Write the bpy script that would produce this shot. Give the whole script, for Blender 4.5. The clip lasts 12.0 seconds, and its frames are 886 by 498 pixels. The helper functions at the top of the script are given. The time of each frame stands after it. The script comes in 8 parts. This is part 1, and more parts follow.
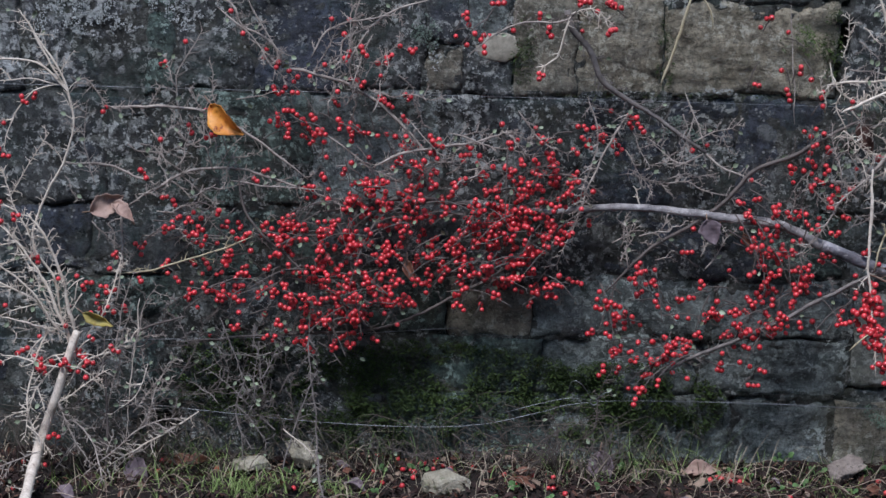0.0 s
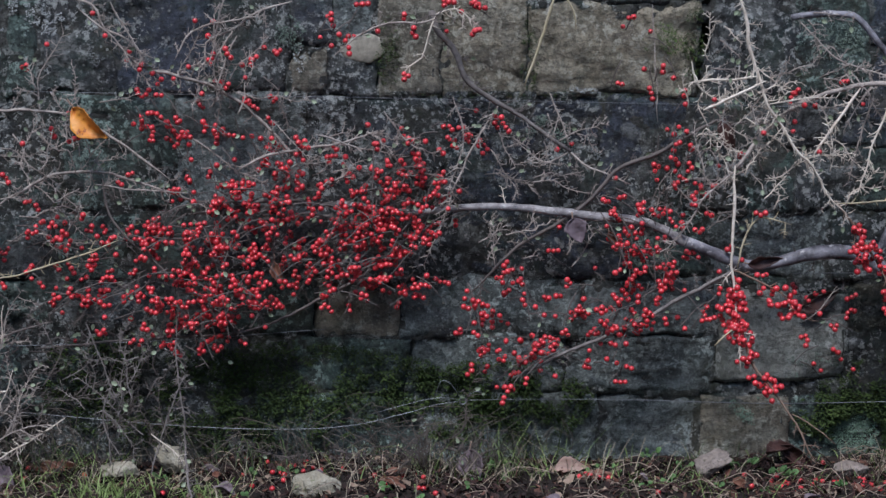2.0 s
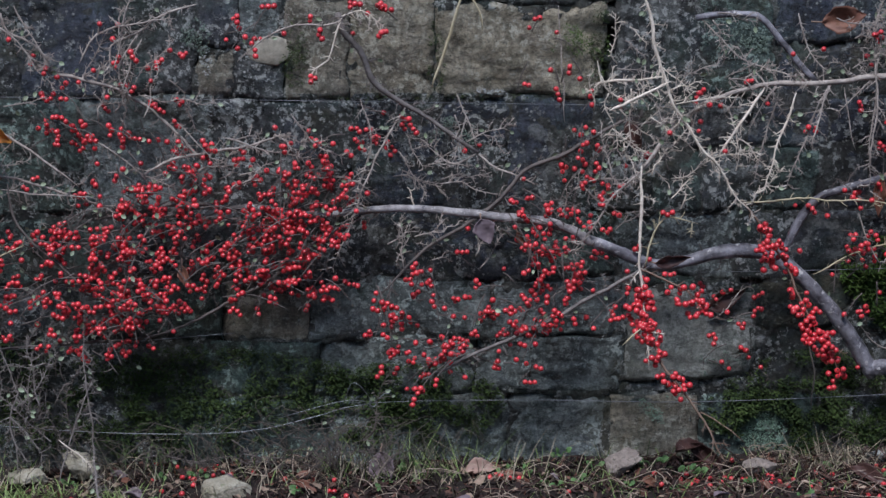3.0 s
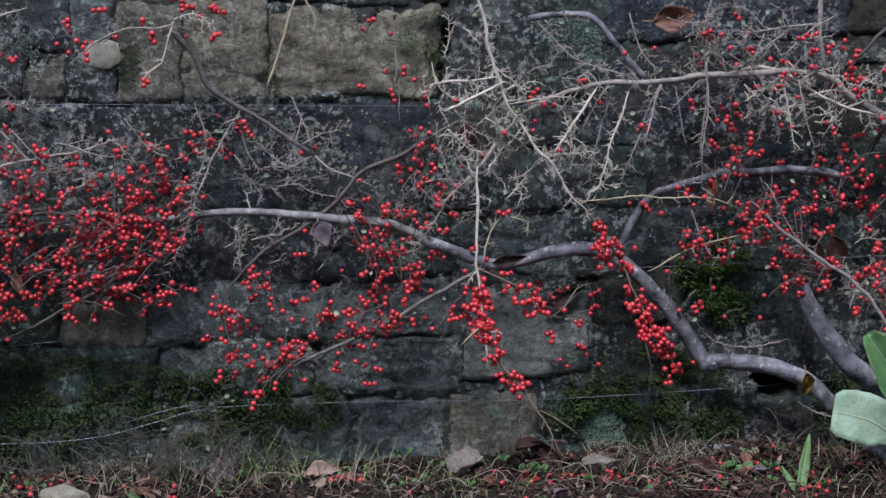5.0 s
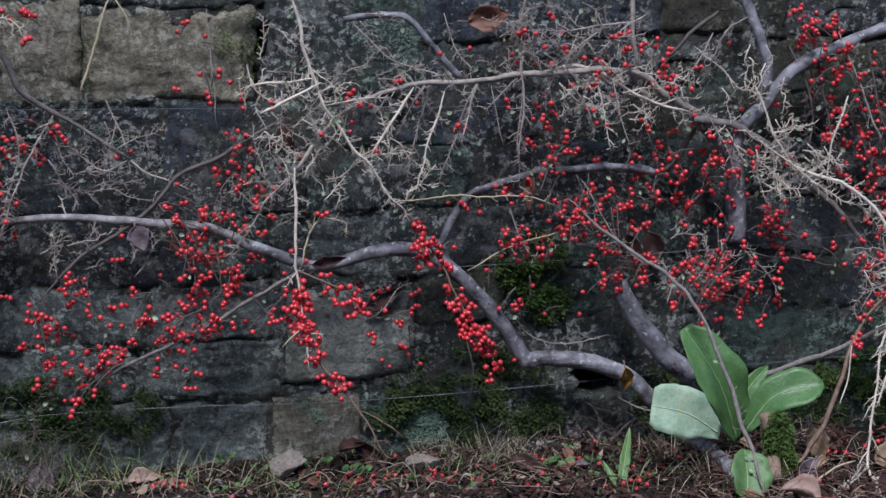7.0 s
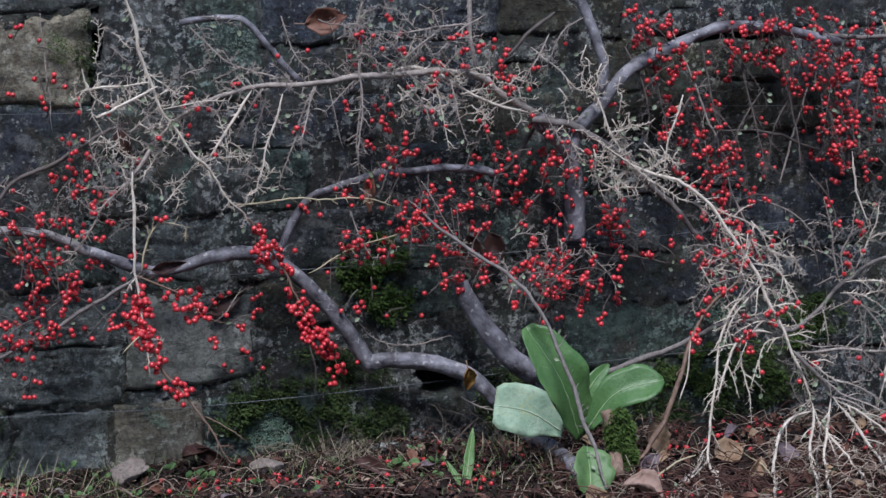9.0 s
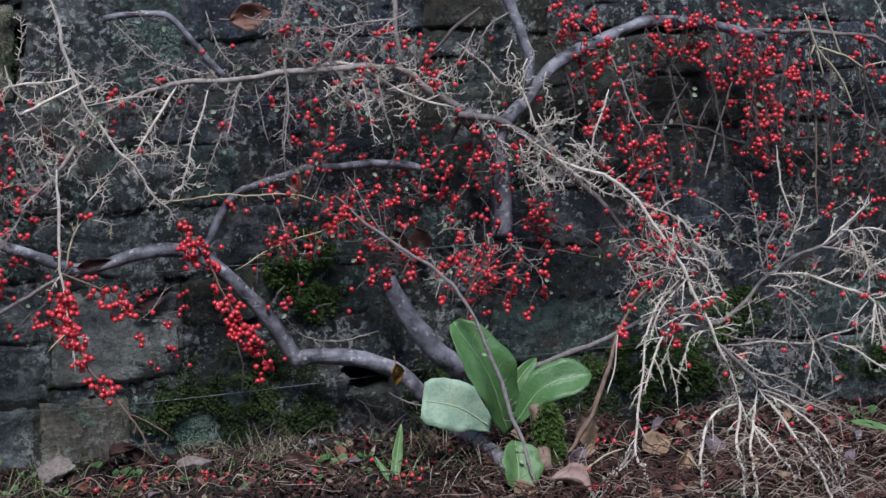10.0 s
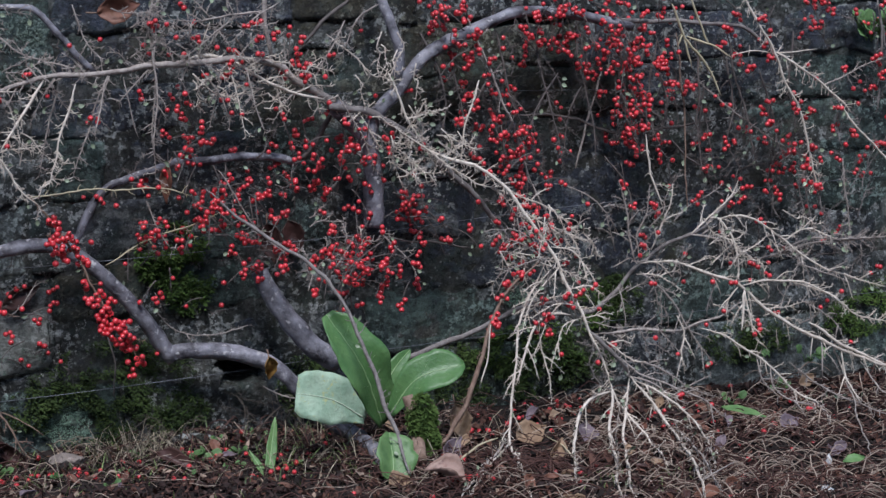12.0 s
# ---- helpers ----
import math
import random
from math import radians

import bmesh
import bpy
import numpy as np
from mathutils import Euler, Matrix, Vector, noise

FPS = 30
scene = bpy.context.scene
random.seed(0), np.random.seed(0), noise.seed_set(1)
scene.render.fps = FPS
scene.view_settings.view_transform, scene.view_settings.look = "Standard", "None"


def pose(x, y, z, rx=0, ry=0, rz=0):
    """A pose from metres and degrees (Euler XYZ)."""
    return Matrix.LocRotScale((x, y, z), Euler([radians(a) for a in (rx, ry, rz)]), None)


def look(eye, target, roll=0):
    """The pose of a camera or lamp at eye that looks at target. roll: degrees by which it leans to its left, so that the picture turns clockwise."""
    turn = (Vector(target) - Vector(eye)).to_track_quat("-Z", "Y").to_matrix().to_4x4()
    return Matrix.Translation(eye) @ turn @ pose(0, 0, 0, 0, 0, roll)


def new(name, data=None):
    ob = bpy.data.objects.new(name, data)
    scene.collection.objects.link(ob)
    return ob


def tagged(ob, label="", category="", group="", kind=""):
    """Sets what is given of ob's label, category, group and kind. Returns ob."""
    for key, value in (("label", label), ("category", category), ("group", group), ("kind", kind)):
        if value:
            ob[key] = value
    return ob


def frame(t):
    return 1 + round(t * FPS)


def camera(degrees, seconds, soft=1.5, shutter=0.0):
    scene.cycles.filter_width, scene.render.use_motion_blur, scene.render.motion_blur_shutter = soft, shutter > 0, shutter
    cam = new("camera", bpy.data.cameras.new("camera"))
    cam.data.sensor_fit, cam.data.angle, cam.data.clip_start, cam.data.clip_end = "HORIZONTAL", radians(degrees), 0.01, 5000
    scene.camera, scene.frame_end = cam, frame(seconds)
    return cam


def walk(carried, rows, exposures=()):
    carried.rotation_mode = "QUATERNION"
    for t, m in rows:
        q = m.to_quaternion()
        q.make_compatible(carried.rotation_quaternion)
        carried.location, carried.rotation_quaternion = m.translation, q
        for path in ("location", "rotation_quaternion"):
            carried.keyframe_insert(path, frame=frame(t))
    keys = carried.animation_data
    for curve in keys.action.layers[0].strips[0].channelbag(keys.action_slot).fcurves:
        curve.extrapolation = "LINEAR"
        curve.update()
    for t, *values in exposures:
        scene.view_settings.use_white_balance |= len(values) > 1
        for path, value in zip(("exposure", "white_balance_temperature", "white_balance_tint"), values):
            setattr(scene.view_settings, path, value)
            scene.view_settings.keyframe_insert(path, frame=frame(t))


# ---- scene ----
cam = camera(24.2, 12.0, soft=1.46)
PATH = [
    (0, 0.0893, -0.0166, 0.6909, -10.563, 0.416, 2.123),
    (0.5, 0.0876, -0.0161, 0.6906, -10.547, 0.421, 1.191),
    (1, 0.0855, -0.0163, 0.6900, -10.530, 0.417, 0.341),
    (1.5, 0.0861, -0.0171, 0.6890, -10.479, 0.375, -0.695),
    (2, 0.0867, -0.0172, 0.6889, -10.468, 0.348, -1.685),
    (2.5, 0.0892, -0.0168, 0.6879, -10.419, 0.297, -2.823),
    (3, 0.0940, -0.0164, 0.6875, -10.373, 0.243, -4.075),
    (5, 0.1034, -0.0178, 0.6857, -10.268, 0.115, -8.412),
    (5.5, 0.1067, -0.0173, 0.6863, -10.297, 0.063, -9.612),
    (6, 0.1099, -0.0181, 0.6883, -10.343, 0.045, -10.729),
    (6.5, 0.1141, -0.0191, 0.6845, -10.250, 0.016, -11.762),
    (7, 0.1193, -0.0206, 0.6831, -10.175, -0.080, -13.090),
    (7.5, 0.1236, -0.0215, 0.6821, -10.141, -0.129, -14.422),
    (9.5, 0.1276, -0.0253, 0.6741, -9.937, -0.244, -18.363),
    (10, 0.1268, -0.0227, 0.6750, -10.070, -0.229, -19.428),
    (10.5, 0.1282, -0.0224, 0.6769, -10.272, -0.218, -19.915),
    (11, 0.1328, -0.0253, 0.6765, -10.294, -0.325, -20.286),
    (11.5, 0.1359, -0.0266, 0.6765, -10.315, -0.361, -21.039),
    (12, 0.1349, -0.0266, 0.6782, -10.389, -0.305, -22.807),
]


def aim(x, y, z, pitch, roll, yaw):
    """A camera pose from its eye and its pitch, roll and yaw in degrees."""
    return pose(x, y, z, 0, 0, yaw) @ pose(0, 0, 0, 90 + pitch, 0, 0) @ pose(0, 0, 0, 0, 0, roll)


walk(cam, [(t, aim(*row)) for t, *row in PATH], exposures=[(0, 0.39, 6030, 11), (12, 0.37, 6030, 11)])

# ---- sky and sun: a bright overcast day ----
world = bpy.data.worlds.new("overcast")
scene.world = world
world.use_nodes = True
wn, wl = world.node_tree.nodes, world.node_tree.links
sky = wn.new("ShaderNodeTexSky")
sky.sky_type, sky.sun_disc = "NISHITA", False
sky.sun_elevation, sky.sun_rotation = radians(57), radians(199)
sky.dust_density, sky.air_density = 0.6, 1.3
wn["Background"].inputs["Strength"].default_value = 0.088
wl.new(sky.outputs["Color"], wn["Background"].inputs["Color"])
sun = new("sun", bpy.data.lights.new("sun", "SUN"))
sun.data.energy, sun.data.angle, sun.data.color = 2.6, radians(16), (1.0, 0.98, 0.97)
sun.matrix_basis = look((-0.6, -0.9, 5.41), (0.5, 2.3, 0.2))

WALL = 2.3  # the plane of the stones' faces
rng = random.Random(7)


# ---- materials ----
def nodes_of(name):
    m = bpy.data.materials.new(name)
    m.use_nodes = True
    return m, m.node_tree.nodes, m.node_tree.links, m.node_tree.nodes["Principled BSDF"]


def noise_node(n, l, where, scale, detail=6.0, rough=0.6):
    t = n.new("ShaderNodeTexNoise")
    t.inputs["Scale"].default_value, t.inputs["Detail"].default_value = scale, detail
    t.inputs["Roughness"].default_value = rough
    l.new(where, t.inputs["Vector"])
    return t.outputs["Fac"]


def step_node(n, l, value, lo, hi):
    r = n.new("ShaderNodeMapRange")
    r.inputs["From Min"].default_value, r.inputs["From Max"].default_value = lo, hi
    l.new(value, r.inputs["Value"])
    return r.outputs["Result"]


def mix_node(n, l, fac, a, b):
    m = n.new("ShaderNodeMix")
    m.data_type = "RGBA"
    if isinstance(fac, float):
        m.inputs[0].default_value = fac
    else:
        l.new(fac, m.inputs[0])
    for socket, c in ((m.inputs[6], a), (m.inputs[7], b)):
        if isinstance(c, tuple):
            socket.default_value = (*c, 1)
        else:
            l.new(c, socket)
    return m.outputs[2]


def times_node(n, l, a, b):
    m = n.new("ShaderNodeMath")
    m.operation = "MULTIPLY"
    for socket, v in ((m.inputs[0], a), (m.inputs[1], b)):
        if isinstance(v, float):
            socket.default_value = v
        else:
            l.new(v, socket)
    return m.outputs[0]


def bump_node(n, l, p, height, strength, distance):
    b = n.new("ShaderNodeBump")
    b.inputs["Strength"].default_value, b.inputs["Distance"].default_value = strength, distance
    l.new(height, b.inputs["Height"])
    l.new(b.outputs["Normal"], p.inputs["Normal"])


def chance_node(n, l):
    """A random number for each object and for each loose piece of a joined mesh."""
    o, g, a = n.new("ShaderNodeObjectInfo"), n.new("ShaderNodeNewGeometry"), n.new("ShaderNodeMath")
    a.operation = "ADD"
    f = n.new("ShaderNodeMath")
    f.operation = "FRACT"
    l.new(o.outputs["Random"], a.inputs[0])
    l.new(g.outputs["Random Per Island"], a.inputs[1])
    l.new(a.outputs[0], f.inputs[0])
    return f.outputs[0]


def stone_material(name, c1, c2, lichen=0.1, algae=0.4, pale=(0.5, 0.52, 0.5), dirt=1.0):
    """Damp old stone: its own two colours, then grime, algae, rust stains, lichen crusts and flecks that run on from stone to stone."""
    m, n, l, p = nodes_of(name)
    g, o, add = n.new("ShaderNodeNewGeometry"), n.new("ShaderNodeObjectInfo"), n.new("ShaderNodeVectorMath")
    shift = n.new("ShaderNodeVectorMath")
    shift.operation = "SCALE"
    shift.inputs["Scale"].default_value = 3.0
    l.new(o.outputs["Random"], shift.inputs[0])
    l.new(g.outputs["Position"], add.inputs[0])
    l.new(shift.outputs[0], add.inputs[1])
    own, w = add.outputs[0], g.outputs["Position"]
    dark = tuple(v * 0.1 for v in c1)
    c = mix_node(n, l, step_node(n, l, noise_node(n, l, own, 24, 7, 0.65), 0.4, 0.6), c1, c2)
    c = mix_node(n, l, times_node(n, l, step_node(n, l, noise_node(n, l, own, 7, 7, 0.7), 0.45, 0.7), 0.5), c, tuple(v * 1.9 for v in c2))
    grime = noise_node(n, l, w, 75, 9, 0.78)
    c = mix_node(n, l, times_node(n, l, step_node(n, l, grime, 0.46, 0.6), 0.9 * dirt), c, dark)
    c = mix_node(n, l, times_node(n, l, step_node(n, l, noise_node(n, l, w, 9, 9, 0.75), 0.56 - 0.14 * algae, 0.72), 0.8 * dirt), c, (0.022, 0.037, 0.033))
    c = mix_node(n, l, times_node(n, l, step_node(n, l, noise_node(n, l, w, 13, 8, 0.7), 0.56, 0.66), 0.4), c, (0.085, 0.072, 0.048))
    c = mix_node(n, l, times_node(n, l, step_node(n, l, noise_node(n, l, w, 5.5, 9, 0.76), 0.44, 0.64), 0.78 * dirt), c, dark)
    c = mix_node(n, l, times_node(n, l, step_node(n, l, noise_node(n, l, w, 17, 8, 0.76), 0.5, 0.66), 0.6 * dirt), c, (0.07, 0.125, 0.112))
    aside = n.new("ShaderNodeVectorMath")
    aside.inputs[1].default_value = (5.2, 1.7, 8.4)
    l.new(w, aside.inputs[0])
    c = mix_node(n, l, times_node(n, l, step_node(n, l, noise_node(n, l, aside.outputs[0], 11, 8, 0.75), 0.51, 0.67), 0.5 * dirt), c, (0.085, 0.1, 0.15))
    c = mix_node(n, l, times_node(n, l, step_node(n, l, noise_node(n, l, aside.outputs[0], 21, 8, 0.7), 0.57, 0.66), 0.5), c, (0.17, 0.185, 0.165))
    c = mix_node(n, l, times_node(n, l, step_node(n, l, noise_node(n, l, aside.outputs[0], 7.5, 8, 0.74), 0.52, 0.66), 0.45), c, (0.115, 0.105, 0.05))
    crust = noise_node(n, l, own, 26, 7, 0.62)
    c = mix_node(n, l, times_node(n, l, step_node(n, l, crust, 0.6 - 0.08 * lichen, 0.66 - 0.06 * lichen), 0.6), c, tuple(0.55 * v for v in pale))
    fleck = step_node(n, l, noise_node(n, l, w, 105, 6, 0.72), 0.55 - 0.045 * lichen, 0.575 - 0.035 * lichen)
    mask = step_node(n, l, noise_node(n, l, w, 11, 6, 0.7), 0.46 - 0.1 * lichen, 0.53)
    c = mix_node(n, l, times_node(n, l, times_node(n, l, fleck, mask), 0.9), c, pale)
    dots = n.new("ShaderNodeTexVoronoi")
    dots.inputs["Scale"].default_value = 120
    l.new(w, dots.inputs["Vector"])
    dot = times_node(n, l, step_node(n, l, dots.outputs["Distance"], 0.24, 0.14), 0.7)
    rare = step_node(n, l, noise_node(n, l, w, 33, 4), 0.5 - 0.06 * lichen, 0.55)
    c = mix_node(n, l, times_node(n, l, dot, rare), c, pale)
    flat, half, size = n.new("ShaderNodeMapping"), n.new("ShaderNodeMath"), n.new("ShaderNodeMath")
    flat.inputs["Scale"].default_value = (7, 7, 30)
    l.new(own, flat.inputs["Vector"])
    half.operation, size.operation = "SUBTRACT", "ABSOLUTE"
    half.inputs[1].default_value = 0.5
    l.new(noise_node(n, l, flat.outputs["Vector"], 1.0, 8, 0.68), half.inputs[0])
    l.new(half.outputs[0], size.inputs[0])
    crack = step_node(n, l, size.outputs[0], 0.014, 0.002)
    c = mix_node(n, l, times_node(n, l, crack, 0.5), c, tuple(0.4 * v for v in dark))
    fine = noise_node(n, l, w, 320, 5, 0.75)
    c = mix_node(n, l, times_node(n, l, step_node(n, l, fine, 0.46, 0.62), 0.25 + 0.25 * dirt), c, dark)
    grit = noise_node(n, l, aside.outputs[0], 150, 7, 0.8)
    c = mix_node(n, l, times_node(n, l, step_node(n, l, grit, 0.52, 0.62), 0.3), c, tuple(1.25 * v for v in c2))
    c = mix_node(n, l, times_node(n, l, step_node(n, l, grit, 0.48, 0.37), 0.65), c, dark)
    l.new(c, p.inputs["Base Color"])
    l.new(step_node(n, l, noise_node(n, l, w, 60, 6, 0.7), 0.75, 0.3), p.inputs["Roughness"])
    p.inputs["Specular IOR Level"].default_value = 0.5
    h = n.new("ShaderNodeMath")
    h.operation = "ADD"
    l.new(grime, h.inputs[0])
    l.new(times_node(n, l, fine, 0.4), h.inputs[1])
    bump_node(n, l, p, h.outputs[0], 1.0, 0.008)
    return m


def plain_material(name, c1, c2, scale, rough=0.7, bump=0.3, depth=0.001, spots=None, vary=0.5, stretch=(1, 1, 1), spec=0.4):
    """Two colours mixed by noise and by a random share for each piece, with fine relief."""
    m, n, l, p = nodes_of(name)
    t, s = n.new("ShaderNodeTexCoord"), n.new("ShaderNodeMapping")
    s.inputs["Scale"].default_value = stretch
    l.new(t.outputs["Object"], s.inputs["Vector"])
    w = s.outputs["Vector"]
    a, b = noise_node(n, l, w, scale, 6), noise_node(n, l, w, scale * 6, 4)
    c = mix_node(n, l, step_node(n, l, a, 0.35, 0.65), c1, c2)
    c = mix_node(n, l, times_node(n, l, chance_node(n, l), vary), c, tuple(v * 0.45 for v in c1))
    c = mix_node(n, l, times_node(n, l, step_node(n, l, b, 0.5, 0.7), 0.4), c, tuple(v * 0.4 for v in c2))
    if spots:
        c = mix_node(n, l, step_node(n, l, noise_node(n, l, w, scale * 2.5, 5, 0.7), 0.58, 0.66), c, spots)
    l.new(c, p.inputs["Base Color"])
    p.inputs["Roughness"].default_value = rough
    p.inputs["Specular IOR Level"].default_value = spec
    bump_node(n, l, p, b, bump, depth)
    return m


STONE = {
    "d": stone_material("dark_wet_stone", (0.034, 0.038, 0.043), (0.125, 0.13, 0.134), 0.5, 0.6, (0.56, 0.58, 0.57)),
    "b": stone_material("blue_black_stone", (0.03, 0.036, 0.055), (0.085, 0.098, 0.135), 0.3, 0.35),
    "t": stone_material("tan_sandstone", (0.35, 0.3, 0.22), (0.52, 0.46, 0.35), 0.3, 0.15, (0.52, 0.5, 0.42), 0.6),
    "p": stone_material("pale_grey_stone", (0.31, 0.325, 0.3), (0.46, 0.47, 0.43), 0.35, 0.25, (0.5, 0.52, 0.5), 0.4),
    "l": stone_material("lichened_stone", (0.07, 0.075, 0.085), (0.16, 0.165, 0.17), 1.0, 0.2, (0.7, 0.72, 0.72)),
    "g": stone_material("green_stained_stone", (0.05, 0.075, 0.068), (0.12, 0.17, 0.15), 0.4, 0.7, (0.36, 0.47, 0.42)),
    "q": stone_material("blue_grey_stone", (0.15, 0.175, 0.175), (0.3, 0.335, 0.335), 0.6, 0.5, (0.46, 0.52, 0.5), 0.8),
    "k": stone_material("dark_olive_stone", (0.04, 0.037, 0.025), (0.1, 0.09, 0.062), 0.15, 0.4, (0.3, 0.3, 0.24)),
    "o": stone_material("brown_stone", (0.26, 0.23, 0.18), (0.4, 0.355, 0.28), 0.3, 0.3, (0.46, 0.45, 0.38), 0.55),
}
MORTAR = stone_material("earthy_mortar", (0.045, 0.046, 0.042), (0.11, 0.108, 0.098), 0.3, 0.7)
SOIL = plain_material("leaf_mould", (0.012, 0.008, 0.007), (0.03, 0.02, 0.017), 45, 0.9, 0.9, 0.006, (0.03, 0.02, 0.016), 0.0)
BARK = {
    "limb": plain_material("smooth_grey_bark", (0.05, 0.045, 0.055), (0.35, 0.34, 0.385), 42, 0.42, 0.8, 0.002, (0.5, 0.48, 0.49), 0.1, (1, 1, 1)),
    "silver": plain_material("silvery_bark", (0.17, 0.155, 0.165), (0.42, 0.395, 0.405), 75, 0.6, 0.8, 0.0015, (0.55, 0.53, 0.53), 0.1),
    "pale": plain_material("bleached_twig_bark", (0.6, 0.51, 0.43), (0.88, 0.79, 0.7), 120, 0.75, 0.6, 0.0008, (0.36, 0.29, 0.24), 0.22),
    "grey": plain_material("grey_twig_bark", (0.28, 0.235, 0.215), (0.57, 0.5, 0.455), 140, 0.75, 0.6, 0.0008, (0.14, 0.11, 0.1), 0.4),
    "mid": plain_material("brownish_grey_twig_bark", (0.15, 0.13, 0.125), (0.28, 0.25, 0.24), 120, 0.7, 0.6, 0.0008, (0.1, 0.085, 0.08), 0.2),
    "dark": plain_material("dark_twig_bark", (0.1, 0.082, 0.078), (0.19, 0.16, 0.15), 120, 0.7, 0.5, 0.0006, None, 0.45),
    "brown": plain_material("peeling_brown_bark", (0.2, 0.13, 0.1), (0.35, 0.245, 0.19), 90, 0.75, 0.7, 0.0015, (0.2, 0.12, 0.09), 0.2),
    "straw": plain_material("yellowish_new_twig", (0.48, 0.41, 0.26), (0.6, 0.52, 0.37), 100, 0.65, 0.3, 0.0005, None, 0.25),
}
BERRY = plain_material("glossy_red_berry", (0.66, 0.026, 0.04), (0.85, 0.07, 0.085), 90, 0.33, 0.1, 0.0003, None, 0.6, spec=0.8)
CALYX = plain_material("dark_berry_end", (0.05, 0.02, 0.015), (0.09, 0.03, 0.02), 200, 0.8)
LEAFLET = plain_material("small_green_leaf", (0.24, 0.3, 0.19), (0.38, 0.44, 0.32), 150, 0.5, 0.2, 0.0004, None, 0.5)
DOCK = plain_material("dock_leaf_green", (0.07, 0.165, 0.052), (0.115, 0.225, 0.08), 40, 0.4, 0.35, 0.002, None, 0.15)
DOCK_PALE = plain_material("dock_leaf_underside", (0.27, 0.4, 0.28), (0.4, 0.52, 0.38), 34, 0.55, 0.45, 0.002, (0.42, 0.45, 0.22), 0.1)
RIB_PALE = plain_material("whitish_leaf_rib", (0.5, 0.58, 0.42), (0.58, 0.64, 0.5), 60, 0.5, vary=0.0)
RIB = plain_material("pale_leaf_rib", (0.24, 0.38, 0.16), (0.34, 0.47, 0.25), 60, 0.5, vary=0.0)
WEED = plain_material("green_weed_leaf", (0.1, 0.2, 0.07), (0.17, 0.29, 0.11), 80, 0.5, 0.3, 0.0006, None, 0.3)
MOSS = plain_material("wall_moss", (0.028, 0.052, 0.014), (0.09, 0.138, 0.036), 60, 0.9, 0.2, 0.0005, None, 0.6)
MOSS_BRIGHT = plain_material("bright_moss", (0.07, 0.13, 0.025), (0.12, 0.19, 0.045), 60, 0.9, 0.2, 0.0005, None, 0.6)
GRASS = plain_material("green_grass", (0.15, 0.225, 0.06), (0.29, 0.38, 0.14), 60, 0.55, 0.1, 0.0003, None, 0.5)
DARK_GRASS = plain_material("dull_grass", (0.05, 0.085, 0.025), (0.12, 0.17, 0.06), 60, 0.55, 0.1, 0.0003, None, 0.6)
STRAW = plain_material("dry_grass", (0.26, 0.21, 0.15), (0.46, 0.4, 0.3), 60, 0.75, 0.2, 0.0003, None, 0.6)
LITTER = plain_material("dead_stalk_litter", (0.075, 0.032, 0.027), (0.18, 0.092, 0.074), 60, 0.8, 0.2, 0.0004, None, 0.95)
DRY_STEM = plain_material("grey_brown_dead_stem", (0.085, 0.07, 0.06), (0.21, 0.175, 0.15), 60, 0.8, 0.2, 0.0004, None, 0.8)
PALE_LITTER = plain_material("bleached_stalk_litter", (0.36, 0.265, 0.21), (0.57, 0.46, 0.375), 60, 0.8, 0.2, 0.0004, None, 0.8)
RUST_BITS = plain_material("rusty_leaf_bits", (0.115, 0.05, 0.035), (0.21, 0.1, 0.07), 90, 0.7, 0.3, 0.0005, None, 0.8)
TAN_BITS = plain_material("tan_leaf_bits", (0.26, 0.18, 0.13), (0.42, 0.31, 0.24), 90, 0.7, 0.3, 0.0005, None, 0.8)
CRUMB = plain_material("rotting_leaf_bits", (0.024, 0.012, 0.011), (0.062, 0.031, 0.026), 60, 0.75, 0.3, 0.0005, None, 0.7)
DEAD = {
    "orange": plain_material("orange_dead_leaf", (0.75, 0.33, 0.05), (0.62, 0.19, 0.04), 35, 0.5, 0.4, 0.001, (0.25, 0.06, 0.03), 0.1),
    "tan": plain_material("tan_dead_leaf", (0.27, 0.175, 0.11), (0.4, 0.28, 0.185), 35, 0.65, 0.5, 0.001, (0.22, 0.12, 0.08), 0.1),
    "pink": plain_material("pinkish_dead_leaf", (0.33, 0.21, 0.175), (0.44, 0.31, 0.26), 35, 0.6, 0.5, 0.001, (0.28, 0.17, 0.14), 0.1),
    "purple": plain_material("greyish_purple_dead_leaf", (0.15, 0.115, 0.135), (0.22, 0.17, 0.19), 40, 0.6, 0.4, 0.001, (0.12, 0.08, 0.1), 0.1),
    "brown": plain_material("dark_brown_dead_leaf", (0.05, 0.025, 0.023), (0.1, 0.052, 0.045), 40, 0.45, 0.5, 0.001, None, 0.15),
    "yellow": plain_material("yellowing_leaf", (0.5, 0.4, 0.1), (0.42, 0.34, 0.12), 40, 0.55, 0.3, 0.001, (0.3, 0.2, 0.06), 0.1),
    "ochre": plain_material("ochre_dead_leaf", (0.36, 0.22, 0.06), (0.2, 0.1, 0.035), 60, 0.55, 0.4, 0.001, (0.07, 0.03, 0.015), 0.1),
    "rust": plain_material("rusty_dead_leaf", (0.15, 0.062, 0.042), (0.23, 0.11, 0.075), 40, 0.6, 0.4, 0.001, (0.14, 0.06, 0.03), 0.1),
}
WIRE = plain_material("dull_galvanised_wire", (0.2, 0.21, 0.24), (0.3, 0.31, 0.34), 80, 0.45, 0.2, 0.0002, None, 0.0)
WIRE.node_tree.nodes["Principled BSDF"].inputs["Metallic"].default_value = 0.7
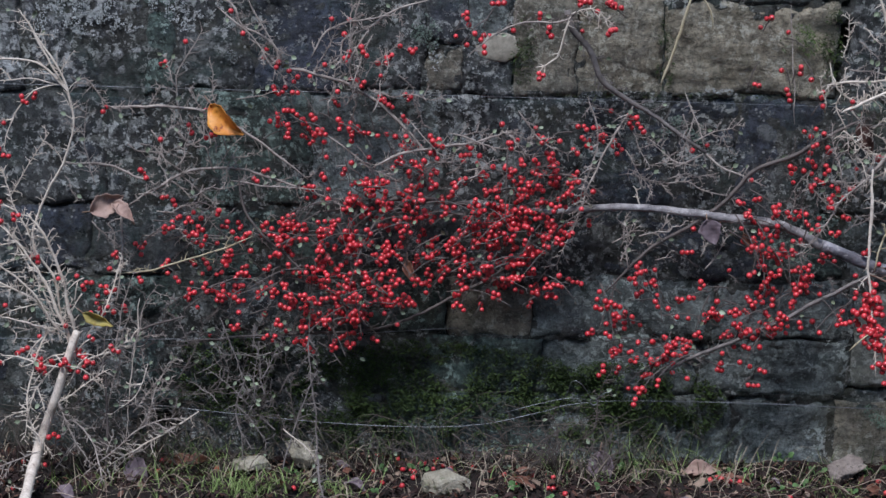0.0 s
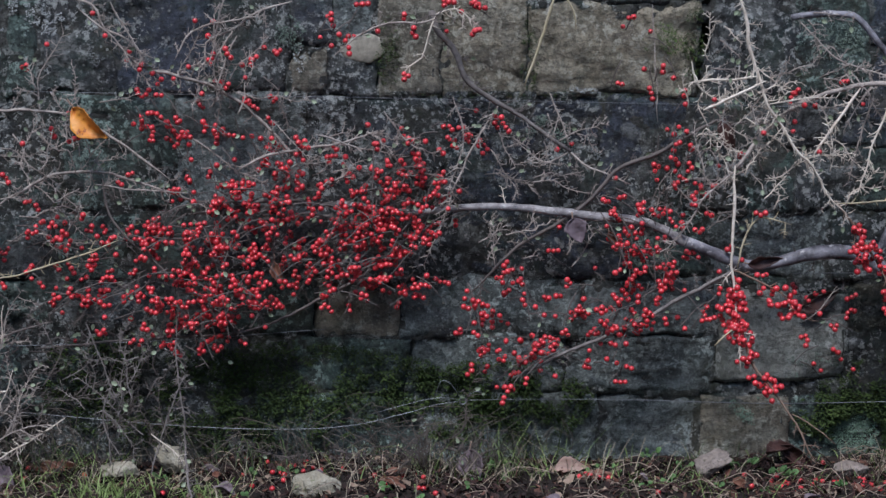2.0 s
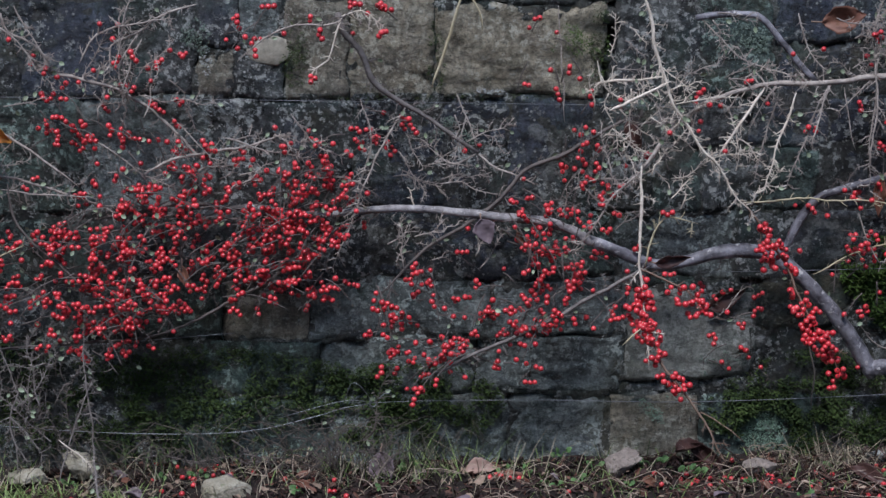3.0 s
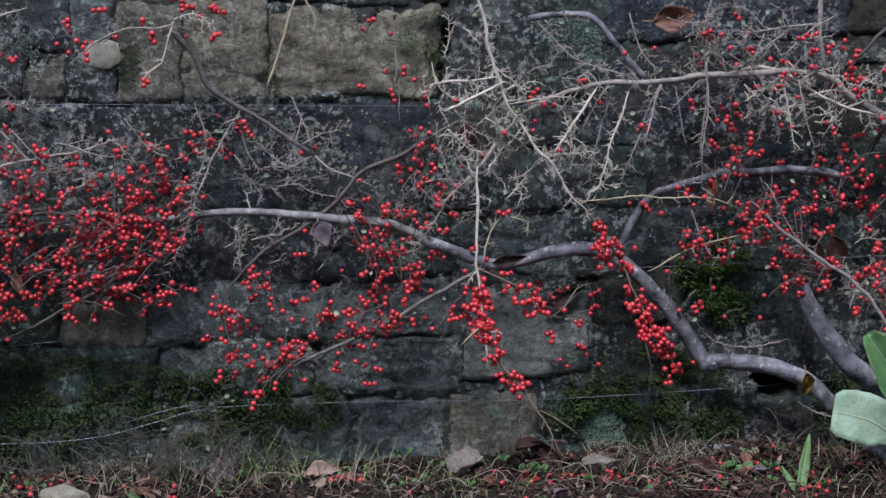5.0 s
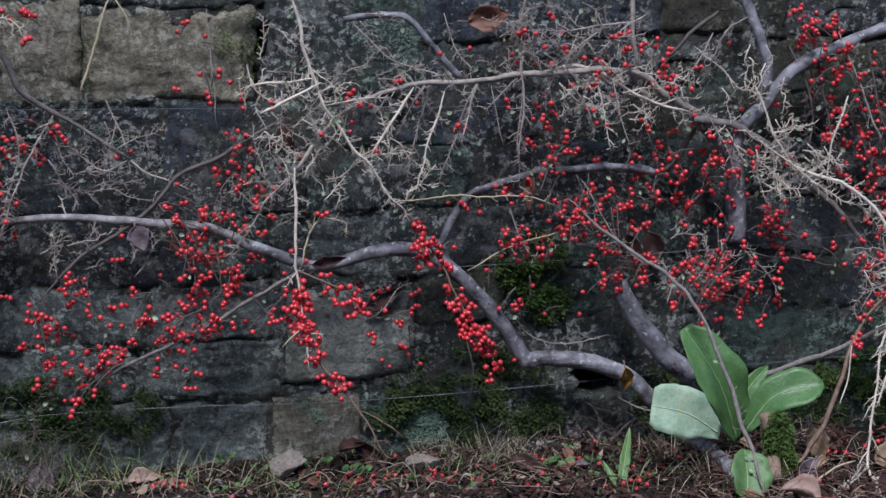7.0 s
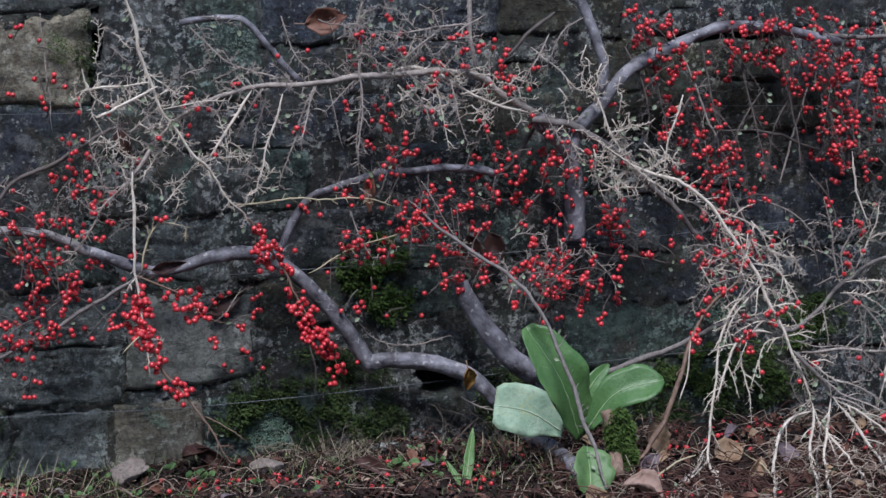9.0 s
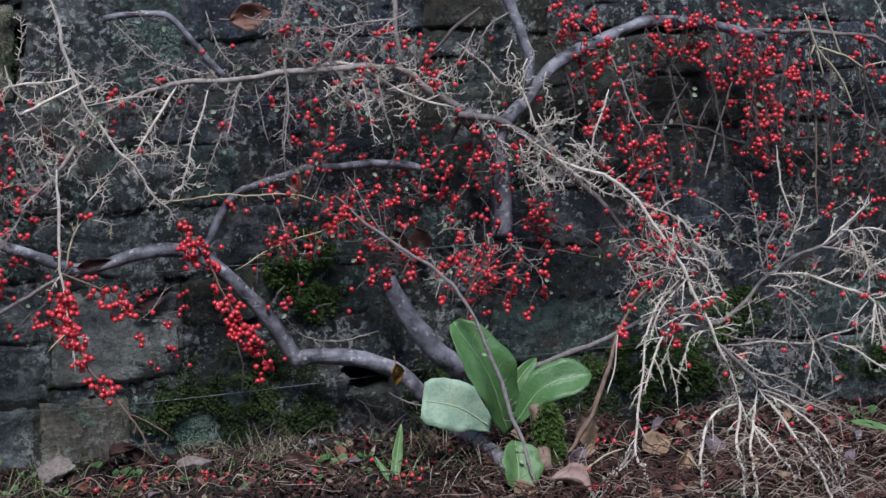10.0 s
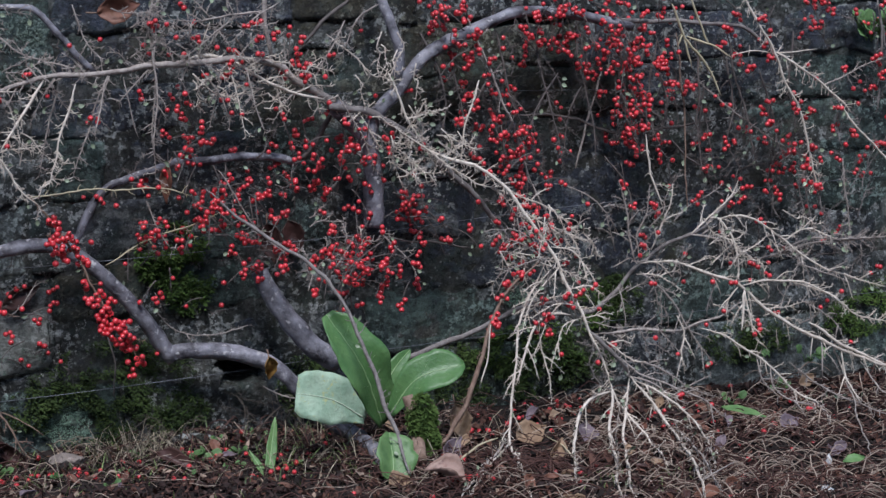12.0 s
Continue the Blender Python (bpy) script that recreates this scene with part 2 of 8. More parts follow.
ROCK = plain_material("pale_rubble_stone", (0.3, 0.27, 0.2), (0.48, 0.44, 0.36), 60, 0.85, 0.8, 0.005, (0.24, 0.25, 0.15), 0.05)
ROCK_GREY = plain_material("grey_rubble_stone", (0.2, 0.165, 0.145), (0.37, 0.31, 0.28), 60, 0.85, 0.8, 0.005, (0.09, 0.085, 0.06), 0.1)
LICHEN_WHITE = plain_material("white_lichen", (0.48, 0.51, 0.52), (0.7, 0.73, 0.73), 200, 0.9, 0.4, 0.0006, None, 0.6)
LICHEN_GREY = plain_material("grey_lichen", (0.22, 0.24, 0.25), (0.34, 0.36, 0.36), 200, 0.9, 0.4, 0.0006, None, 0.7)
LICHEN_PALE = plain_material("pale_blue_green_lichen", (0.17, 0.28, 0.2), (0.33, 0.46, 0.37), 200, 0.9, 0.4, 0.0006, None, 0.4)
LICHEN_GREEN = plain_material("pale_green_lichen", (0.17, 0.23, 0.19), (0.27, 0.34, 0.29), 200, 0.9, 0.4, 0.0006, None, 0.7)
LICHEN_TAN = plain_material("weathered_pale_stone", (0.22, 0.2, 0.165), (0.4, 0.37, 0.31), 120, 0.9, 0.4, 0.0006, None, 0.2)
WHITE = plain_material("white_pebble", (0.7, 0.7, 0.72), (0.8, 0.8, 0.8), 60, 0.6, 0.2, 0.001, None, 0.1)


# ---- building ----
class Shape:
    """Vertices and faces, gathered for one mesh."""

    def __init__(self):
        self.v, self.f, self.m = [], [], []

    def add(self, verts, faces, slot=0):
        k = len(self.v)
        self.v += verts
        self.f += [tuple(i + k for i in face) for face in faces]
        self.m += [slot] * len(faces)

    def mesh(self, name, materials, smooth=True):
        me = bpy.data.meshes.new(name)
        me.from_pydata(self.v, [], self.f)
        for m in materials:
            me.materials.append(m)
        me.polygons.foreach_set("material_index", self.m)
        me.polygons.foreach_set("use_smooth", [smooth] * len(self.f))
        me.update()
        return me


def part(name, shape, materials, parent=None, label="", kind="", smooth=True):
    mats = materials if isinstance(materials, list) else [materials]
    ob = new(name, shape.mesh(name, mats, smooth))
    if parent:
        ob.parent = parent
        ob.matrix_parent_inverse = parent.matrix_world.inverted()
    return tagged(ob, label, kind=kind)


def thing(name, x, y, z, label, category, group="", kind=""):
    ob = new(name)
    ob.empty_display_size = 0.05
    ob.matrix_world = Matrix.Translation((x, y, z))
    return tagged(ob, label, category, group, kind)


def curve(points, step=0.008):
    """A smooth line through the points, in steps of about that length."""
    ps = [Vector(p) for p in points]
    ps = [2 * ps[0] - ps[1], *ps, 2 * ps[-1] - ps[-2]]
    out = []
    for a, b, c, d in zip(ps, ps[1:], ps[2:], ps[3:]):
        k = max(2, int((c - b).length / step))
        for i in range(k):
            t = i / k
            out.append(0.5 * (2 * b + (c - a) * t + (2 * a - 5 * b + 4 * c - d) * t * t + (3 * b - a - 3 * c + d) * t**3))
    return [*out, ps[-2]]


def tube(shape, line, r0, r1, sides=6, rough=0.0, slot=0, slim=False):
    """A tapered, slightly knobbly tube along a line, closed at both ends."""
    n, verts, faces = len(line), [], []
    side = None
    for i, p in enumerate(line):
        d = (line[min(i + 1, n - 1)] - line[max(i - 1, 0)]).normalized()
        if side is None:
            side = d.orthogonal().normalized()
        side = (side - d * side.dot(d)).normalized()
        up = d.cross(side)
        r = r0 + (r1 - r0) * i / (n - 1)
        if slim:
            r *= min(1.0, 0.35 + 5.0 * min(i, n - 1 - i) / n)
        for k in range(sides):
            a = math.tau * k / sides
            rr = r
            if rough:
                rr *= 1 + rough * noise.noise((p.x * 60 + k * 1.7, p.y * 60 + 9.1, p.z * 60)) + rough * 0.6 * noise.noise((p.x * 14, k * 0.4, p.z * 14))
            q = p + (side * math.cos(a) + up * math.sin(a)) * rr
            verts.append((q.x, q.y, q.z))
    for i in range(n - 1):
        for k in range(sides):
            a, b = i * sides + k, i * sides + (k + 1) % sides
            faces.append((a, b, b + sides, a + sides))
    faces += [tuple(range(sides))[::-1], tuple(range((n - 1) * sides, n * sides))]
    shape.add(verts, faces, slot)


def spur(shape, p, d, length, r):
    """A short, slightly crooked thorn-like twiglet that tapers to its tip."""
    line, q, way = [p], p, d
    for _ in range(3):
        way = (way + Vector((rng.uniform(-1, 1), rng.uniform(-0.6, 0.5), rng.uniform(-1, 1))) * 0.3).normalized()
        q = q + way * length / 3
        line.append(q)
    s = d.orthogonal().normalized()
    u = d.cross(s)
    verts = []
    for q, k in zip(line, (1.25, 0.9, 0.7, 0.45)):
        for i in range(3):
            w = q + (s * math.cos(i * 2.1) + u * math.sin(i * 2.1)) * r * k
            verts.append((w.x, w.y, w.z))
    faces = [(3 * j + i, 3 * j + (i + 1) % 3, 3 * j + (i + 1) % 3 + 3, 3 * j + i + 3) for j in range(3) for i in range(3)] + [(9, 10, 11)]
    shape.add(verts, faces)
    return line[-1]


def across(d, sign, angle, lift=0.35):
    """A direction that leaves d by the angle, mostly in the plane of the wall, to one side."""
    flat = Vector((d.z, 0, -d.x))
    flat = flat.normalized() if flat.length > 0.05 else Vector((1, 0, 0))
    out = d * math.cos(angle) + flat * sign * math.sin(angle) + Vector((0, rng.uniform(-1, 0.6) * lift, 0))
    return out.normalized()


def leaflet(shape, p, d, length):
    """A small oval leaf, folded along its rib."""
    s = d.cross(Vector((rng.uniform(-0.5, 0.5), -1, rng.uniform(-0.5, 0.5)))).normalized()
    u = s.cross(d) * length * 0.12
    rows = [(0.0, 0.02), (0.3, 0.3), (0.65, 0.32), (1.0, 0.03)]
    verts = []
    for t, w in rows:
        q = p + d * length * t
        for e in (q - s * w * length + u, q, q + s * w * length + u):
            verts.append((e.x, e.y, e.z))
    faces = [(3 * i + j, 3 * i + j + 1, 3 * i + j + 4, 3 * i + j + 3) for i in range(3) for j in range(2)]
    shape.add(verts, faces)


def berry_shape():
    """A round berry with a dimpled, dark, five-toothed end."""
    s = Shape()
    rings = [(0.0, 1.0), (0.42, 0.91), (0.8, 0.6), (0.985, 0.17), (0.93, -0.36), (0.66, -0.76), (0.36, -0.95)]
    verts = [(0, 0, 1.0)]
    for r, z in rings[1:]:
        verts += [(r * math.cos(math.tau * i / 8), r * math.sin(math.tau * i / 8), z) for i in range(8)]
    faces = [(0, 1 + i, 1 + (i + 1) % 8) for i in range(8)]
    for k in range(len(rings) - 2):
        a, b = 1 + 8 * k, 9 + 8 * k
        faces += [(a + i, b + i, b + (i + 1) % 8, a + (i + 1) % 8) for i in range(8)]
    s.add(verts, faces)
    end = [(0.34 * math.cos(math.tau * i / 8) * (1 if i % 2 else 0.7), 0.34 * math.sin(math.tau * i / 8) * (1 if i % 2 else 0.7), -1.0 if i % 2 else -0.93) for i in range(8)]
    s.add([(0, 0, -0.82), *end], [(0, 1 + (i + 1) % 8, 1 + i) for i in range(8)], 1)
    return s


BERRY_SHAPE = berry_shape()
berries = []  # place, radius and turn of each berry on the shrubs


def hang_berry(p, r, loose=0.6):
    """A berry near p, its dark end turned outwards and down."""
    d = Vector((rng.uniform(-loose, loose), rng.uniform(-1.0, 0.1), rng.uniform(-1.0, 0.35))).normalized()
    berries.append((p, r, d.to_track_quat("-Z", "Y")))


def bunch(p, size, count):
    """A few berries that touch one another."""
    for k in range(count):
        r = size * rng.uniform(0.85, 1.12)
        hang_berry(p, r)
        a = rng.uniform(0, math.tau)
        p = p + Vector((math.cos(a), rng.uniform(-0.6, 0.6), math.sin(a))).normalized() * r * 1.9


def bony(shape, line, r, gap, length, leaves=None, red=0.0, girth=0.0, long=0.3, angle=58, lift=0.35):
    """Herringbone spurs along a line of that girth, some of them longer shoots with spurs of their own, or with a leaf or a berry."""
    run, sign = rng.uniform(0, gap), 1
    for i in range(1, len(line) - 1):
        step = line[i + 1] - line[i]
        run += step.length
        way = step.normalized()
        while run > gap:
            run -= gap * rng.uniform(0.6, 1.5)
            sign = -sign if rng.random() < 0.8 else sign
            d = across(way, sign, radians(angle + rng.uniform(-25, 25)), lift)
            a = line[i] + step * rng.random() + d * girth * 0.8
            if rng.random() < long:
                size = length * rng.uniform(1.2, 1.9)
                tip = spur(shape, a, d, size, r * 1.15)
                for k in range(int(size / 0.0032)):
                    t = rng.uniform(0.15, 1.0)
                    spur(shape, a.lerp(tip, t), across(d, 1 if k % 2 else -1, radians(rng.uniform(35, 80)), 0.5), length * rng.uniform(0.25, 0.6), r * 0.85)
            else:
                size = length * rng.uniform(0.3, 1.0)
                tip = spur(shape, a, d, size, r * rng.uniform(0.8, 1.1))
            if leaves and rng.random() < 0.05:
                leaflet(leaves, tip, d, rng.uniform(0.005, 0.008))
            if rng.random() < red:
                bunch(tip + d * 0.002, 0.0031, rng.choice((1, 1, 1, 2, 3)))


def branch(shrub, points, r0, r1, bark, style="bare", red=0.0, name="branch", label="", load=None):
    """One branch of a shrub with its side shoots and spurs."""
    line = curve(points)
    wood = Shape()
    sides = 12 if r0 > 0.006 else 7
    if r0 < 0.006:
        line = [p + Vector((noise.noise(p * 25), 0.6 * noise.noise(p * 25 + Vector((7, 3, 1))), noise.noise(p * 25 + Vector((1, 9, 4))))) * 0.0035 + Vector((noise.noise(p * 85), 0, noise.noise(p * 85 + Vector((4, 4, 4))))) * 0.0013 for p in line]
    tube(wood, line, r0, r1, sides, 0.26, slim=r0 < 0.0035)
    ob = part(name, wood, BARK[bark], shrub, label)
    twigs, leaves = Shape(), Shape()
    fine = 0.0008
    if style == "limb":
        bony(twigs, line, fine, 0.03, 0.012, leaves, red, r0 * 0.8)
    elif style == "sparse":
        bony(twigs, line, fine * 0.8, 0.0085, 0.0105, leaves, red * 0.7, (r0 + r1) / 2, 0.14, 50)
    elif style == "bone":
        bony(twigs, line, fine * 0.8, 0.0029, 0.0092, leaves, red * 0.4, (r0 + r1) / 2, 0.2, 52)
    elif style == "thorn":
        bony(twigs, line, fine * 0.75, 0.0085, 0.011, leaves, red * 0.7, (r0 + r1) / 2, 0.07, 38)
        bony(twigs, line, fine * 0.7, 0.0034, 0.0042, None, 0.0, (r0 + r1) / 2, 0.0, 62)
        run, sign = rng.uniform(0, 0.02), rng.choice((-1, 1))
        for i in range(1, len(line) - 2):
            step = line[i + 1] - line[i]
            run += step.length
            if run > 0.026:
                run -= 0.026 * rng.uniform(0.7, 1.6)
                sign = -sign
                d = across(step.normalized(), sign, radians(rng.uniform(28, 52)))
                size = rng.uniform(0.014, 0.036)
                shoot = curve([line[i], line[i] + d * size * 0.5, line[i] + d * size + Vector((0, 0, -size * rng.uniform(0.0, 0.3)))], 0.006)
                tube(twigs, shoot, 0.0009, 0.0004, 5, 0.1)
                bony(twigs, shoot, fine * 0.65, 0.0045, 0.0052, leaves, red * 0.3, 0.0007, 0.0, 50)
    elif style == "comb":
        bony(twigs, line, fine * 0.65, 0.0055, 0.0155, leaves, red * 0.4, (r0 + r1) / 2, 0.08, 50)
    elif style in ("spray", "fan"):
        bony(twigs, line, fine * 0.8, 0.0038, 0.0095, leaves, red * 0.7, (r0 + r1) / 2, 0.2, 52)
        run, sign = 0.0, 1
        long = 0.075 if style == "spray" else 0.11
        for i in range(2, len(line) - 2):
            step = line[i + 1] - line[i]
            run += step.length
            if run > 0.024:
                run -= 0.024 * rng.uniform(0.7, 1.5)
                sign = -sign
                d = across(step.normalized(), sign, radians(rng.uniform(35, 65)))
                size = long * rng.uniform(0.35, 1.1) * (1.1 - 0.6 * i / len(line))
                a = line[i]
                end = a + d * size + Vector((0, 0, -size * rng.uniform(0.0, 0.35)))
                shoot = curve([a, a + d * size * 0.5, end], 0.006)
                tube(twigs, shoot, max(0.0008, min(0.0011, r1 * 0.6)), 0.0004, 5, 0.1)
                bony(twigs, shoot, fine * 0.75, 0.0034, 0.0078, leaves, red * 0.6, 0.0008, 0.15, 50)
    if load:  # so many berries crowded along a stretch of the branch
        count, lo, hi = load
        for _ in range(count):
            i = min(len(line) - 2, int(len(line) * rng.uniform(lo, hi)))
            e = across((line[i + 1] - line[i]).normalized(), rng.choice((-1, 1)), radians(rng.uniform(50, 120)), 1.2)
            knot = max(0.0, 0.45 + 1.1 * noise.noise((i * 0.22, count, 2.0)))
            if rng.random() > 0.35 + knot:
                continue
            hang = Vector((rng.uniform(-0.5, 0.3), 0, -1)) * rng.random() ** 2 * 0.022 * knot
            bunch(line[i] + e * rng.uniform(0.003, 0.006 + 0.008 * knot) + hang, 0.0034, rng.choice((1, 1, 2, 2, 3)))
    if twigs.v:
        twigs.add(leaves.v, leaves.f, 1)
        part("thorny_growth", twigs, [BARK["pale" if bark == "silver" else "dark" if bark == "limb" else bark], LEAFLET], ob, kind="stuff")
    return ob


def laden(shrub, x, z, rx, rz, tilt, count, out=0.05, each=6, bark="dark", size=0.0031, spread=30):
    """Short shoots set with berries, over an oval of the wall, running along the tilt (degrees from level)."""
    for _ in range(count):
        twigs, leaves = Shape(), Shape()
        a, q = rng.uniform(0, math.tau), math.sqrt(rng.random())
        u, w = q * rx * math.cos(a), q * rz * math.sin(a)
        p = Vector((x + u, WALL - out + rng.uniform(-0.022, 0.022), z + w))
        d = radians(tilt + rng.gauss(0, spread) + rng.choice((0, 180)))
        d = Vector((math.cos(d), rng.uniform(-0.5, 0.2), math.sin(d) - 0.25)).normalized()
        length = 0.0085 * each * rng.uniform(0.6, 1.3)
        line = curve([p - d * length * 0.5, p + Vector((0, 0, length * 0.06)), p + d * length * 0.5 - Vector((0, 0, length * 0.12))], 0.005)
        tube(twigs, line, 0.0008, 0.0005, 5, 0.1)
        bony(twigs, line, 0.0005, 0.008, 0.007, leaves, 0.0, 0.0006, 0.12)
        n = max(1, int(rng.gauss(each * 0.8, each * 0.3)))
        while n > 0:
            i = rng.randrange(len(line))
            e = across(d, rng.choice((-1, 1)), radians(rng.uniform(40, 110)), 0.8)
            bunch(line[i] + e * rng.uniform(0.003, 0.007), size, k := min(n, rng.choice((1, 1, 2, 3, 4))))
            n -= k
        twigs.add(leaves.v, leaves.f, 1)
        part("berry_twig", twigs, [BARK[bark], LEAFLET], shrub)


def tangle(shrub, x, z, rx, rz, count, length, tilt, spread, out, bark, style_gap=0.008, red=0.0):
    """Loose fine shoots with spurs over an oval of the wall."""
    for _ in range(count):
        twigs, leaves = Shape(), Shape()
        a, q = rng.uniform(0, math.tau), math.sqrt(rng.random())
        p = Vector((x + q * rx * math.cos(a), WALL - out + rng.uniform(-0.02, 0.02), z + q * rz * math.sin(a)))
        d = radians(rng.gauss(tilt, spread))
        d = Vector((math.cos(d), rng.uniform(-0.35, 0.35), math.sin(d)))
        size = length * rng.uniform(0.5, 1.3)
        e = Vector((rng.uniform(-0.3, 0.3), 0, rng.uniform(-0.3, 0.2))) * size
        kink = [Vector((rng.uniform(-1, 1), rng.uniform(-1, 1), rng.uniform(-1, 1))) * size * 0.09 for _ in range(2)]
        line = curve([p - d * size * 0.5, p - d * size * 0.2 + kink[0], p + e * 0.4, p + d * size * 0.3 + e * 0.6 + kink[1], p + d * size * 0.5 + e], 0.005)
        tube(twigs, line, 0.0008, 0.0004, 5, 0.12)
        bony(twigs, line, 0.0006, style_gap * 0.42, 0.0078, leaves, red, 0.0006, 0.18, 50)
        twigs.add(leaves.v, leaves.f, 1)
        part("fine_twig", twigs, [BARK[bark], LEAFLET], shrub)


def blade(shape, line, width, side, fold=0.25, profile=None, slot=0):
    """A leaf or blade of grass: a folded strip along a line, by default tapering to its tip."""
    n, verts = len(line), []
    for i, p in enumerate(line):
        t = i / (n - 1)
        d = (line[min(i + 1, n - 1)] - line[max(i - 1, 0)]).normalized()
        s = (side - d * side.dot(d)).normalized()
        u = s.cross(d)
        w = width * (profile(t) if profile else (1 - t) ** 0.6 * 0.5 + 0.02)
        for e in (p - s * w + u * w * fold, p, p + s * w + u * w * fold):
            verts.append((e.x, e.y, e.z))
    shape.add(verts, [(3 * i + j, 3 * i + j + 1, 3 * i + j + 4, 3 * i + j + 3) for i in range(n - 1) for j in range(2)], slot)


def leaf_part(name, parent, base, mid, tip, width, facing, material, wavy=0.04, blunt=0.5, label="", ribs=True, peak=0.75, torn=0.0, fold=0.22):
    """A broad leaf from its base over its middle to its tip, with thickness, a wavy edge and a raised rib."""
    line = curve([base, mid, tip], 0.007)
    n, cols, s = len(line), 9, Shape()
    face = Vector(facing).normalized()
    top, verts = [], []
    phase = rng.uniform(0, 6)
    for i, p in enumerate(line):
        t = i / (n - 1)
        d = (line[min(i + 1, n - 1)] - line[max(i - 1, 0)]).normalized()
        side = d.cross(face).normalized()
        u = side.cross(d)
        w = width * 0.5 * max(0.02, math.sin(math.pi * min(1, t**peak * 0.97 + 0.02)) ** blunt)
        w = max(w, torn * width * 0.5 * min(1.0, (1 - t) * 25 + 0.75)) if t > 0.5 else w  # a tip torn or folded off square
        w *= 1 + 0.03 * math.sin(t * 21 + phase) + 0.02 * math.sin(t * 47 + phase)
        top.append(p + u * (0.0003 - 0.015 * width * math.cos(t * 42)))
        for k in range(cols):
            v = 2 * k / (cols - 1) - 1
            lift = fold * abs(v) * w + wavy * width * v * v * math.sin(t * 17 + 2.5 * v + phase) - 0.015 * width * math.cos(t * 42 - abs(v) * 9)
            q = p + side * v * w + u * lift
            verts.append((q.x, q.y, q.z))
    faces = [(i * cols + k, i * cols + k + 1, (i + 1) * cols + k + 1, (i + 1) * cols + k) for i in range(n - 1) for k in range(cols - 1)]
    s.add(verts, faces)
    ob = part(name, s, material, parent, label)
    thick = ob.modifiers.new("thickness", "SOLIDIFY")
    thick.thickness = 0.0006
    if ribs:
        r = Shape()
        tube(r, top, 0.0009, 0.0003, 6)
        for i in range(2, n - 3, 3):
            for end in (1, cols - 2):
                a, b = top[i], Vector(verts[min(n - 1, i + 2) * cols + end]) + face * 0.0002
                b = a.lerp(b, 0.75)
                tube(r, [a - face * 0.001, a.lerp(b, 0.5) - face * 0.0006, b], 0.0002, 0.0001, 4)
        part("midrib", r, RIB_PALE if material is DOCK_PALE else RIB, ob, "pale raised midrib")
    return ob


def dead_leaf(x, y, z, length, width, turn, lean, roll, colour, label, curl=0.5, name="dead_leaf"):
    """A curled dead leaf with a stalk, lying or caught; turned in the wall's plane, leaned out and rolled (degrees)."""
    top = thing(name, x, y, z, label, "leaf", "dead leaves")
    m = pose(x, y, z, 90 - lean, 0, 0) @ pose(0, 0, 0, 0, 0, turn) @ pose(0, 0, 0, roll, 0, 0)
    cols, rows, s = 9, 21, Shape()
    verts, phase = [], rng.uniform(0, 9)
    for i in range(rows):
        t = i / (rows - 1)
        w = width * 0.5 * max(0.015, math.sin(math.pi * t**0.8) ** 0.95 * (1.15 - 0.25 * t)) * (1 + 0.05 * math.sin(t * 26 + phase) + 0.16 * noise.noise((t * 5, phase, 1.0)) + 0.1 * noise.noise((t * 17, phase, 4.0)))
        for k in range(cols):
            v = 2 * k / (cols - 1) - 1
            bend = curl * 1.9 * v
            h = w / max(0.2, curl * 1.9) * (1 - math.cos(bend)) if curl > 0.05 else 0
            px = w / max(0.2, curl * 1.9) * math.sin(bend) if curl > 0.05 else w * v
            h += length * (0.3 * curl * math.sin(t * 2.6 + 0.4 * phase) + 0.03 * math.sin(9 * t + 3 * v + phase) + 0.012 * math.cos(t * 40 - 7 * abs(v)) + 0.06 * abs(v) + 0.05 * noise.noise((t * 3 + phase, v * 1.6, 2.0)))
            q = m @ Vector(((t - 0.5) * length, px, h))
            verts.append((q.x, q.y, q.z))
    s.add(verts, [(i * cols + k, i * cols + k + 1, (i + 1) * cols + k + 1, (i + 1) * cols + k) for i in range(rows - 1) for k in range(cols - 1)])
    ob = part("blade", s, DEAD[colour], top)
    ob.modifiers.new("thickness", "SOLIDIFY").thickness = 0.0006
    r = Shape()
    c = cols // 2
    tube(r, [m @ Vector((-length * 0.72, length * 0.05, 0)), *[Vector(verts[i * cols + c]) + m.to_3x3() @ Vector((0, 0, -0.0006)) for i in range(0, rows, 2)]], 0.0009, 0.0004, 5)
    part("stalk", r, BARK["brown"], top)
    return top


def rock(x, y, z, rx, ry, rz, material, label, name="rock"):
    bm = bmesh.new()
    bmesh.ops.create_icosphere(bm, subdivisions=4, radius=1)
    off = Vector((x * 31, y * 17, z * 11))
    cuts = [(Vector((rng.uniform(-1, 1), rng.uniform(-1, 1), rng.uniform(-0.4, 1))).normalized(), rng.uniform(0.55, 0.85)) for _ in range(9)]
    for v in bm.verts:
        k = 1.1 + 0.3 * noise.noise(v.co * 1.2 + off) + 0.16 * noise.noise(v.co * 3.5 + off) + 0.11 * noise.noise(v.co * 7 + off) + 0.06 * noise.noise(v.co * 19 + off)
        q = v.co * k
        for cut, depth in cuts:
            q -= cut * max(0.0, q.dot(cut) - depth)
        q.z += 0.25 * q.x * noise.noise(off) + 0.12 * noise.noise(q * 2.0 + off)
        v.co = (q.x * rx, q.y * ry, q.z * rz)
    me = bpy.data.meshes.new(name)
    bm.to_mesh(me)
    bm.free()
    me.materials.append(material)
    me.polygons.foreach_set("use_smooth", [True] * len(me.polygons))
    ob = new(name, me)
    ob.matrix_world = pose(x, y, z, 0, 0, rng.uniform(-15, 15))
    return tagged(ob, label, "stone", "loose stones")


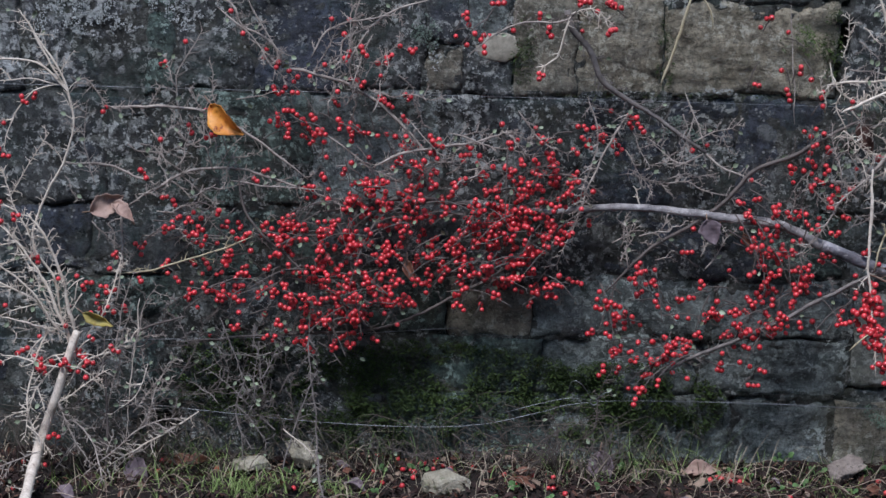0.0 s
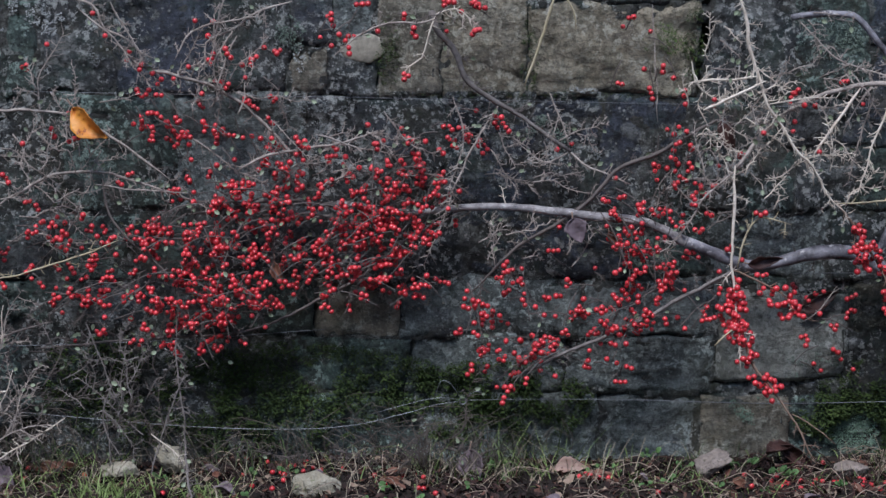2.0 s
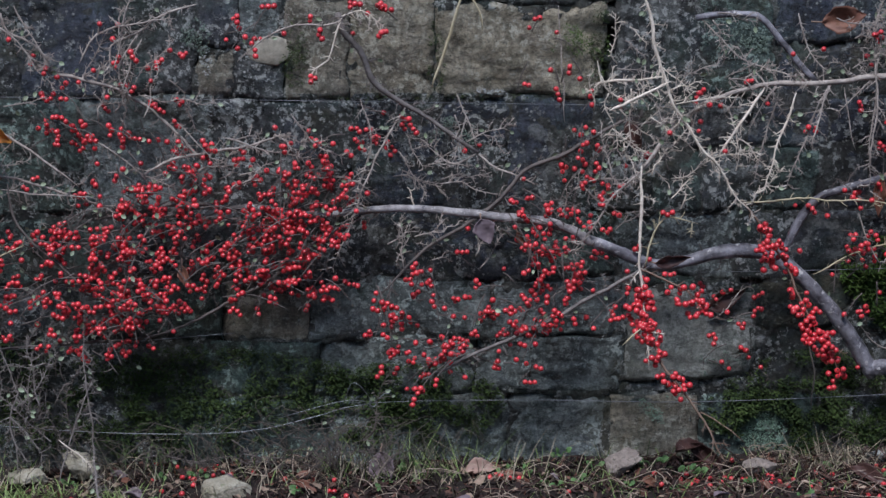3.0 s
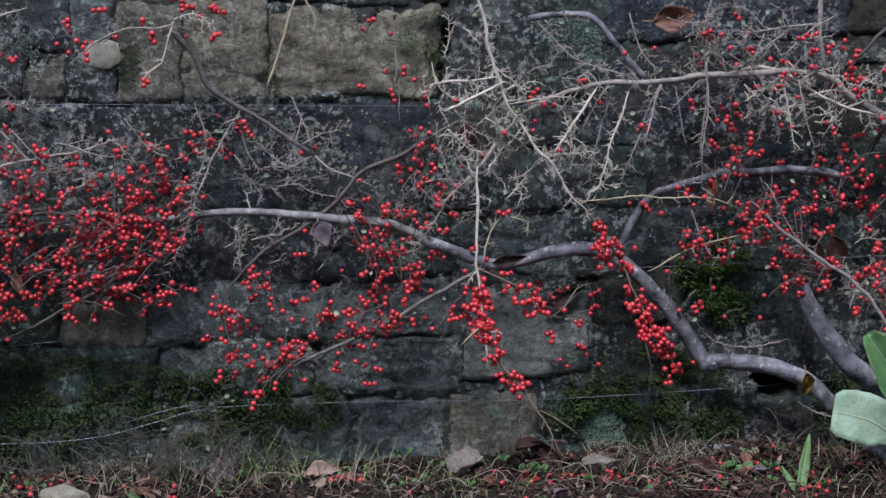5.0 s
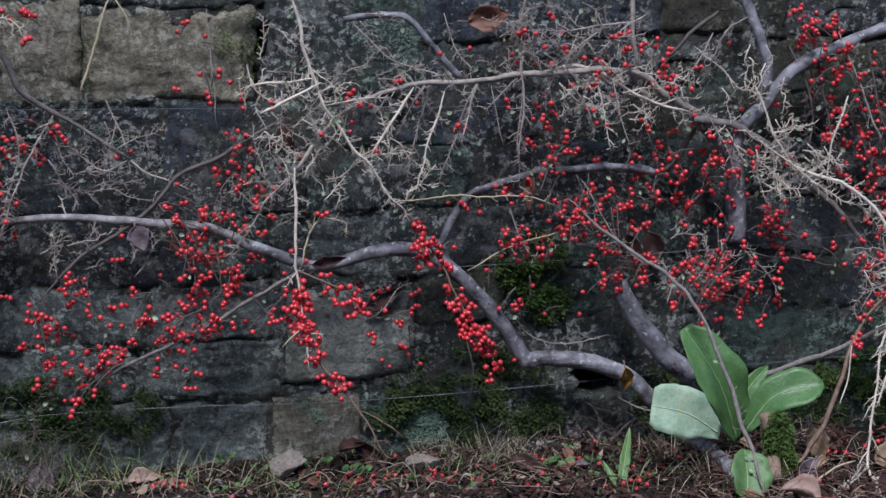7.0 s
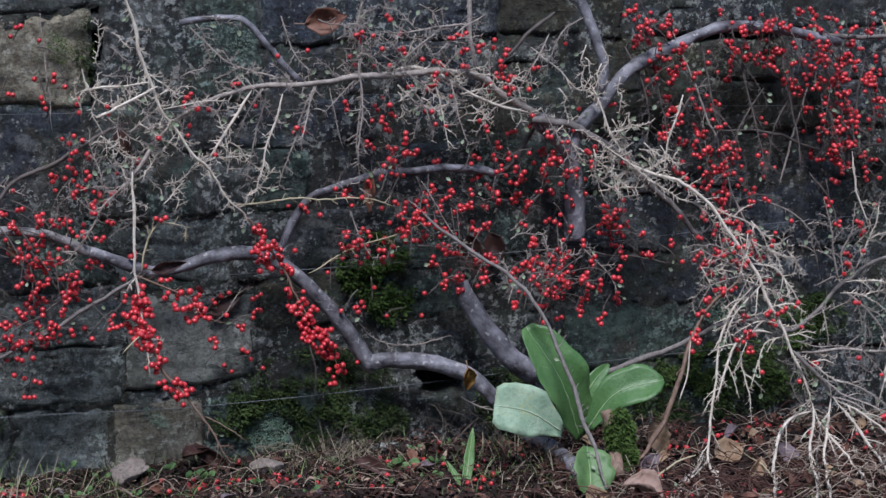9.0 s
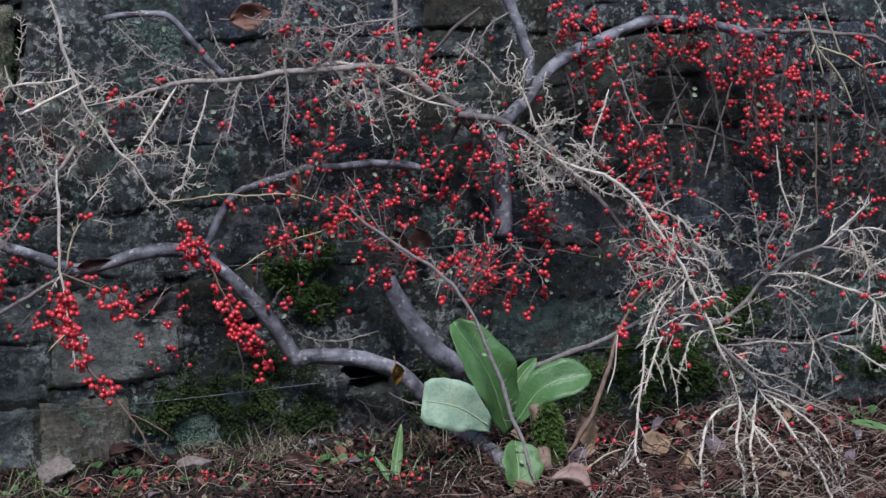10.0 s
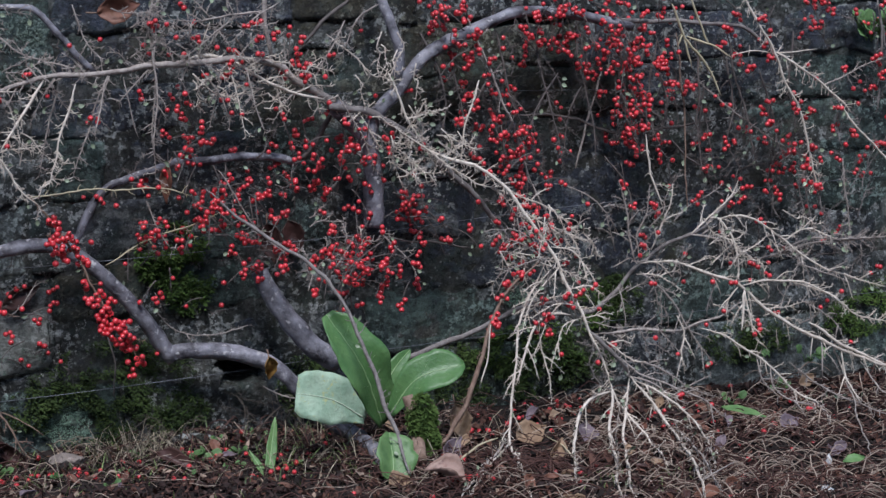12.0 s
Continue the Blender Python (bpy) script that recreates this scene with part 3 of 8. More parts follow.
def wire(points, label, r=0.0004):
    s = Shape()
    tube(s, curve(points, 0.02), r, r, 6)
    ob = part("fence_wire", s, WIRE)
    return tagged(ob, label, "wire", "wires along the wall")


# ---- ground: one sheet, fine beside the wall ----
def ground_height(x, y):
    """The lie of the ground: a low bank of litter that meets the wall."""
    z = 0.012 - 0.02 * max(0.0, min(1.0, (x - 1.0) / 0.8))
    near = max(0.0, 1 - abs(y - 2.2) / 3.0)
    z += near * (0.014 * noise.noise((x * 7, y * 7, 0)) + 0.006 * noise.noise((x * 22, y * 22, 4)) + 0.003 * noise.noise((x * 60, y * 60, 8)))
    return z - 0.012 * max(0.0, min(3.0, 2.28 - y))


def axis_steps(lo, hi, step, far):
    mid = list(np.arange(lo, hi, step))
    out = [d for d in (0.05, 0.15, 0.4, 1, 2.5, 6, 15, 40, far)]
    return [lo - d for d in reversed(out)] + mid + [hi + d for d in out]


gx, gy = axis_steps(-0.75, 2.1, 0.011, 120), axis_steps(1.55, 2.36, 0.011, 120)
sheet = Shape()
sheet.add([(x, y, ground_height(x, y)) for y in gy for x in gx],
          [(j * len(gx) + i, j * len(gx) + i + 1, (j + 1) * len(gx) + i + 1, (j + 1) * len(gx) + i) for j in range(len(gy) - 1) for i in range(len(gx) - 1)])
tagged(part("ground", sheet, SOIL), "dark leaf mould and soil at the foot of the wall", "ground", kind="structure")

# ---- the wall ----
core = Shape()
core.add([(x, y, z) for z in (-0.2, 1.5) for x, y in ((-3.0, WALL + 0.09), (4.5, WALL + 0.09), (4.5, WALL + 0.5), (-3.0, WALL + 0.5))],
         [(0, 1, 5, 4), (1, 2, 6, 5), (2, 3, 7, 6), (3, 0, 4, 7), (4, 5, 6, 7), (3, 2, 1, 0)])
wall = part("wall_north", core, MORTAR)
tagged(wall, "old mossy coursed stone wall, damp and lichened", "wall", kind="structure")


face = {}  # how far out the stones stand, by cell of the wall
clean = {}  # where the paler stones show, and how far from their edges


def stands(x, z):
    """The depth at which the wall's face stands at that place."""
    i, j = round(x / 0.008), round(z / 0.008)
    return min([face[i + u, j + v] for u in (-1, 0, 1) for v in (-1, 0, 1) if (i + u, j + v) in face], default=WALL)


def lay(x, z):
    """Where a point of a true course lies in this old, shifted walling."""
    return (x + 0.011 * noise.noise((x * 8, z * 8, 1.0)) + 0.006 * noise.noise((x * 26, z * 26, 5.0)) + 0.002 * noise.noise((x * 80, z * 80, 2.0)),
            z + 0.010 * noise.noise((x * 7, z * 9, 11.0)) + 0.006 * noise.noise((x * 24, z * 24, 15.0)) + 0.002 * noise.noise((x * 80, z * 80, 12.0)))


def stone(x0, x1, z0, z1, kind, proud=0.0, grain=0.006):
    """One roughly squared stone: a worn, uneven, bedded face with chipped arrises, and sides that run back into the wall."""
    w, h = x1 - x0, z1 - z0
    grain = grain if z0 < 0.6 else max(grain, 0.025)
    nx, nz = max(8, int(w / grain)), max(7, int(h / grain))
    s, verts, off = Shape(), [], Vector((rng.uniform(0, 50), 0, rng.uniform(0, 50)))
    tip_x, tip_z, chip = rng.uniform(-0.014, 0.014), rng.uniform(-0.018, 0.018), rng.uniform(0.003, 0.009)
    for j in range(nz + 1):
        for i in range(nx + 1):
            u, v = i / nx, j / nz
            x, z = x0 + u * w, z0 + v * h
            ex, ez = min(u, 1 - u) * w, min(v, 1 - v) * h
            e = min(ex, ez)
            worn = chip * (1 + 0.8 * noise.noise((x * 40, z * 40, off.x)))
            y = 0.0026 * max(0.0, 1 - e / worn) ** 1.6
            corner = math.hypot(max(0.0, 0.016 - ex), max(0.0, 0.016 - ez)) / 0.0226
            y += 0.004 * max(0.0, corner - 0.5)
            y += 0.012 * noise.noise((x * 9, z * 9, 2.0)) + 0.004 * noise.noise((x * 7 + off.x, z * 7, 9.0)) + 0.005 * noise.noise((x * 26 + off.x, z * 34, 3.0)) + 0.003 * noise.noise((x * 80, z * 95 + off.z, 4.0))
            y += 0.008 * abs(noise.noise((x * 8 + off.x, z * 50, 6.0))) + 0.0015 * noise.noise((x * 190, z * 190, 7.0))
            y += (u - 0.5) * w * tip_x + (v - 0.5) * h * tip_z
            x, z = lay(x, z)
            verts.append((x, WALL + y - proud, z))
            face[round(x / 0.008), round(z / 0.008)] = WALL + y - proud
            if kind in "ptoq":
                clean[round(x / 0.008), round(z / 0.008)] = e
    k = nx + 1
    faces = [(j * k + i, j * k + i + 1, (j + 1) * k + i + 1, (j + 1) * k + i) for j in range(nz) for i in range(nx)]
    rim = [i for i in range(k)] + [j * k + nx for j in range(1, nz + 1)] + [nz * k + i for i in range(nx - 1, -1, -1)] + [j * k for j in range(nz - 1, 0, -1)]
    base = len(verts)
    verts += [(verts[i][0], WALL + 0.12, verts[i][2]) for i in rim]
    n = len(rim)
    faces += [(rim[(i + 1) % n], rim[i], base + i, base + (i + 1) % n) for i in range(n)]
    s.add(verts, faces)
    return part("stone", s, STONE[kind], wall)


def course(z0, z1, breaks, kinds):
    """A course of stones between the given breaks along the wall; a dot leaves a hollow."""
    for a, b, kind in zip(breaks, breaks[1:], kinds):
        if kind != ".":
            g = rng.uniform(0.0002, 0.0012)
            stone(a + g, b - g, z0 + g, z1 - g, kind, rng.uniform(-0.002, 0.0025) + (0.003 if kind in "pto" else 0.0))


course(-0.1, 0.088, [-1.1, -0.62, -0.43, -0.347, -0.306, -0.06, 0.13, 0.34, 0.45, 0.557, 0.7, 0.81, 0.885, 1.06, 1.25, 1.47, 1.66, 1.9, 2.3], "dbd.dgqqogd.bgdqgd")
course(0.088, 0.162, [-1.1, -0.7, -0.5, -0.36, -0.2, -0.02, 0.115, 0.3, 0.468, 0.62, 0.8, 0.89, 1.01, 1.2, 1.42, 1.58, 1.8, 2.3], "dbdgdgqq.d.dgdgdd")
course(0.162, 0.225, [-1.1, -0.66, -0.47, -0.26, -0.1, 0.01, 0.1, 0.31, 0.468, 0.62, 0.74, 0.88, 1.09, 1.3, 1.5, 1.75, 2.3], "bdgdgoqq.kgdbbdd")
stone(0.469, 0.619, 0.107, 0.208, "p", 0.003)
stone(0.469, 0.619, 0.0885, 0.1065, "d")
stone(0.469, 0.56, 0.2085, 0.2245, "g")
stone(0.561, 0.619, 0.2085, 0.2245, "d")
course(0.225, 0.305, [-1.1, -0.58, -0.4, -0.29, -0.13, 0.03, 0.18, 0.37, 0.455, 0.6, 0.78, 0.97, 1.16, 1.41, 1.62, 1.85, 2.3], "dbdgddbgqdgbbdgb")
course(0.305, 0.435, [-1.1, -0.56, -0.385, -0.275, -0.15, 0.0, 0.16, 0.33, 0.43], "dd.gqdbb")
course(0.305, 0.402, [-0.385, -0.275], "d")
stone(-0.384, -0.276, 0.404, 0.434, "b", -0.003)
course(0.305, 0.375, [0.43, 0.5, 0.565, 0.63, 0.69, 0.75, 0.9, 1.05, 1.2, 1.37, 1.55, 1.8, 2.3], "dgdgbbgdbdgb")
course(0.375, 0.435, [0.43, 0.54, 0.61, 0.695, 0.75, 0.86, 1.0, 1.14, 1.39, 1.6, 1.85, 2.3], "gdbbbkkkbgb")
course(0.435, 0.62, [-1.1, -0.65, -0.475, -0.335, -0.3, -0.21, -0.1, -0.022], "dllgdbd")
course(0.435, 0.492, [-0.022, 0.03, 0.085], "od")
course(0.492, 0.62, [-0.022, 0.035, 0.085], "dq")
stone(0.086, 0.148, 0.436, 0.544, "o", 0.001)
stone(0.149, 0.246, 0.436, 0.552, "t", 0.001)
stone(0.248, 0.44, 0.436, 0.544, "t", 0.001)
course(0.545, 0.62, [0.085, 0.175, 0.25, 0.441], ".gd")
course(0.435, 0.62, [0.455, 0.55, 0.635], "dg")
course(0.435, 0.5, [0.635, 0.76, 0.9, 1.02, 1.15, 1.3, 1.6, 1.85, 2.3], "bbkk.bbg")
course(0.435, 0.486, [1.15, 1.3], "k")
course(0.5, 0.62, [0.635, 0.8, 0.93, 1.08, 1.3, 1.5, 1.7, 1.9, 2.3], "bbkbdgbd")
course(0.62, 0.8, [-1.1, -0.6, -0.35, -0.08, 0.12, 0.4, 0.7, 0.95, 1.25, 1.5, 1.8, 2.3], "dldbgddgdpd")
course(0.8, 1.0, [-1.1, -0.7, -0.4, -0.15, 0.15, 0.5, 0.8, 1.1, 1.4, 1.7, 2.3], "dpdbgdgdpd")
course(1.0, 1.2, [-1.1, -0.65, -0.3, 0.0, 0.3, 0.6, 0.95, 1.3, 1.6, 2.3], "ddpdgdpdd")
course(1.2, 1.42, [-1.1, -0.55, -0.2, 0.1, 0.45, 0.8, 1.15, 1.5, 1.8, 2.3], "dpdbdgpdd")
# rough walling further along, on both sides
for lo, hi in ((-3.0, -1.1), (2.3, 4.5)):
    z = -0.1
    while z < 1.4:
        top, x = min(1.42, z + rng.uniform(0.12, 0.2)), lo
        while x < hi:
            end = min(hi, x + rng.uniform(0.18, 0.45))
            stone(x + 0.002, end - 0.002, z + 0.002, top - 0.002, rng.choice("dddgbp"), rng.uniform(-0.01, 0.008), 0.04)
            x = end
        z = top
coping = Shape()
coping.add([(x, y, z) for z in (1.42, 1.54) for x, y in ((-3.0, WALL - 0.04), (4.5, WALL - 0.04), (4.5, WALL + 0.54), (-3.0, WALL + 0.54))],
           [(0, 1, 5, 4), (1, 2, 6, 5), (2, 3, 7, 6), (3, 0, 4, 7), (4, 5, 6, 7), (3, 2, 1, 0)])
part("coping", coping, STONE["d"], wall, "flat weathered coping stones")
stone(0.801, 0.889, 0.1, 0.161, "b", -0.004)
stone(0.811, 0.884, -0.1, 0.058, "d")
stone(-0.346, -0.307, -0.1, 0.018, "d")
stone(-0.346, -0.307, 0.062, 0.087, "g")
stone(0.442, 0.454, 0.435, 0.47, "d", -0.02)
stone(0.442, 0.454, 0.535, 0.62, "g", -0.015)

# mortar between the stones, pressed in unevenly, with hollows, mostly where it has fallen out
# the three of radius 0.025: a gap carved deep for the limb's black shadow
hollows = [(-0.327, 0.04, 0.026), (0.446, 0.5, 0.03), (0.858, 0.09, 0.036), (1.18, 0.493, 0.025), (1.22, 0.493, 0.025), (1.26, 0.493, 0.025), (0.66, 0.52, 0.02), (0.13, 0.585, 0.05), (0.95, 0.45, 0.03), (1.16, 0.5, 0.04)]


def bed(x, z):
    """How deep the mortar lies: smeared over the dark stones here and there, behind the faces of the paler ones."""
    y = 0.003 + 0.012 * noise.noise((x * 9, z * 9, 2.0)) + 0.005 * noise.noise((x * 19, z * 19, 3.0)) + 0.003 * noise.noise((x * 70, z * 70, 7.0)) + 0.02 * max(0.0, noise.noise((x * 4, z * 5, 30.0)) - 0.25)
    for hx, hz, r in hollows:
        away = math.hypot(x - hx, (z - hz) * 1.7) / r + 0.35 * noise.noise((x * 60, z * 60, 21.0))
        y += 0.07 * max(0.0, min(1.0, (1.1 - away) * 2.5))
    cell = round(x / 0.008), round(z / 0.008)
    if cell in clean and y < 0.03:
        level = face[cell] - WALL
        return max(y, level + 0.006) if clean[cell] > 0.011 else level + 0.0008 + 0.004 * noise.noise((x * 40, z * 40, 33.0))
    return y


mx, mz = list(np.arange(-1.1, 2.3, 0.006)), list(np.arange(-0.1, 0.64, 0.006))
bedding = Shape()
bedding.add([(x, WALL + bed(x, z), z) for z in mz for x in mx],
            [(j * len(mx) + i, j * len(mx) + i + 1, (j + 1) * len(mx) + i + 1, (j + 1) * len(mx) + i) for j in range(len(mz) - 1) for i in range(len(mx) - 1)])
part("mortar", bedding, MORTAR, wall, "crumbling earthy mortar between the stones")

# an unseen slab behind the camera, added to cut the low frontal sky light
south = Shape()
south.add([(x, y, z) for z in (-0.3, 2.4) for x, y in ((-12.0, -2.9), (14.0, -2.9), (14.0, -2.5), (-12.0, -2.5))],
          [(0, 1, 5, 4), (1, 2, 6, 5), (2, 3, 7, 6), (3, 0, 4, 7), (4, 5, 6, 7), (3, 2, 1, 0)])
tagged(part("wall_south", south, STONE["d"], smooth=False), "unseen dark slab added behind the camera to block low sky light", "wall", kind="structure")

# the shrub: its stems and limbs
shrub = thing("cotoneaster_shrub", 1.0, 2.2, 0.0, "leafless cotoneaster full of red berries, trained against the wall", "shrub")
side_shrub = thing("cotoneaster_shrub", -0.46, 2.15, 0.0, "pale leafless cotoneaster stem with herringbone twigs and few berries", "shrub")
branch(shrub, [(0.953, 2.093, 0.018), (0.961, 2.196, 0.018), (0.941, 2.238, 0.030), (0.910, 2.242, 0.063), (0.889, 2.245, 0.087), (0.865, 2.248, 0.107), (0.821, 2.252, 0.122), (0.774, 2.257, 0.128), (0.744, 2.260, 0.124)], 0.0097, 0.0097, "limb", "bare", name="limb")
branch(shrub, [(0.755, 2.260, 0.119), (0.744, 2.260, 0.133), (0.719, 2.258, 0.172), (0.685, 2.257, 0.214), (0.657, 2.256, 0.241), (0.627, 2.255, 0.260), (0.597, 2.255, 0.266), (0.557, 2.254, 0.262), (0.524, 2.253, 0.253), (0.495, 2.252, 0.251), (0.466, 2.251, 0.262), (0.427, 2.250, 0.278)], 0.0099, 0.0061, "limb", "limb", red=0.2, name="limb")
branch(shrub, [(0.448, 2.260, 0.269), (0.416, 2.260, 0.283), (0.384, 2.260, 0.296), (0.333, 2.260, 0.305), (0.295, 2.260, 0.310), (0.233, 2.260, 0.316), (0.171, 2.260, 0.315), (0.128, 2.260, 0.310), (0.085, 2.260, 0.314), (0.037, 2.260, 0.318)], 0.0058, 0.0033, "silver", "limb", red=0.3, name="limb")
branch(shrub, [(0.088, 2.260, 0.315), (0.050, 2.260, 0.318), (0.012, 2.260, 0.318), (-0.026, 2.260, 0.323), (-0.076, 2.260, 0.316), (-0.127, 2.260, 0.304)], 0.0031, 0.0019, "dark", "sparse", red=0.3)
branch(shrub, [(1.001, 2.140, 0.078), (1.004, 2.136, 0.064), (1.007, 2.130, 0.042), (0.989, 2.078, 0.018)], 0.0072, 0.0092, "brown", "bare", name="limb", label="short mossy stump")
branch(shrub, [(0.953, 2.240, 0.101), (0.923, 2.245, 0.120), (0.896, 2.250, 0.153), (0.876, 2.255, 0.185), (0.866, 2.258, 0.203), (0.862, 2.260, 0.215)], 0.0139, 0.0101, "limb", "bare", name="limb")
branch(shrub, [(1.002, 2.250, 0.260), (1.003, 2.249, 0.279), (1.001, 2.246, 0.330), (0.989, 2.243, 0.372), (0.965, 2.241, 0.397), (0.953, 2.240, 0.407)], 0.0124, 0.0100, "limb", "bare", name="limb")
branch(shrub, [(0.996, 2.246, 0.358), (0.999, 2.243, 0.385), (1.014, 2.241, 0.408), (1.030, 2.242, 0.420), (1.047, 2.242, 0.442), (1.072, 2.243, 0.465), (1.117, 2.244, 0.484), (1.169, 2.246, 0.504), (1.207, 2.247, 0.510), (1.268, 2.248, 0.504), (1.315, 2.249, 0.493), (1.347, 2.250, 0.486)], 0.0088, 0.0058, "limb", "limb", red=0.4, name="limb")
branch(shrub, [(1.308, 2.250, 0.497), (1.347, 2.250, 0.492), (1.394, 2.250, 0.492), (1.443, 2.250, 0.489), (1.491, 2.250, 0.485), (1.516, 2.250, 0.475), (1.559, 2.250, 0.440)], 0.0031, 0.0022, "mid", "sparse", red=0.25)
branch(shrub, [(0.950, 2.240, 0.412), (0.904, 2.236, 0.441), (0.875, 2.234, 0.460), (0.806, 2.229, 0.468), (0.739, 2.223, 0.465), (0.672, 2.218, 0.458), (0.607, 2.213, 0.458), (0.568, 2.210, 0.451), (0.535, 2.207, 0.434), (0.503, 2.204, 0.410), (0.471, 2.200, 0.370)], 0.0046, 0.0022, "grey", "spray", red=0.05)
branch(shrub, [(0.626, 2.250, 0.258), (0.646, 2.251, 0.274), (0.656, 2.252, 0.293), (0.676, 2.253, 0.321), (0.716, 2.254, 0.339), (0.750, 2.255, 0.347), (0.790, 2.256, 0.351), (0.866, 2.259, 0.349), (0.908, 2.260, 0.341)], 0.0052, 0.0045, "limb", "limb", red=0.3, name="limb")
branch(shrub, [(0.905, 2.270, 0.338), (0.927, 2.267, 0.353), (0.943, 2.264, 0.376), (0.958, 2.260, 0.406)], 0.0033, 0.0033, "dark", "sparse", red=0.2)
branch(shrub, [(0.535, 2.240, 0.529), (0.573, 2.238, 0.535), (0.605, 2.236, 0.529), (0.630, 2.233, 0.503), (0.649, 2.231, 0.476), (0.665, 2.230, 0.459)], 0.0036, 0.0042, "limb", "sparse")
branch(shrub, [(0.868, 2.250, 0.564), (0.871, 2.244, 0.507), (0.877, 2.240, 0.461)], 0.0028, 0.0027, "grey", "sparse")
branch(shrub, [(0.997, 2.260, 0.569), (1.013, 2.255, 0.537), (1.025, 2.250, 0.504), (1.036, 2.244, 0.465), (1.029, 2.240, 0.436)], 0.0061, 0.0061, "limb", "bare")
branch(shrub, [(0.982, 2.270, 0.530), (0.941, 2.270, 0.498), (0.918, 2.270, 0.472)], 0.0027, 0.0020, "dark", "bare")
branch(shrub, [(0.141, 2.250, 0.534), (0.151, 2.251, 0.509), (0.167, 2.253, 0.485), (0.180, 2.254, 0.457), (0.205, 2.255, 0.438), (0.236, 2.257, 0.422), (0.268, 2.259, 0.397), (0.294, 2.260, 0.379)], 0.0038, 0.0020, "mid", "bone", red=0.05)
branch(shrub, [(-0.212, 2.250, 0.500), (-0.175, 2.252, 0.472), (-0.144, 2.253, 0.463), (-0.101, 2.255, 0.451), (-0.063, 2.256, 0.426), (-0.020, 2.259, 0.382), (0.009, 2.260, 0.363)], 0.0018, 0.0017, "grey", "bone", red=0.4)
branch(shrub, [(-0.345, 2.240, 0.315), (-0.314, 2.243, 0.334), (-0.276, 2.246, 0.353), (-0.239, 2.249, 0.356), (-0.189, 2.253, 0.346), (-0.152, 2.256, 0.330), (-0.102, 2.260, 0.311)], 0.0018, 0.0013, "grey", "bone", red=0.15)
branch(shrub, [(-0.413, 2.240, 0.360), (-0.382, 2.240, 0.361), (-0.351, 2.240, 0.355), (-0.313, 2.240, 0.336)], 0.0014, 0.0013, "grey", "bone")
branch(shrub, [(-0.372, 2.230, 0.426), (-0.323, 2.234, 0.427), (-0.292, 2.236, 0.426), (-0.249, 2.240, 0.417), (-0.200, 2.244, 0.388), (-0.169, 2.248, 0.363), (-0.145, 2.250, 0.344)], 0.0018, 0.0013, "grey", "comb", red=0.03)
branch(shrub, [(0.232, 2.230, 0.126), (0.272, 2.228, 0.146), (0.334, 2.226, 0.175), (0.395, 2.224, 0.205), (0.444, 2.222, 0.235), (0.486, 2.220, 0.258)], 0.0019, 0.0025, "mid", "bone", red=0.3)
branch(shrub, [(0.184, 2.260, 0.217), (0.215, 2.260, 0.247), (0.240, 2.260, 0.270), (0.271, 2.260, 0.292), (0.314, 2.260, 0.322), (0.351, 2.260, 0.360), (0.394, 2.260, 0.380), (0.437, 2.260, 0.405), (0.479, 2.260, 0.421)], 0.0019, 0.0025, "dark", "bone", red=0.05)
branch(shrub, [(-0.301, 2.260, 0.153), (-0.250, 2.260, 0.160), (-0.192, 2.260, 0.166), (-0.128, 2.260, 0.168), (-0.083, 2.260, 0.170), (-0.026, 2.260, 0.189), (0.025, 2.260, 0.215), (0.070, 2.260, 0.242), (0.095, 2.260, 0.268)], 0.0013, 0.0019, "dark", "sparse", red=0.2)
branch(shrub, [(-0.144, 2.230, 0.194), (-0.143, 2.225, 0.143), (-0.137, 2.221, 0.099), (-0.134, 2.215, 0.042), (-0.117, 2.103, 0.018)], 0.0009, 0.0013, "mid", "bone", red=0.05)
branch(shrub, [(0.214, 2.240, 0.430), (0.193, 2.240, 0.399), (0.175, 2.240, 0.361), (0.157, 2.240, 0.317), (0.133, 2.240, 0.253)], 0.0013, 0.0006, "grey", "bone")
branch(shrub, [(-0.076, 2.250, 0.357), (-0.038, 2.253, 0.375), (-0.001, 2.255, 0.381), (0.043, 2.258, 0.389), (0.081, 2.260, 0.402)], 0.0018, 0.0013, "grey", "bone", red=0.15)
branch(shrub, [(0.068, 2.260, 0.398), (0.093, 2.260, 0.377), (0.125, 2.260, 0.345), (0.144, 2.260, 0.326)], 0.0019, 0.0019, "dark", "bone", red=0.2)
branch(shrub, [(-0.094, 2.250, 0.464), (-0.097, 2.250, 0.501), (-0.091, 2.250, 0.532), (-0.081, 2.250, 0.557)], 0.0013, 0.0008, "grey", "bone", red=0.1)
branch(shrub, [(-0.013, 2.250, 0.545), (-0.050, 2.250, 0.532), (-0.081, 2.250, 0.513), (-0.106, 2.250, 0.498), (-0.110, 2.250, 0.464)], 0.0013, 0.0008, "grey", "bone", red=0.1)
branch(shrub, [(-0.261, 2.250, 0.549), (-0.230, 2.250, 0.540), (-0.218, 2.250, 0.515), (-0.187, 2.250, 0.497), (-0.175, 2.250, 0.475)], 0.0013, 0.0013, "grey", "bone", red=0.03)
branch(shrub, [(-0.281, 2.240, 0.401), (-0.289, 2.240, 0.438), (-0.284, 2.240, 0.469), (-0.260, 2.240, 0.510)], 0.0009, 0.0006, "grey", "comb", red=0.03)
branch(shrub, [(0.030, 2.240, 0.484), (0.061, 2.240, 0.509), (0.092, 2.240, 0.521), (0.129, 2.240, 0.522), (0.147, 2.240, 0.529)], 0.0009, 0.0013, "grey", "bone", red=0.2)
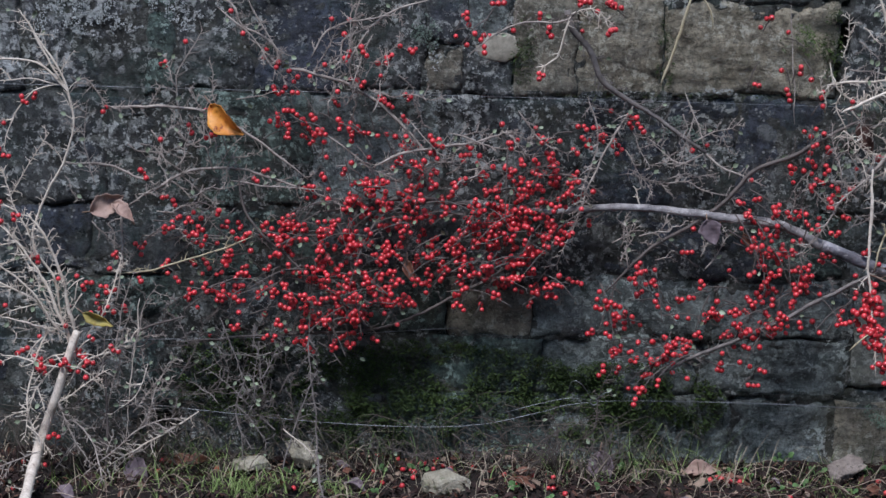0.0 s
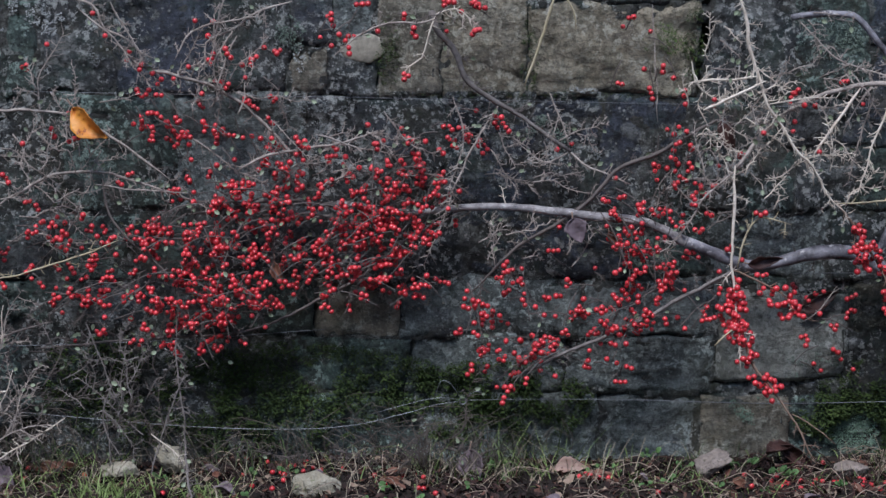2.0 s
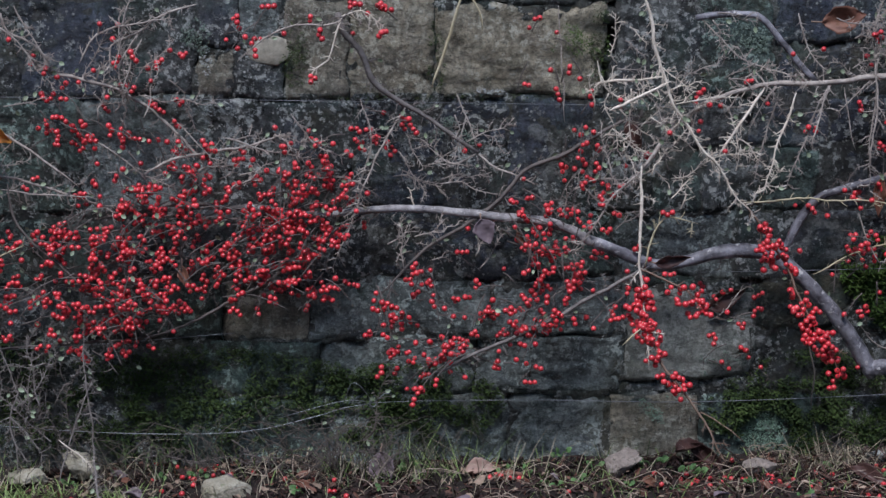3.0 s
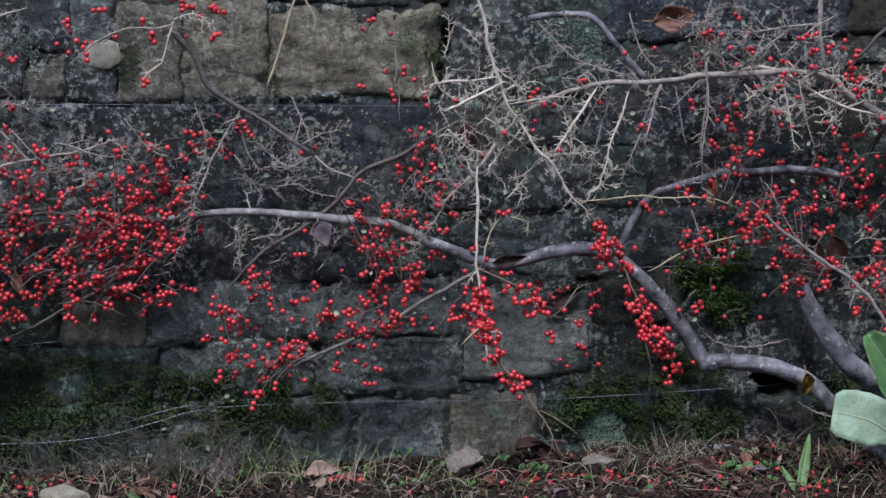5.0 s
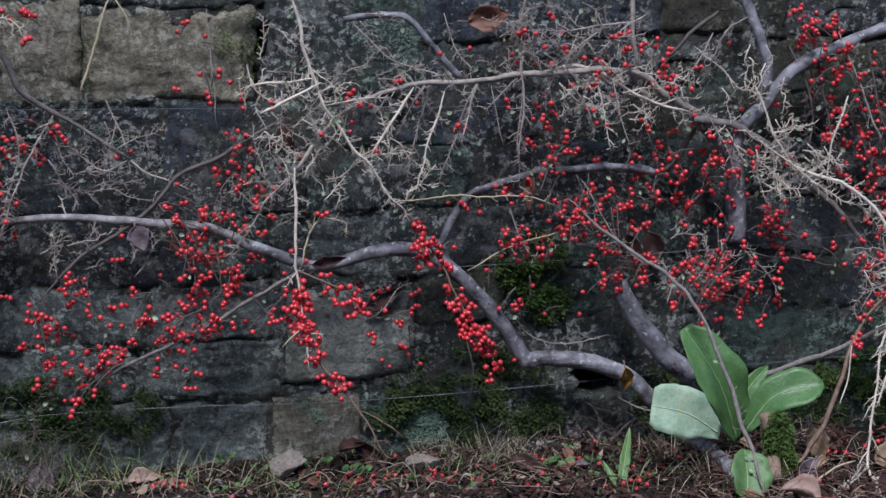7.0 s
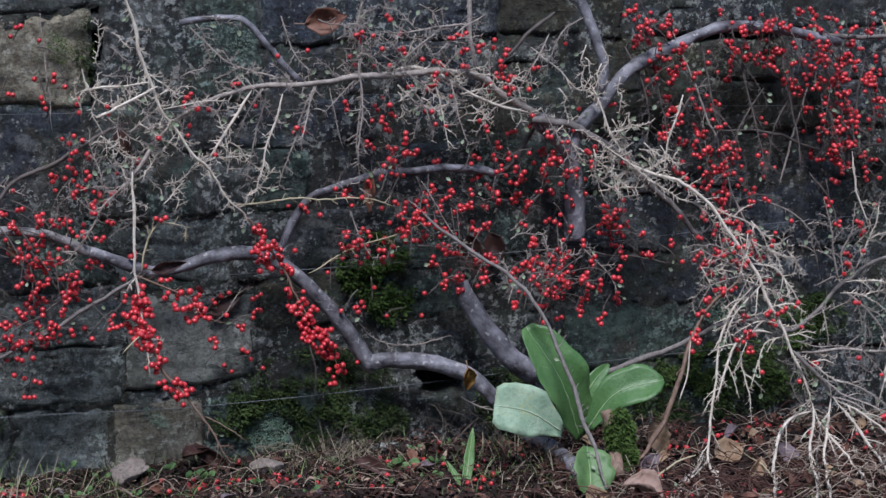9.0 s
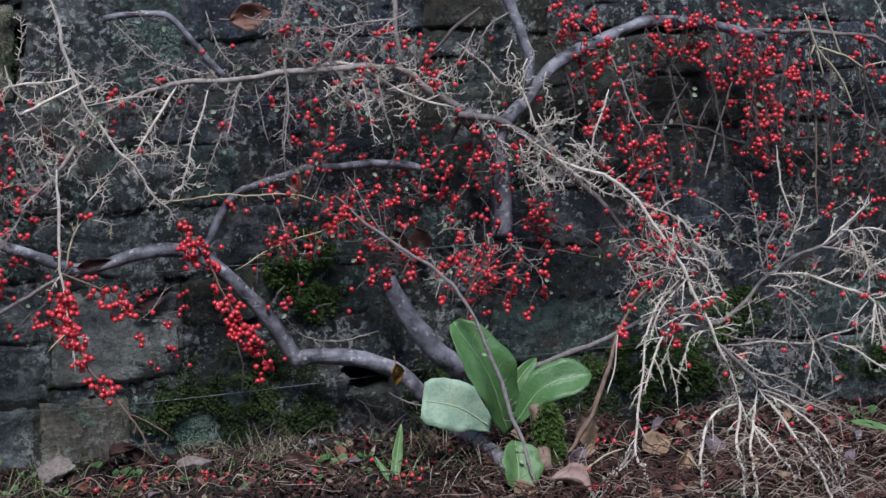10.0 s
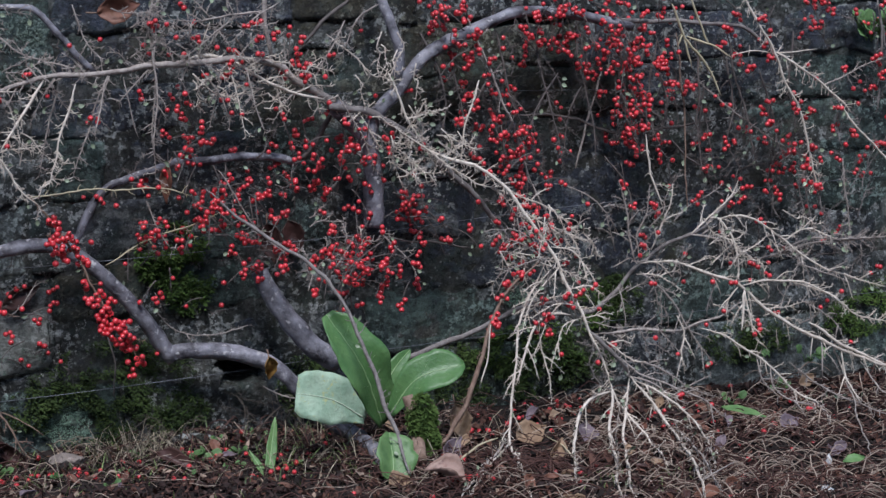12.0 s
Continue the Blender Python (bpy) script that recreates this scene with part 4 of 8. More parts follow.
branch(shrub, [(0.144, 2.230, 0.529), (0.135, 2.230, 0.505), (0.129, 2.230, 0.486), (0.114, 2.230, 0.474), (0.105, 2.230, 0.461)], 0.0013, 0.0006, "pale", "sparse", red=0.1)
branch(shrub, [(0.140, 2.220, 0.530), (0.165, 2.220, 0.539), (0.177, 2.220, 0.530), (0.189, 2.220, 0.521)], 0.0009, 0.0004, "pale", "bone", red=0.1)
branch(shrub, [(0.275, 2.240, 0.554), (0.258, 2.245, 0.505), (0.242, 2.250, 0.451)], 0.0018, 0.0017, "straw", "bare")
branch(shrub, [(0.281, 2.240, 0.557), (0.294, 2.240, 0.536), (0.299, 2.240, 0.515)], 0.0013, 0.0008, "straw", "bare")
branch(shrub, [(0.270, 2.260, 0.444), (0.277, 2.260, 0.426), (0.290, 2.260, 0.397), (0.294, 2.260, 0.379)], 0.0009, 0.0008, "grey", "bone")
branch(shrub, [(0.294, 2.260, 0.379), (0.263, 2.260, 0.366), (0.231, 2.260, 0.391)], 0.0014, 0.0006, "grey", "bone")
branch(shrub, [(0.288, 2.260, 0.382), (0.319, 2.260, 0.360), (0.364, 2.260, 0.341)], 0.0014, 0.0006, "grey", "bone")
branch(shrub, [(0.383, 2.270, 0.541), (0.388, 2.270, 0.485), (0.394, 2.270, 0.410)], 0.0007, 0.0006, "grey", "bare")

# the pale front sprays
branch(shrub, [(0.464, 2.190, 0.565), (0.482, 2.193, 0.498), (0.501, 2.195, 0.442), (0.533, 2.197, 0.391), (0.553, 2.198, 0.372), (0.572, 2.199, 0.339), (0.595, 2.200, 0.318)], 0.0022, 0.0012, "pale", "bone", red=0.03)
branch(shrub, [(0.414, 2.190, 0.461), (0.439, 2.190, 0.465), (0.488, 2.190, 0.470)], 0.0013, 0.0012, "pale", "bone")
branch(shrub, [(0.431, 2.180, 0.433), (0.462, 2.185, 0.447), (0.498, 2.190, 0.466)], 0.0017, 0.0012, "pale", "bone", red=0.03)
branch(shrub, [(0.417, 2.190, 0.484), (0.426, 2.190, 0.456), (0.463, 2.190, 0.437)], 0.0009, 0.0008, "pale", "bone")
branch(shrub, [(0.604, 2.200, 0.457), (0.577, 2.195, 0.419), (0.551, 2.190, 0.384)], 0.0018, 0.0013, "pale", "bone", red=0.03)
branch(shrub, [(0.639, 2.200, 0.451), (0.619, 2.195, 0.396), (0.609, 2.192, 0.365), (0.602, 2.190, 0.337)], 0.0013, 0.0008, "pale", "bone", red=0.03)
branch(shrub, [(0.675, 2.210, 0.456), (0.666, 2.205, 0.425), (0.655, 2.200, 0.391)], 0.0009, 0.0009, "grey", "bone", red=0.05)
branch(shrub, [(0.731, 2.220, 0.482), (0.731, 2.215, 0.422), (0.727, 2.210, 0.369)], 0.0011, 0.0009, "grey", "sparse", red=0.1)
branch(shrub, [(0.695, 2.220, 0.454), (0.702, 2.220, 0.422), (0.713, 2.220, 0.384)], 0.0007, 0.0005, "grey", "bare")
branch(shrub, [(0.535, 2.240, 0.531), (0.585, 2.236, 0.486), (0.630, 2.233, 0.467), (0.669, 2.230, 0.457)], 0.0009, 0.0009, "grey", "bone")
branch(shrub, [(0.501, 2.190, 0.442), (0.538, 2.190, 0.445), (0.576, 2.190, 0.447)], 0.0009, 0.0006, "pale", "bone", red=0.05)
branch(shrub, [(0.747, 2.230, 0.465), (0.793, 2.230, 0.474), (0.827, 2.230, 0.464), (0.868, 2.230, 0.441), (0.902, 2.230, 0.427), (0.943, 2.230, 0.413)], 0.0023, 0.0017, "pale", "spray", red=0.12)
branch(shrub, [(0.866, 2.230, 0.521), (0.832, 2.230, 0.518), (0.793, 2.230, 0.512), (0.753, 2.230, 0.516)], 0.0014, 0.0007, "grey", "spray", red=0.03)
branch(shrub, [(0.734, 2.230, 0.472), (0.730, 2.230, 0.510), (0.739, 2.230, 0.548)], 0.0009, 0.0009, "grey", "spray", red=0.03)
branch(shrub, [(0.469, 2.190, 0.375), (0.469, 2.187, 0.344), (0.467, 2.184, 0.307), (0.467, 2.180, 0.257), (0.474, 2.175, 0.207), (0.476, 2.170, 0.150)], 0.0018, 0.0010, "pale", "sparse", red=0.12, load=(34, 0.5, 0.85))
branch(shrub, [(0.477, 2.200, 0.373), (0.440, 2.204, 0.336), (0.415, 2.208, 0.298), (0.396, 2.210, 0.273)], 0.0013, 0.0008, "grey", "bone", red=0.12)
branch(shrub, [(0.473, 2.180, 0.263), (0.481, 2.180, 0.301), (0.499, 2.180, 0.318), (0.530, 2.180, 0.311)], 0.0013, 0.0008, "straw", "sparse", red=0.1)
branch(shrub, [(0.466, 2.180, 0.261), (0.492, 2.180, 0.250), (0.518, 2.180, 0.233), (0.533, 2.180, 0.217), (0.556, 2.180, 0.200)], 0.0013, 0.0006, "brown", "sparse", red=0.2, load=(26, 0.35, 0.75))
branch(shrub, [(0.473, 2.180, 0.225), (0.480, 2.176, 0.188), (0.491, 2.173, 0.156), (0.516, 2.169, 0.124), (0.534, 2.166, 0.098), (0.565, 2.160, 0.043)], 0.0018, 0.0010, "brown", "sparse", red=0.05, load=(46, 0, 0.58))
branch(shrub, [(0.535, 2.170, 0.102), (0.560, 2.165, 0.087), (0.584, 2.160, 0.068)], 0.0009, 0.0004, "brown", "bare")
branch(shrub, [(0.471, 2.170, 0.199), (0.459, 2.170, 0.187), (0.448, 2.170, 0.176)], 0.0011, 0.0008, "straw", "bare")
branch(shrub, [(0.586, 2.210, 0.330), (0.613, 2.210, 0.292), (0.640, 2.210, 0.246), (0.667, 2.210, 0.192), (0.694, 2.210, 0.150), (0.704, 2.210, 0.131)], 0.0018, 0.0009, "brown", "sparse", red=0.2, load=(105, 0.12, 1))
branch(shrub, [(0.586, 2.210, 0.327), (0.646, 2.213, 0.331), (0.726, 2.218, 0.328), (0.770, 2.220, 0.316)], 0.0011, 0.0006, "straw", "sparse", red=0.02)
branch(shrub, [(0.956, 2.028, 0.018), (0.954, 2.086, 0.079), (0.939, 2.123, 0.148), (0.921, 2.151, 0.200), (0.900, 2.170, 0.231), (0.872, 2.188, 0.253), (0.844, 2.205, 0.272), (0.821, 2.220, 0.290), (0.793, 2.240, 0.320)], 0.0028, 0.0019, "mid", "sparse")
branch(shrub, [(0.674, 2.240, 0.240), (0.707, 2.243, 0.258), (0.762, 2.246, 0.274), (0.817, 2.250, 0.290)], 0.0009, 0.0009, "straw", "sparse", red=0.1)
branch(shrub, [(0.720, 2.230, 0.311), (0.734, 2.230, 0.278), (0.748, 2.230, 0.251)], 0.0009, 0.0007, "grey", "sparse", red=0.3)
branch(shrub, [(0.441, 2.250, 0.399), (0.485, 2.250, 0.414), (0.524, 2.250, 0.410)], 0.0013, 0.0013, "dark", "sparse", red=0.2)
branch(shrub, [(0.567, 2.270, 0.183), (0.584, 2.270, 0.196), (0.601, 2.270, 0.219)], 0.0007, 0.0007, "grey", "sparse", red=0.3)
branch(shrub, [(0.686, 2.270, 0.077), (0.689, 2.270, 0.118), (0.678, 2.270, 0.159)], 0.0010, 0.0010, "dark", "bare")
branch(shrub, [(0.847, 2.210, 0.088), (0.870, 2.207, 0.076), (0.897, 2.205, 0.067), (0.937, 2.200, 0.042)], 0.0012, 0.0007, "grey", "sparse")
branch(shrub, [(0.733, 2.260, 0.179), (0.761, 2.260, 0.151), (0.809, 2.260, 0.142), (0.851, 2.260, 0.154)], 0.0007, 0.0007, "grey", "sparse")

# the arching limb and the pale shoot along it
branch(shrub, [(0.941, 2.230, 0.408), (0.982, 2.231, 0.402), (1.017, 2.231, 0.385), (1.050, 2.232, 0.363), (1.079, 2.232, 0.336), (1.112, 2.233, 0.306), (1.146, 2.234, 0.269), (1.176, 2.234, 0.228), (1.202, 2.235, 0.188)], 0.0046, 0.0026, "mid", "bone", red=0.03)
branch(shrub, [(1.048, 2.215, 0.355), (1.086, 2.206, 0.342), (1.118, 2.196, 0.329), (1.151, 2.187, 0.300), (1.176, 2.177, 0.268), (1.198, 2.168, 0.228), (1.215, 2.158, 0.187), (1.234, 2.149, 0.146), (1.249, 2.139, 0.104), (1.262, 2.130, 0.060)], 0.0023, 0.0016, "pale", "bone", red=0.03)
branch(shrub, [(1.014, 2.205, 0.386), (1.043, 2.204, 0.362), (1.077, 2.203, 0.337), (1.110, 2.202, 0.316), (1.142, 2.201, 0.299), (1.168, 2.200, 0.270)], 0.0011, 0.0007, "pale", "bone", red=0.02)
branch(shrub, [(1.030, 2.210, 0.376), (1.042, 2.200, 0.396), (1.051, 2.190, 0.407)], 0.0009, 0.0005, "pale", "bone")
branch(shrub, [(1.048, 2.210, 0.357), (1.048, 2.200, 0.382), (1.035, 2.190, 0.401)], 0.0009, 0.0005, "pale", "bone")
branch(shrub, [(1.069, 2.210, 0.340), (1.089, 2.205, 0.355), (1.109, 2.200, 0.359)], 0.0009, 0.0005, "pale", "bone")
branch(shrub, [(1.161, 2.200, 0.295), (1.200, 2.197, 0.281), (1.229, 2.193, 0.261), (1.251, 2.190, 0.235)], 0.0011, 0.0006, "pale", "thorn", red=0.05)
branch(shrub, [(1.179, 2.200, 0.273), (1.218, 2.193, 0.247), (1.241, 2.187, 0.218), (1.257, 2.180, 0.197)], 0.0011, 0.0006, "pale", "thorn", red=0.05)
# the drooping sprays beyond the stems
branch(shrub, [(1.191, 2.170, 0.223), (1.155, 2.163, 0.200), (1.127, 2.156, 0.173), (1.109, 2.149, 0.149), (1.097, 2.141, 0.117), (1.080, 2.134, 0.077), (1.053, 2.127, 0.037), (1.032, 2.120, 0.019)], 0.0014, 0.0036, "brown", "sparse", red=0.05, load=(16, 0.1, 0.45))
branch(shrub, [(1.101, 2.130, 0.153), (1.095, 2.125, 0.110), (1.085, 2.120, 0.085)], 0.0010, 0.0007, "pale", "bare")
branch(shrub, [(1.192, 2.160, 0.207), (1.164, 2.153, 0.183), (1.149, 2.145, 0.151), (1.140, 2.138, 0.113), (1.132, 2.130, 0.080), (1.124, 2.122, 0.048), (1.115, 2.105, 0.018), (1.083, 2.007, 0.018), (1.042, 1.894, 0.018)], 0.0013, 0.0016, "pale", "thorn", red=0.03)
branch(shrub, [(1.113, 2.100, 0.020), (1.051, 2.021, 0.018), (0.986, 1.930, 0.018)], 0.0012, 0.0010, "pale", "thorn")
branch(shrub, [(1.215, 2.150, 0.152), (1.188, 2.146, 0.156), (1.171, 2.142, 0.150), (1.157, 2.138, 0.129), (1.145, 2.134, 0.103), (1.136, 2.130, 0.080)], 0.0017, 0.0012, "pale", "thorn", red=0.08)
branch(shrub, [(1.181, 2.160, 0.145), (1.177, 2.155, 0.124), (1.182, 2.150, 0.096), (1.185, 2.145, 0.077), (1.186, 2.140, 0.052)], 0.0011, 0.0007, "pale", "thorn", red=0.03)
branch(shrub, [(1.206, 2.160, 0.209), (1.178, 2.153, 0.190), (1.161, 2.147, 0.170), (1.150, 2.140, 0.137)], 0.0011, 0.0007, "pale", "thorn", red=0.1)
branch(shrub, [(1.202, 2.170, 0.217), (1.176, 2.167, 0.220), (1.147, 2.163, 0.215), (1.124, 2.160, 0.205)], 0.0009, 0.0006, "grey", "thorn", red=0.05)
branch(shrub, [(1.182, 2.180, 0.227), (1.158, 2.175, 0.240), (1.131, 2.170, 0.255)], 0.0009, 0.0006, "grey", "thorn", red=0.03)
branch(shrub, [(1.177, 2.180, 0.243), (1.147, 2.175, 0.258), (1.113, 2.170, 0.249)], 0.0009, 0.0006, "grey", "thorn", red=0.03)
branch(shrub, [(1.217, 2.160, 0.183), (1.240, 2.150, 0.185), (1.257, 2.140, 0.173)], 0.0010, 0.0006, "pale", "thorn", red=0.08)
branch(shrub, [(1.223, 2.150, 0.164), (1.202, 2.147, 0.169), (1.179, 2.143, 0.166), (1.161, 2.140, 0.156)], 0.0010, 0.0006, "pale", "thorn", red=0.1)
branch(shrub, [(1.229, 2.140, 0.150), (1.243, 2.135, 0.152), (1.263, 2.130, 0.144)], 0.0009, 0.0006, "pale", "thorn", red=0.1)
branch(shrub, [(1.204, 2.180, 0.231), (1.229, 2.173, 0.225), (1.248, 2.167, 0.204), (1.256, 2.160, 0.182)], 0.0010, 0.0006, "pale", "thorn", red=0.06)
branch(shrub, [(1.204, 2.190, 0.260), (1.221, 2.187, 0.249), (1.239, 2.183, 0.240), (1.257, 2.180, 0.232)], 0.0009, 0.0006, "pale", "thorn", red=0.08)
branch(shrub, [(1.229, 2.150, 0.148), (1.203, 2.143, 0.141), (1.192, 2.137, 0.124), (1.193, 2.130, 0.102)], 0.0009, 0.0006, "pale", "thorn", red=0.03)
branch(shrub, [(1.233, 2.130, 0.134), (1.258, 2.125, 0.107), (1.281, 2.120, 0.078)], 0.0027, 0.0024, "mid", "bone")
branch(shrub, [(1.256, 2.120, 0.070), (1.245, 2.095, 0.062), (1.229, 2.070, 0.029), (1.188, 1.978, 0.018), (1.130, 1.855, 0.018)], 0.0019, 0.0012, "pale", "thorn")
branch(shrub, [(1.280, 2.120, 0.075), (1.261, 2.095, 0.040), (1.230, 2.035, 0.018), (1.183, 1.936, 0.018), (1.143, 1.849, 0.018)], 0.0018, 0.0012, "pale", "thorn")
branch(shrub, [(1.282, 2.120, 0.077), (1.302, 2.100, 0.044), (1.315, 2.076, 0.018), (1.284, 1.982, 0.018), (1.245, 1.883, 0.018), (1.213, 1.819, 0.018)], 0.0020, 0.0014, "pale", "thorn", red=0.01)
branch(shrub, [(1.256, 2.120, 0.061), (1.227, 2.106, 0.061), (1.203, 2.092, 0.049), (1.187, 2.078, 0.032), (1.160, 2.028, 0.018), (1.112, 1.924, 0.018)], 0.0020, 0.0013, "pale", "thorn")
branch(shrub, [(1.260, 2.120, 0.054), (1.269, 2.097, 0.033), (1.268, 2.047, 0.018), (1.242, 1.955, 0.018)], 0.0014, 0.0009, "pale", "thorn")
branch(shrub, [(1.284, 2.120, 0.075), (1.310, 2.100, 0.056), (1.330, 2.080, 0.041), (1.345, 2.060, 0.021), (1.291, 1.933, 0.018)], 0.0014, 0.0009, "pale", "thorn", red=0.01)
branch(shrub, [(1.262, 2.110, 0.051), (1.247, 2.090, 0.022), (1.214, 2.023, 0.018), (1.173, 1.949, 0.018)], 0.0010, 0.0007, "grey", "thorn")
branch(shrub, [(1.322, 2.100, 0.019), (1.308, 2.019, 0.018), (1.276, 1.921, 0.018), (1.249, 1.847, 0.018)], 0.0011, 0.0008, "grey", "thorn")
branch(shrub, [(1.148, 1.996, 0.018), (1.158, 2.055, 0.021), (1.134, 2.050, 0.037)], 0.0010, 0.0007, "straw", "bare")
branch(shrub, [(1.269, 2.130, 0.092), (1.295, 2.125, 0.093), (1.332, 2.120, 0.078), (1.361, 2.115, 0.055), (1.396, 2.110, 0.042)], 0.0012, 0.0008, "grey", "thorn", red=0.05)
branch(shrub, [(1.284, 2.130, 0.075), (1.306, 2.123, 0.067), (1.337, 2.117, 0.047), (1.356, 2.110, 0.036)], 0.0012, 0.0008, "grey", "thorn", red=0.05)
branch(shrub, [(1.253, 2.130, 0.122), (1.278, 2.125, 0.100), (1.304, 2.120, 0.091)], 0.0011, 0.0007, "pale", "thorn", red=0.03)
branch(shrub, [(1.261, 2.120, 0.103), (1.287, 2.110, 0.082), (1.321, 2.100, 0.065), (1.367, 2.090, 0.045), (1.391, 2.080, 0.024)], 0.0011, 0.0007, "grey", "thorn", red=0.02)
branch(shrub, [(1.264, 2.130, 0.057), (1.244, 2.130, 0.071), (1.230, 2.130, 0.096), (1.238, 2.130, 0.115)], 0.0010, 0.0007, "mid", "bone")
branch(shrub, [(1.245, 1.883, 0.018), (1.281, 1.902, 0.018), (1.314, 1.923, 0.018)], 0.0010, 0.0007, "grey", "bare")
branch(shrub, [(1.021, 2.250, 0.085), (1.072, 2.246, 0.103), (1.123, 2.242, 0.119), (1.175, 2.239, 0.140), (1.208, 2.235, 0.152)], 0.0036, 0.0030, "mid", "sparse", red=0.02)
branch(shrub, [(1.197, 2.235, 0.147), (1.238, 2.231, 0.152), (1.262, 2.227, 0.144), (1.280, 2.223, 0.136), (1.315, 2.219, 0.165), (1.339, 2.216, 0.191), (1.381, 2.212, 0.217), (1.426, 2.208, 0.232), (1.458, 2.204, 0.261), (1.474, 2.200, 0.286)], 0.0034, 0.0019, "mid", "sparse", red=0.03)
branch(shrub, [(1.333, 2.200, 0.197), (1.366, 2.196, 0.198), (1.399, 2.191, 0.191), (1.438, 2.187, 0.175), (1.472, 2.182, 0.159), (1.506, 2.178, 0.128), (1.554, 2.173, 0.098), (1.601, 2.169, 0.074), (1.640, 2.164, 0.056), (1.678, 2.160, 0.042)], 0.0017, 0.0023, "pale", "thorn", red=0.04)
branch(shrub, [(1.264, 2.180, 0.117), (1.295, 2.180, 0.118), (1.330, 2.180, 0.117), (1.371, 2.180, 0.113), (1.406, 2.180, 0.118), (1.438, 2.180, 0.124), (1.471, 2.180, 0.140)], 0.0019, 0.0013, "grey", "thorn", red=0.05)
branch(shrub, [(1.324, 2.180, 0.191), (1.355, 2.175, 0.166), (1.376, 2.170, 0.136), (1.398, 2.165, 0.098), (1.422, 2.160, 0.068)], 0.0013, 0.0009, "grey", "thorn", red=0.06)
branch(shrub, [(1.371, 2.170, 0.134), (1.381, 2.167, 0.115), (1.376, 2.163, 0.090), (1.381, 2.160, 0.064)], 0.0010, 0.0007, "pale", "thorn", red=0.03)
branch(shrub, [(1.406, 2.170, 0.113), (1.438, 2.163, 0.100), (1.470, 2.157, 0.082), (1.510, 2.150, 0.048), (1.543, 2.143, 0.019), (1.539, 2.104, 0.018), (1.504, 2.023, 0.018)], 0.0015, 0.0010, "pale", "thorn", red=0.02)
branch(shrub, [(1.476, 2.150, 0.075), (1.482, 2.145, 0.046), (1.504, 2.140, 0.021)], 0.0010, 0.0007, "grey", "thorn")
branch(shrub, [(1.497, 2.150, 0.060), (1.502, 2.147, 0.033), (1.524, 2.133, 0.018), (1.532, 2.107, 0.018)], 0.0010, 0.0007, "grey", "thorn")
branch(shrub, [(1.403, 2.200, 0.228), (1.444, 2.198, 0.221), (1.472, 2.195, 0.208), (1.491, 2.192, 0.191), (1.504, 2.190, 0.172)], 0.0015, 0.0011, "grey", "thorn", red=0.04)
branch(shrub, [(1.439, 2.190, 0.248), (1.458, 2.187, 0.226), (1.466, 2.183, 0.200), (1.463, 2.180, 0.166)], 0.0015, 0.0011, "pale", "thorn", red=0.1)
branch(shrub, [(1.439, 2.190, 0.246), (1.473, 2.188, 0.249), (1.509, 2.187, 0.233), (1.542, 2.185, 0.210), (1.582, 2.183, 0.181), (1.632, 2.182, 0.160), (1.688, 2.180, 0.143)], 0.0014, 0.0010, "pale", "thorn", red=0.04)
branch(shrub, [(1.471, 2.180, 0.162), (1.517, 2.178, 0.165), (1.562, 2.175, 0.158), (1.598, 2.172, 0.142), (1.619, 2.170, 0.124)], 0.0015, 0.0009, "pale", "thorn", red=0.05)
branch(shrub, [(1.500, 2.200, 0.186), (1.535, 2.198, 0.197), (1.576, 2.195, 0.211), (1.631, 2.192, 0.207), (1.692, 2.190, 0.205)], 0.0016, 0.0010, "grey", "thorn", red=0.02)
branch(shrub, [(1.536, 2.190, 0.212), (1.569, 2.185, 0.226), (1.610, 2.180, 0.211)], 0.0010, 0.0007, "pale", "thorn", red=0.02)
branch(shrub, [(1.468, 2.170, 0.159), (1.465, 2.165, 0.134), (1.459, 2.160, 0.109)], 0.0016, 0.0012, "pale", "thorn", red=0.06)
branch(shrub, [(1.469, 2.170, 0.157), (1.477, 2.167, 0.122), (1.483, 2.163, 0.098), (1.498, 2.160, 0.082)], 0.0012, 0.0008, "pale", "thorn", red=0.08)
branch(shrub, [(1.459, 2.170, 0.163), (1.444, 2.170, 0.141), (1.445, 2.170, 0.119)], 0.0010, 0.0007, "pale", "thorn", red=0.02)
branch(shrub, [(1.563, 2.160, 0.090), (1.564, 2.160, 0.078), (1.563, 2.160, 0.063)], 0.0010, 0.0007, "pale", "bare")
branch(shrub, [(1.579, 2.160, 0.083), (1.578, 2.155, 0.062), (1.574, 2.150, 0.041)], 0.0011, 0.0008, "grey", "thorn")
branch(shrub, [(1.609, 2.160, 0.067), (1.616, 2.157, 0.036), (1.615, 2.139, 0.018), (1.597, 2.094, 0.018)], 0.0015, 0.0010, "pale", "thorn")
branch(shrub, [(1.595, 2.160, 0.075), (1.586, 2.160, 0.070), (1.584, 2.160, 0.063)], 0.0009, 0.0007, "pale", "bare")
branch(shrub, [(1.549, 2.180, 0.183), (1.580, 2.180, 0.175), (1.618, 2.180, 0.159), (1.631, 2.180, 0.152)], 0.0010, 0.0006, "grey", "thorn")
branch(shrub, [(1.440, 2.190, 0.172), (1.426, 2.185, 0.142), (1.421, 2.180, 0.125)], 0.0009, 0.0006, "mid", "thorn")
branch(shrub, [(1.331, 2.200, 0.197), (1.322, 2.198, 0.224), (1.316, 2.195, 0.251), (1.308, 2.192, 0.283), (1.301, 2.190, 0.304)], 0.0012, 0.0008, "grey", "thorn", red=0.06)
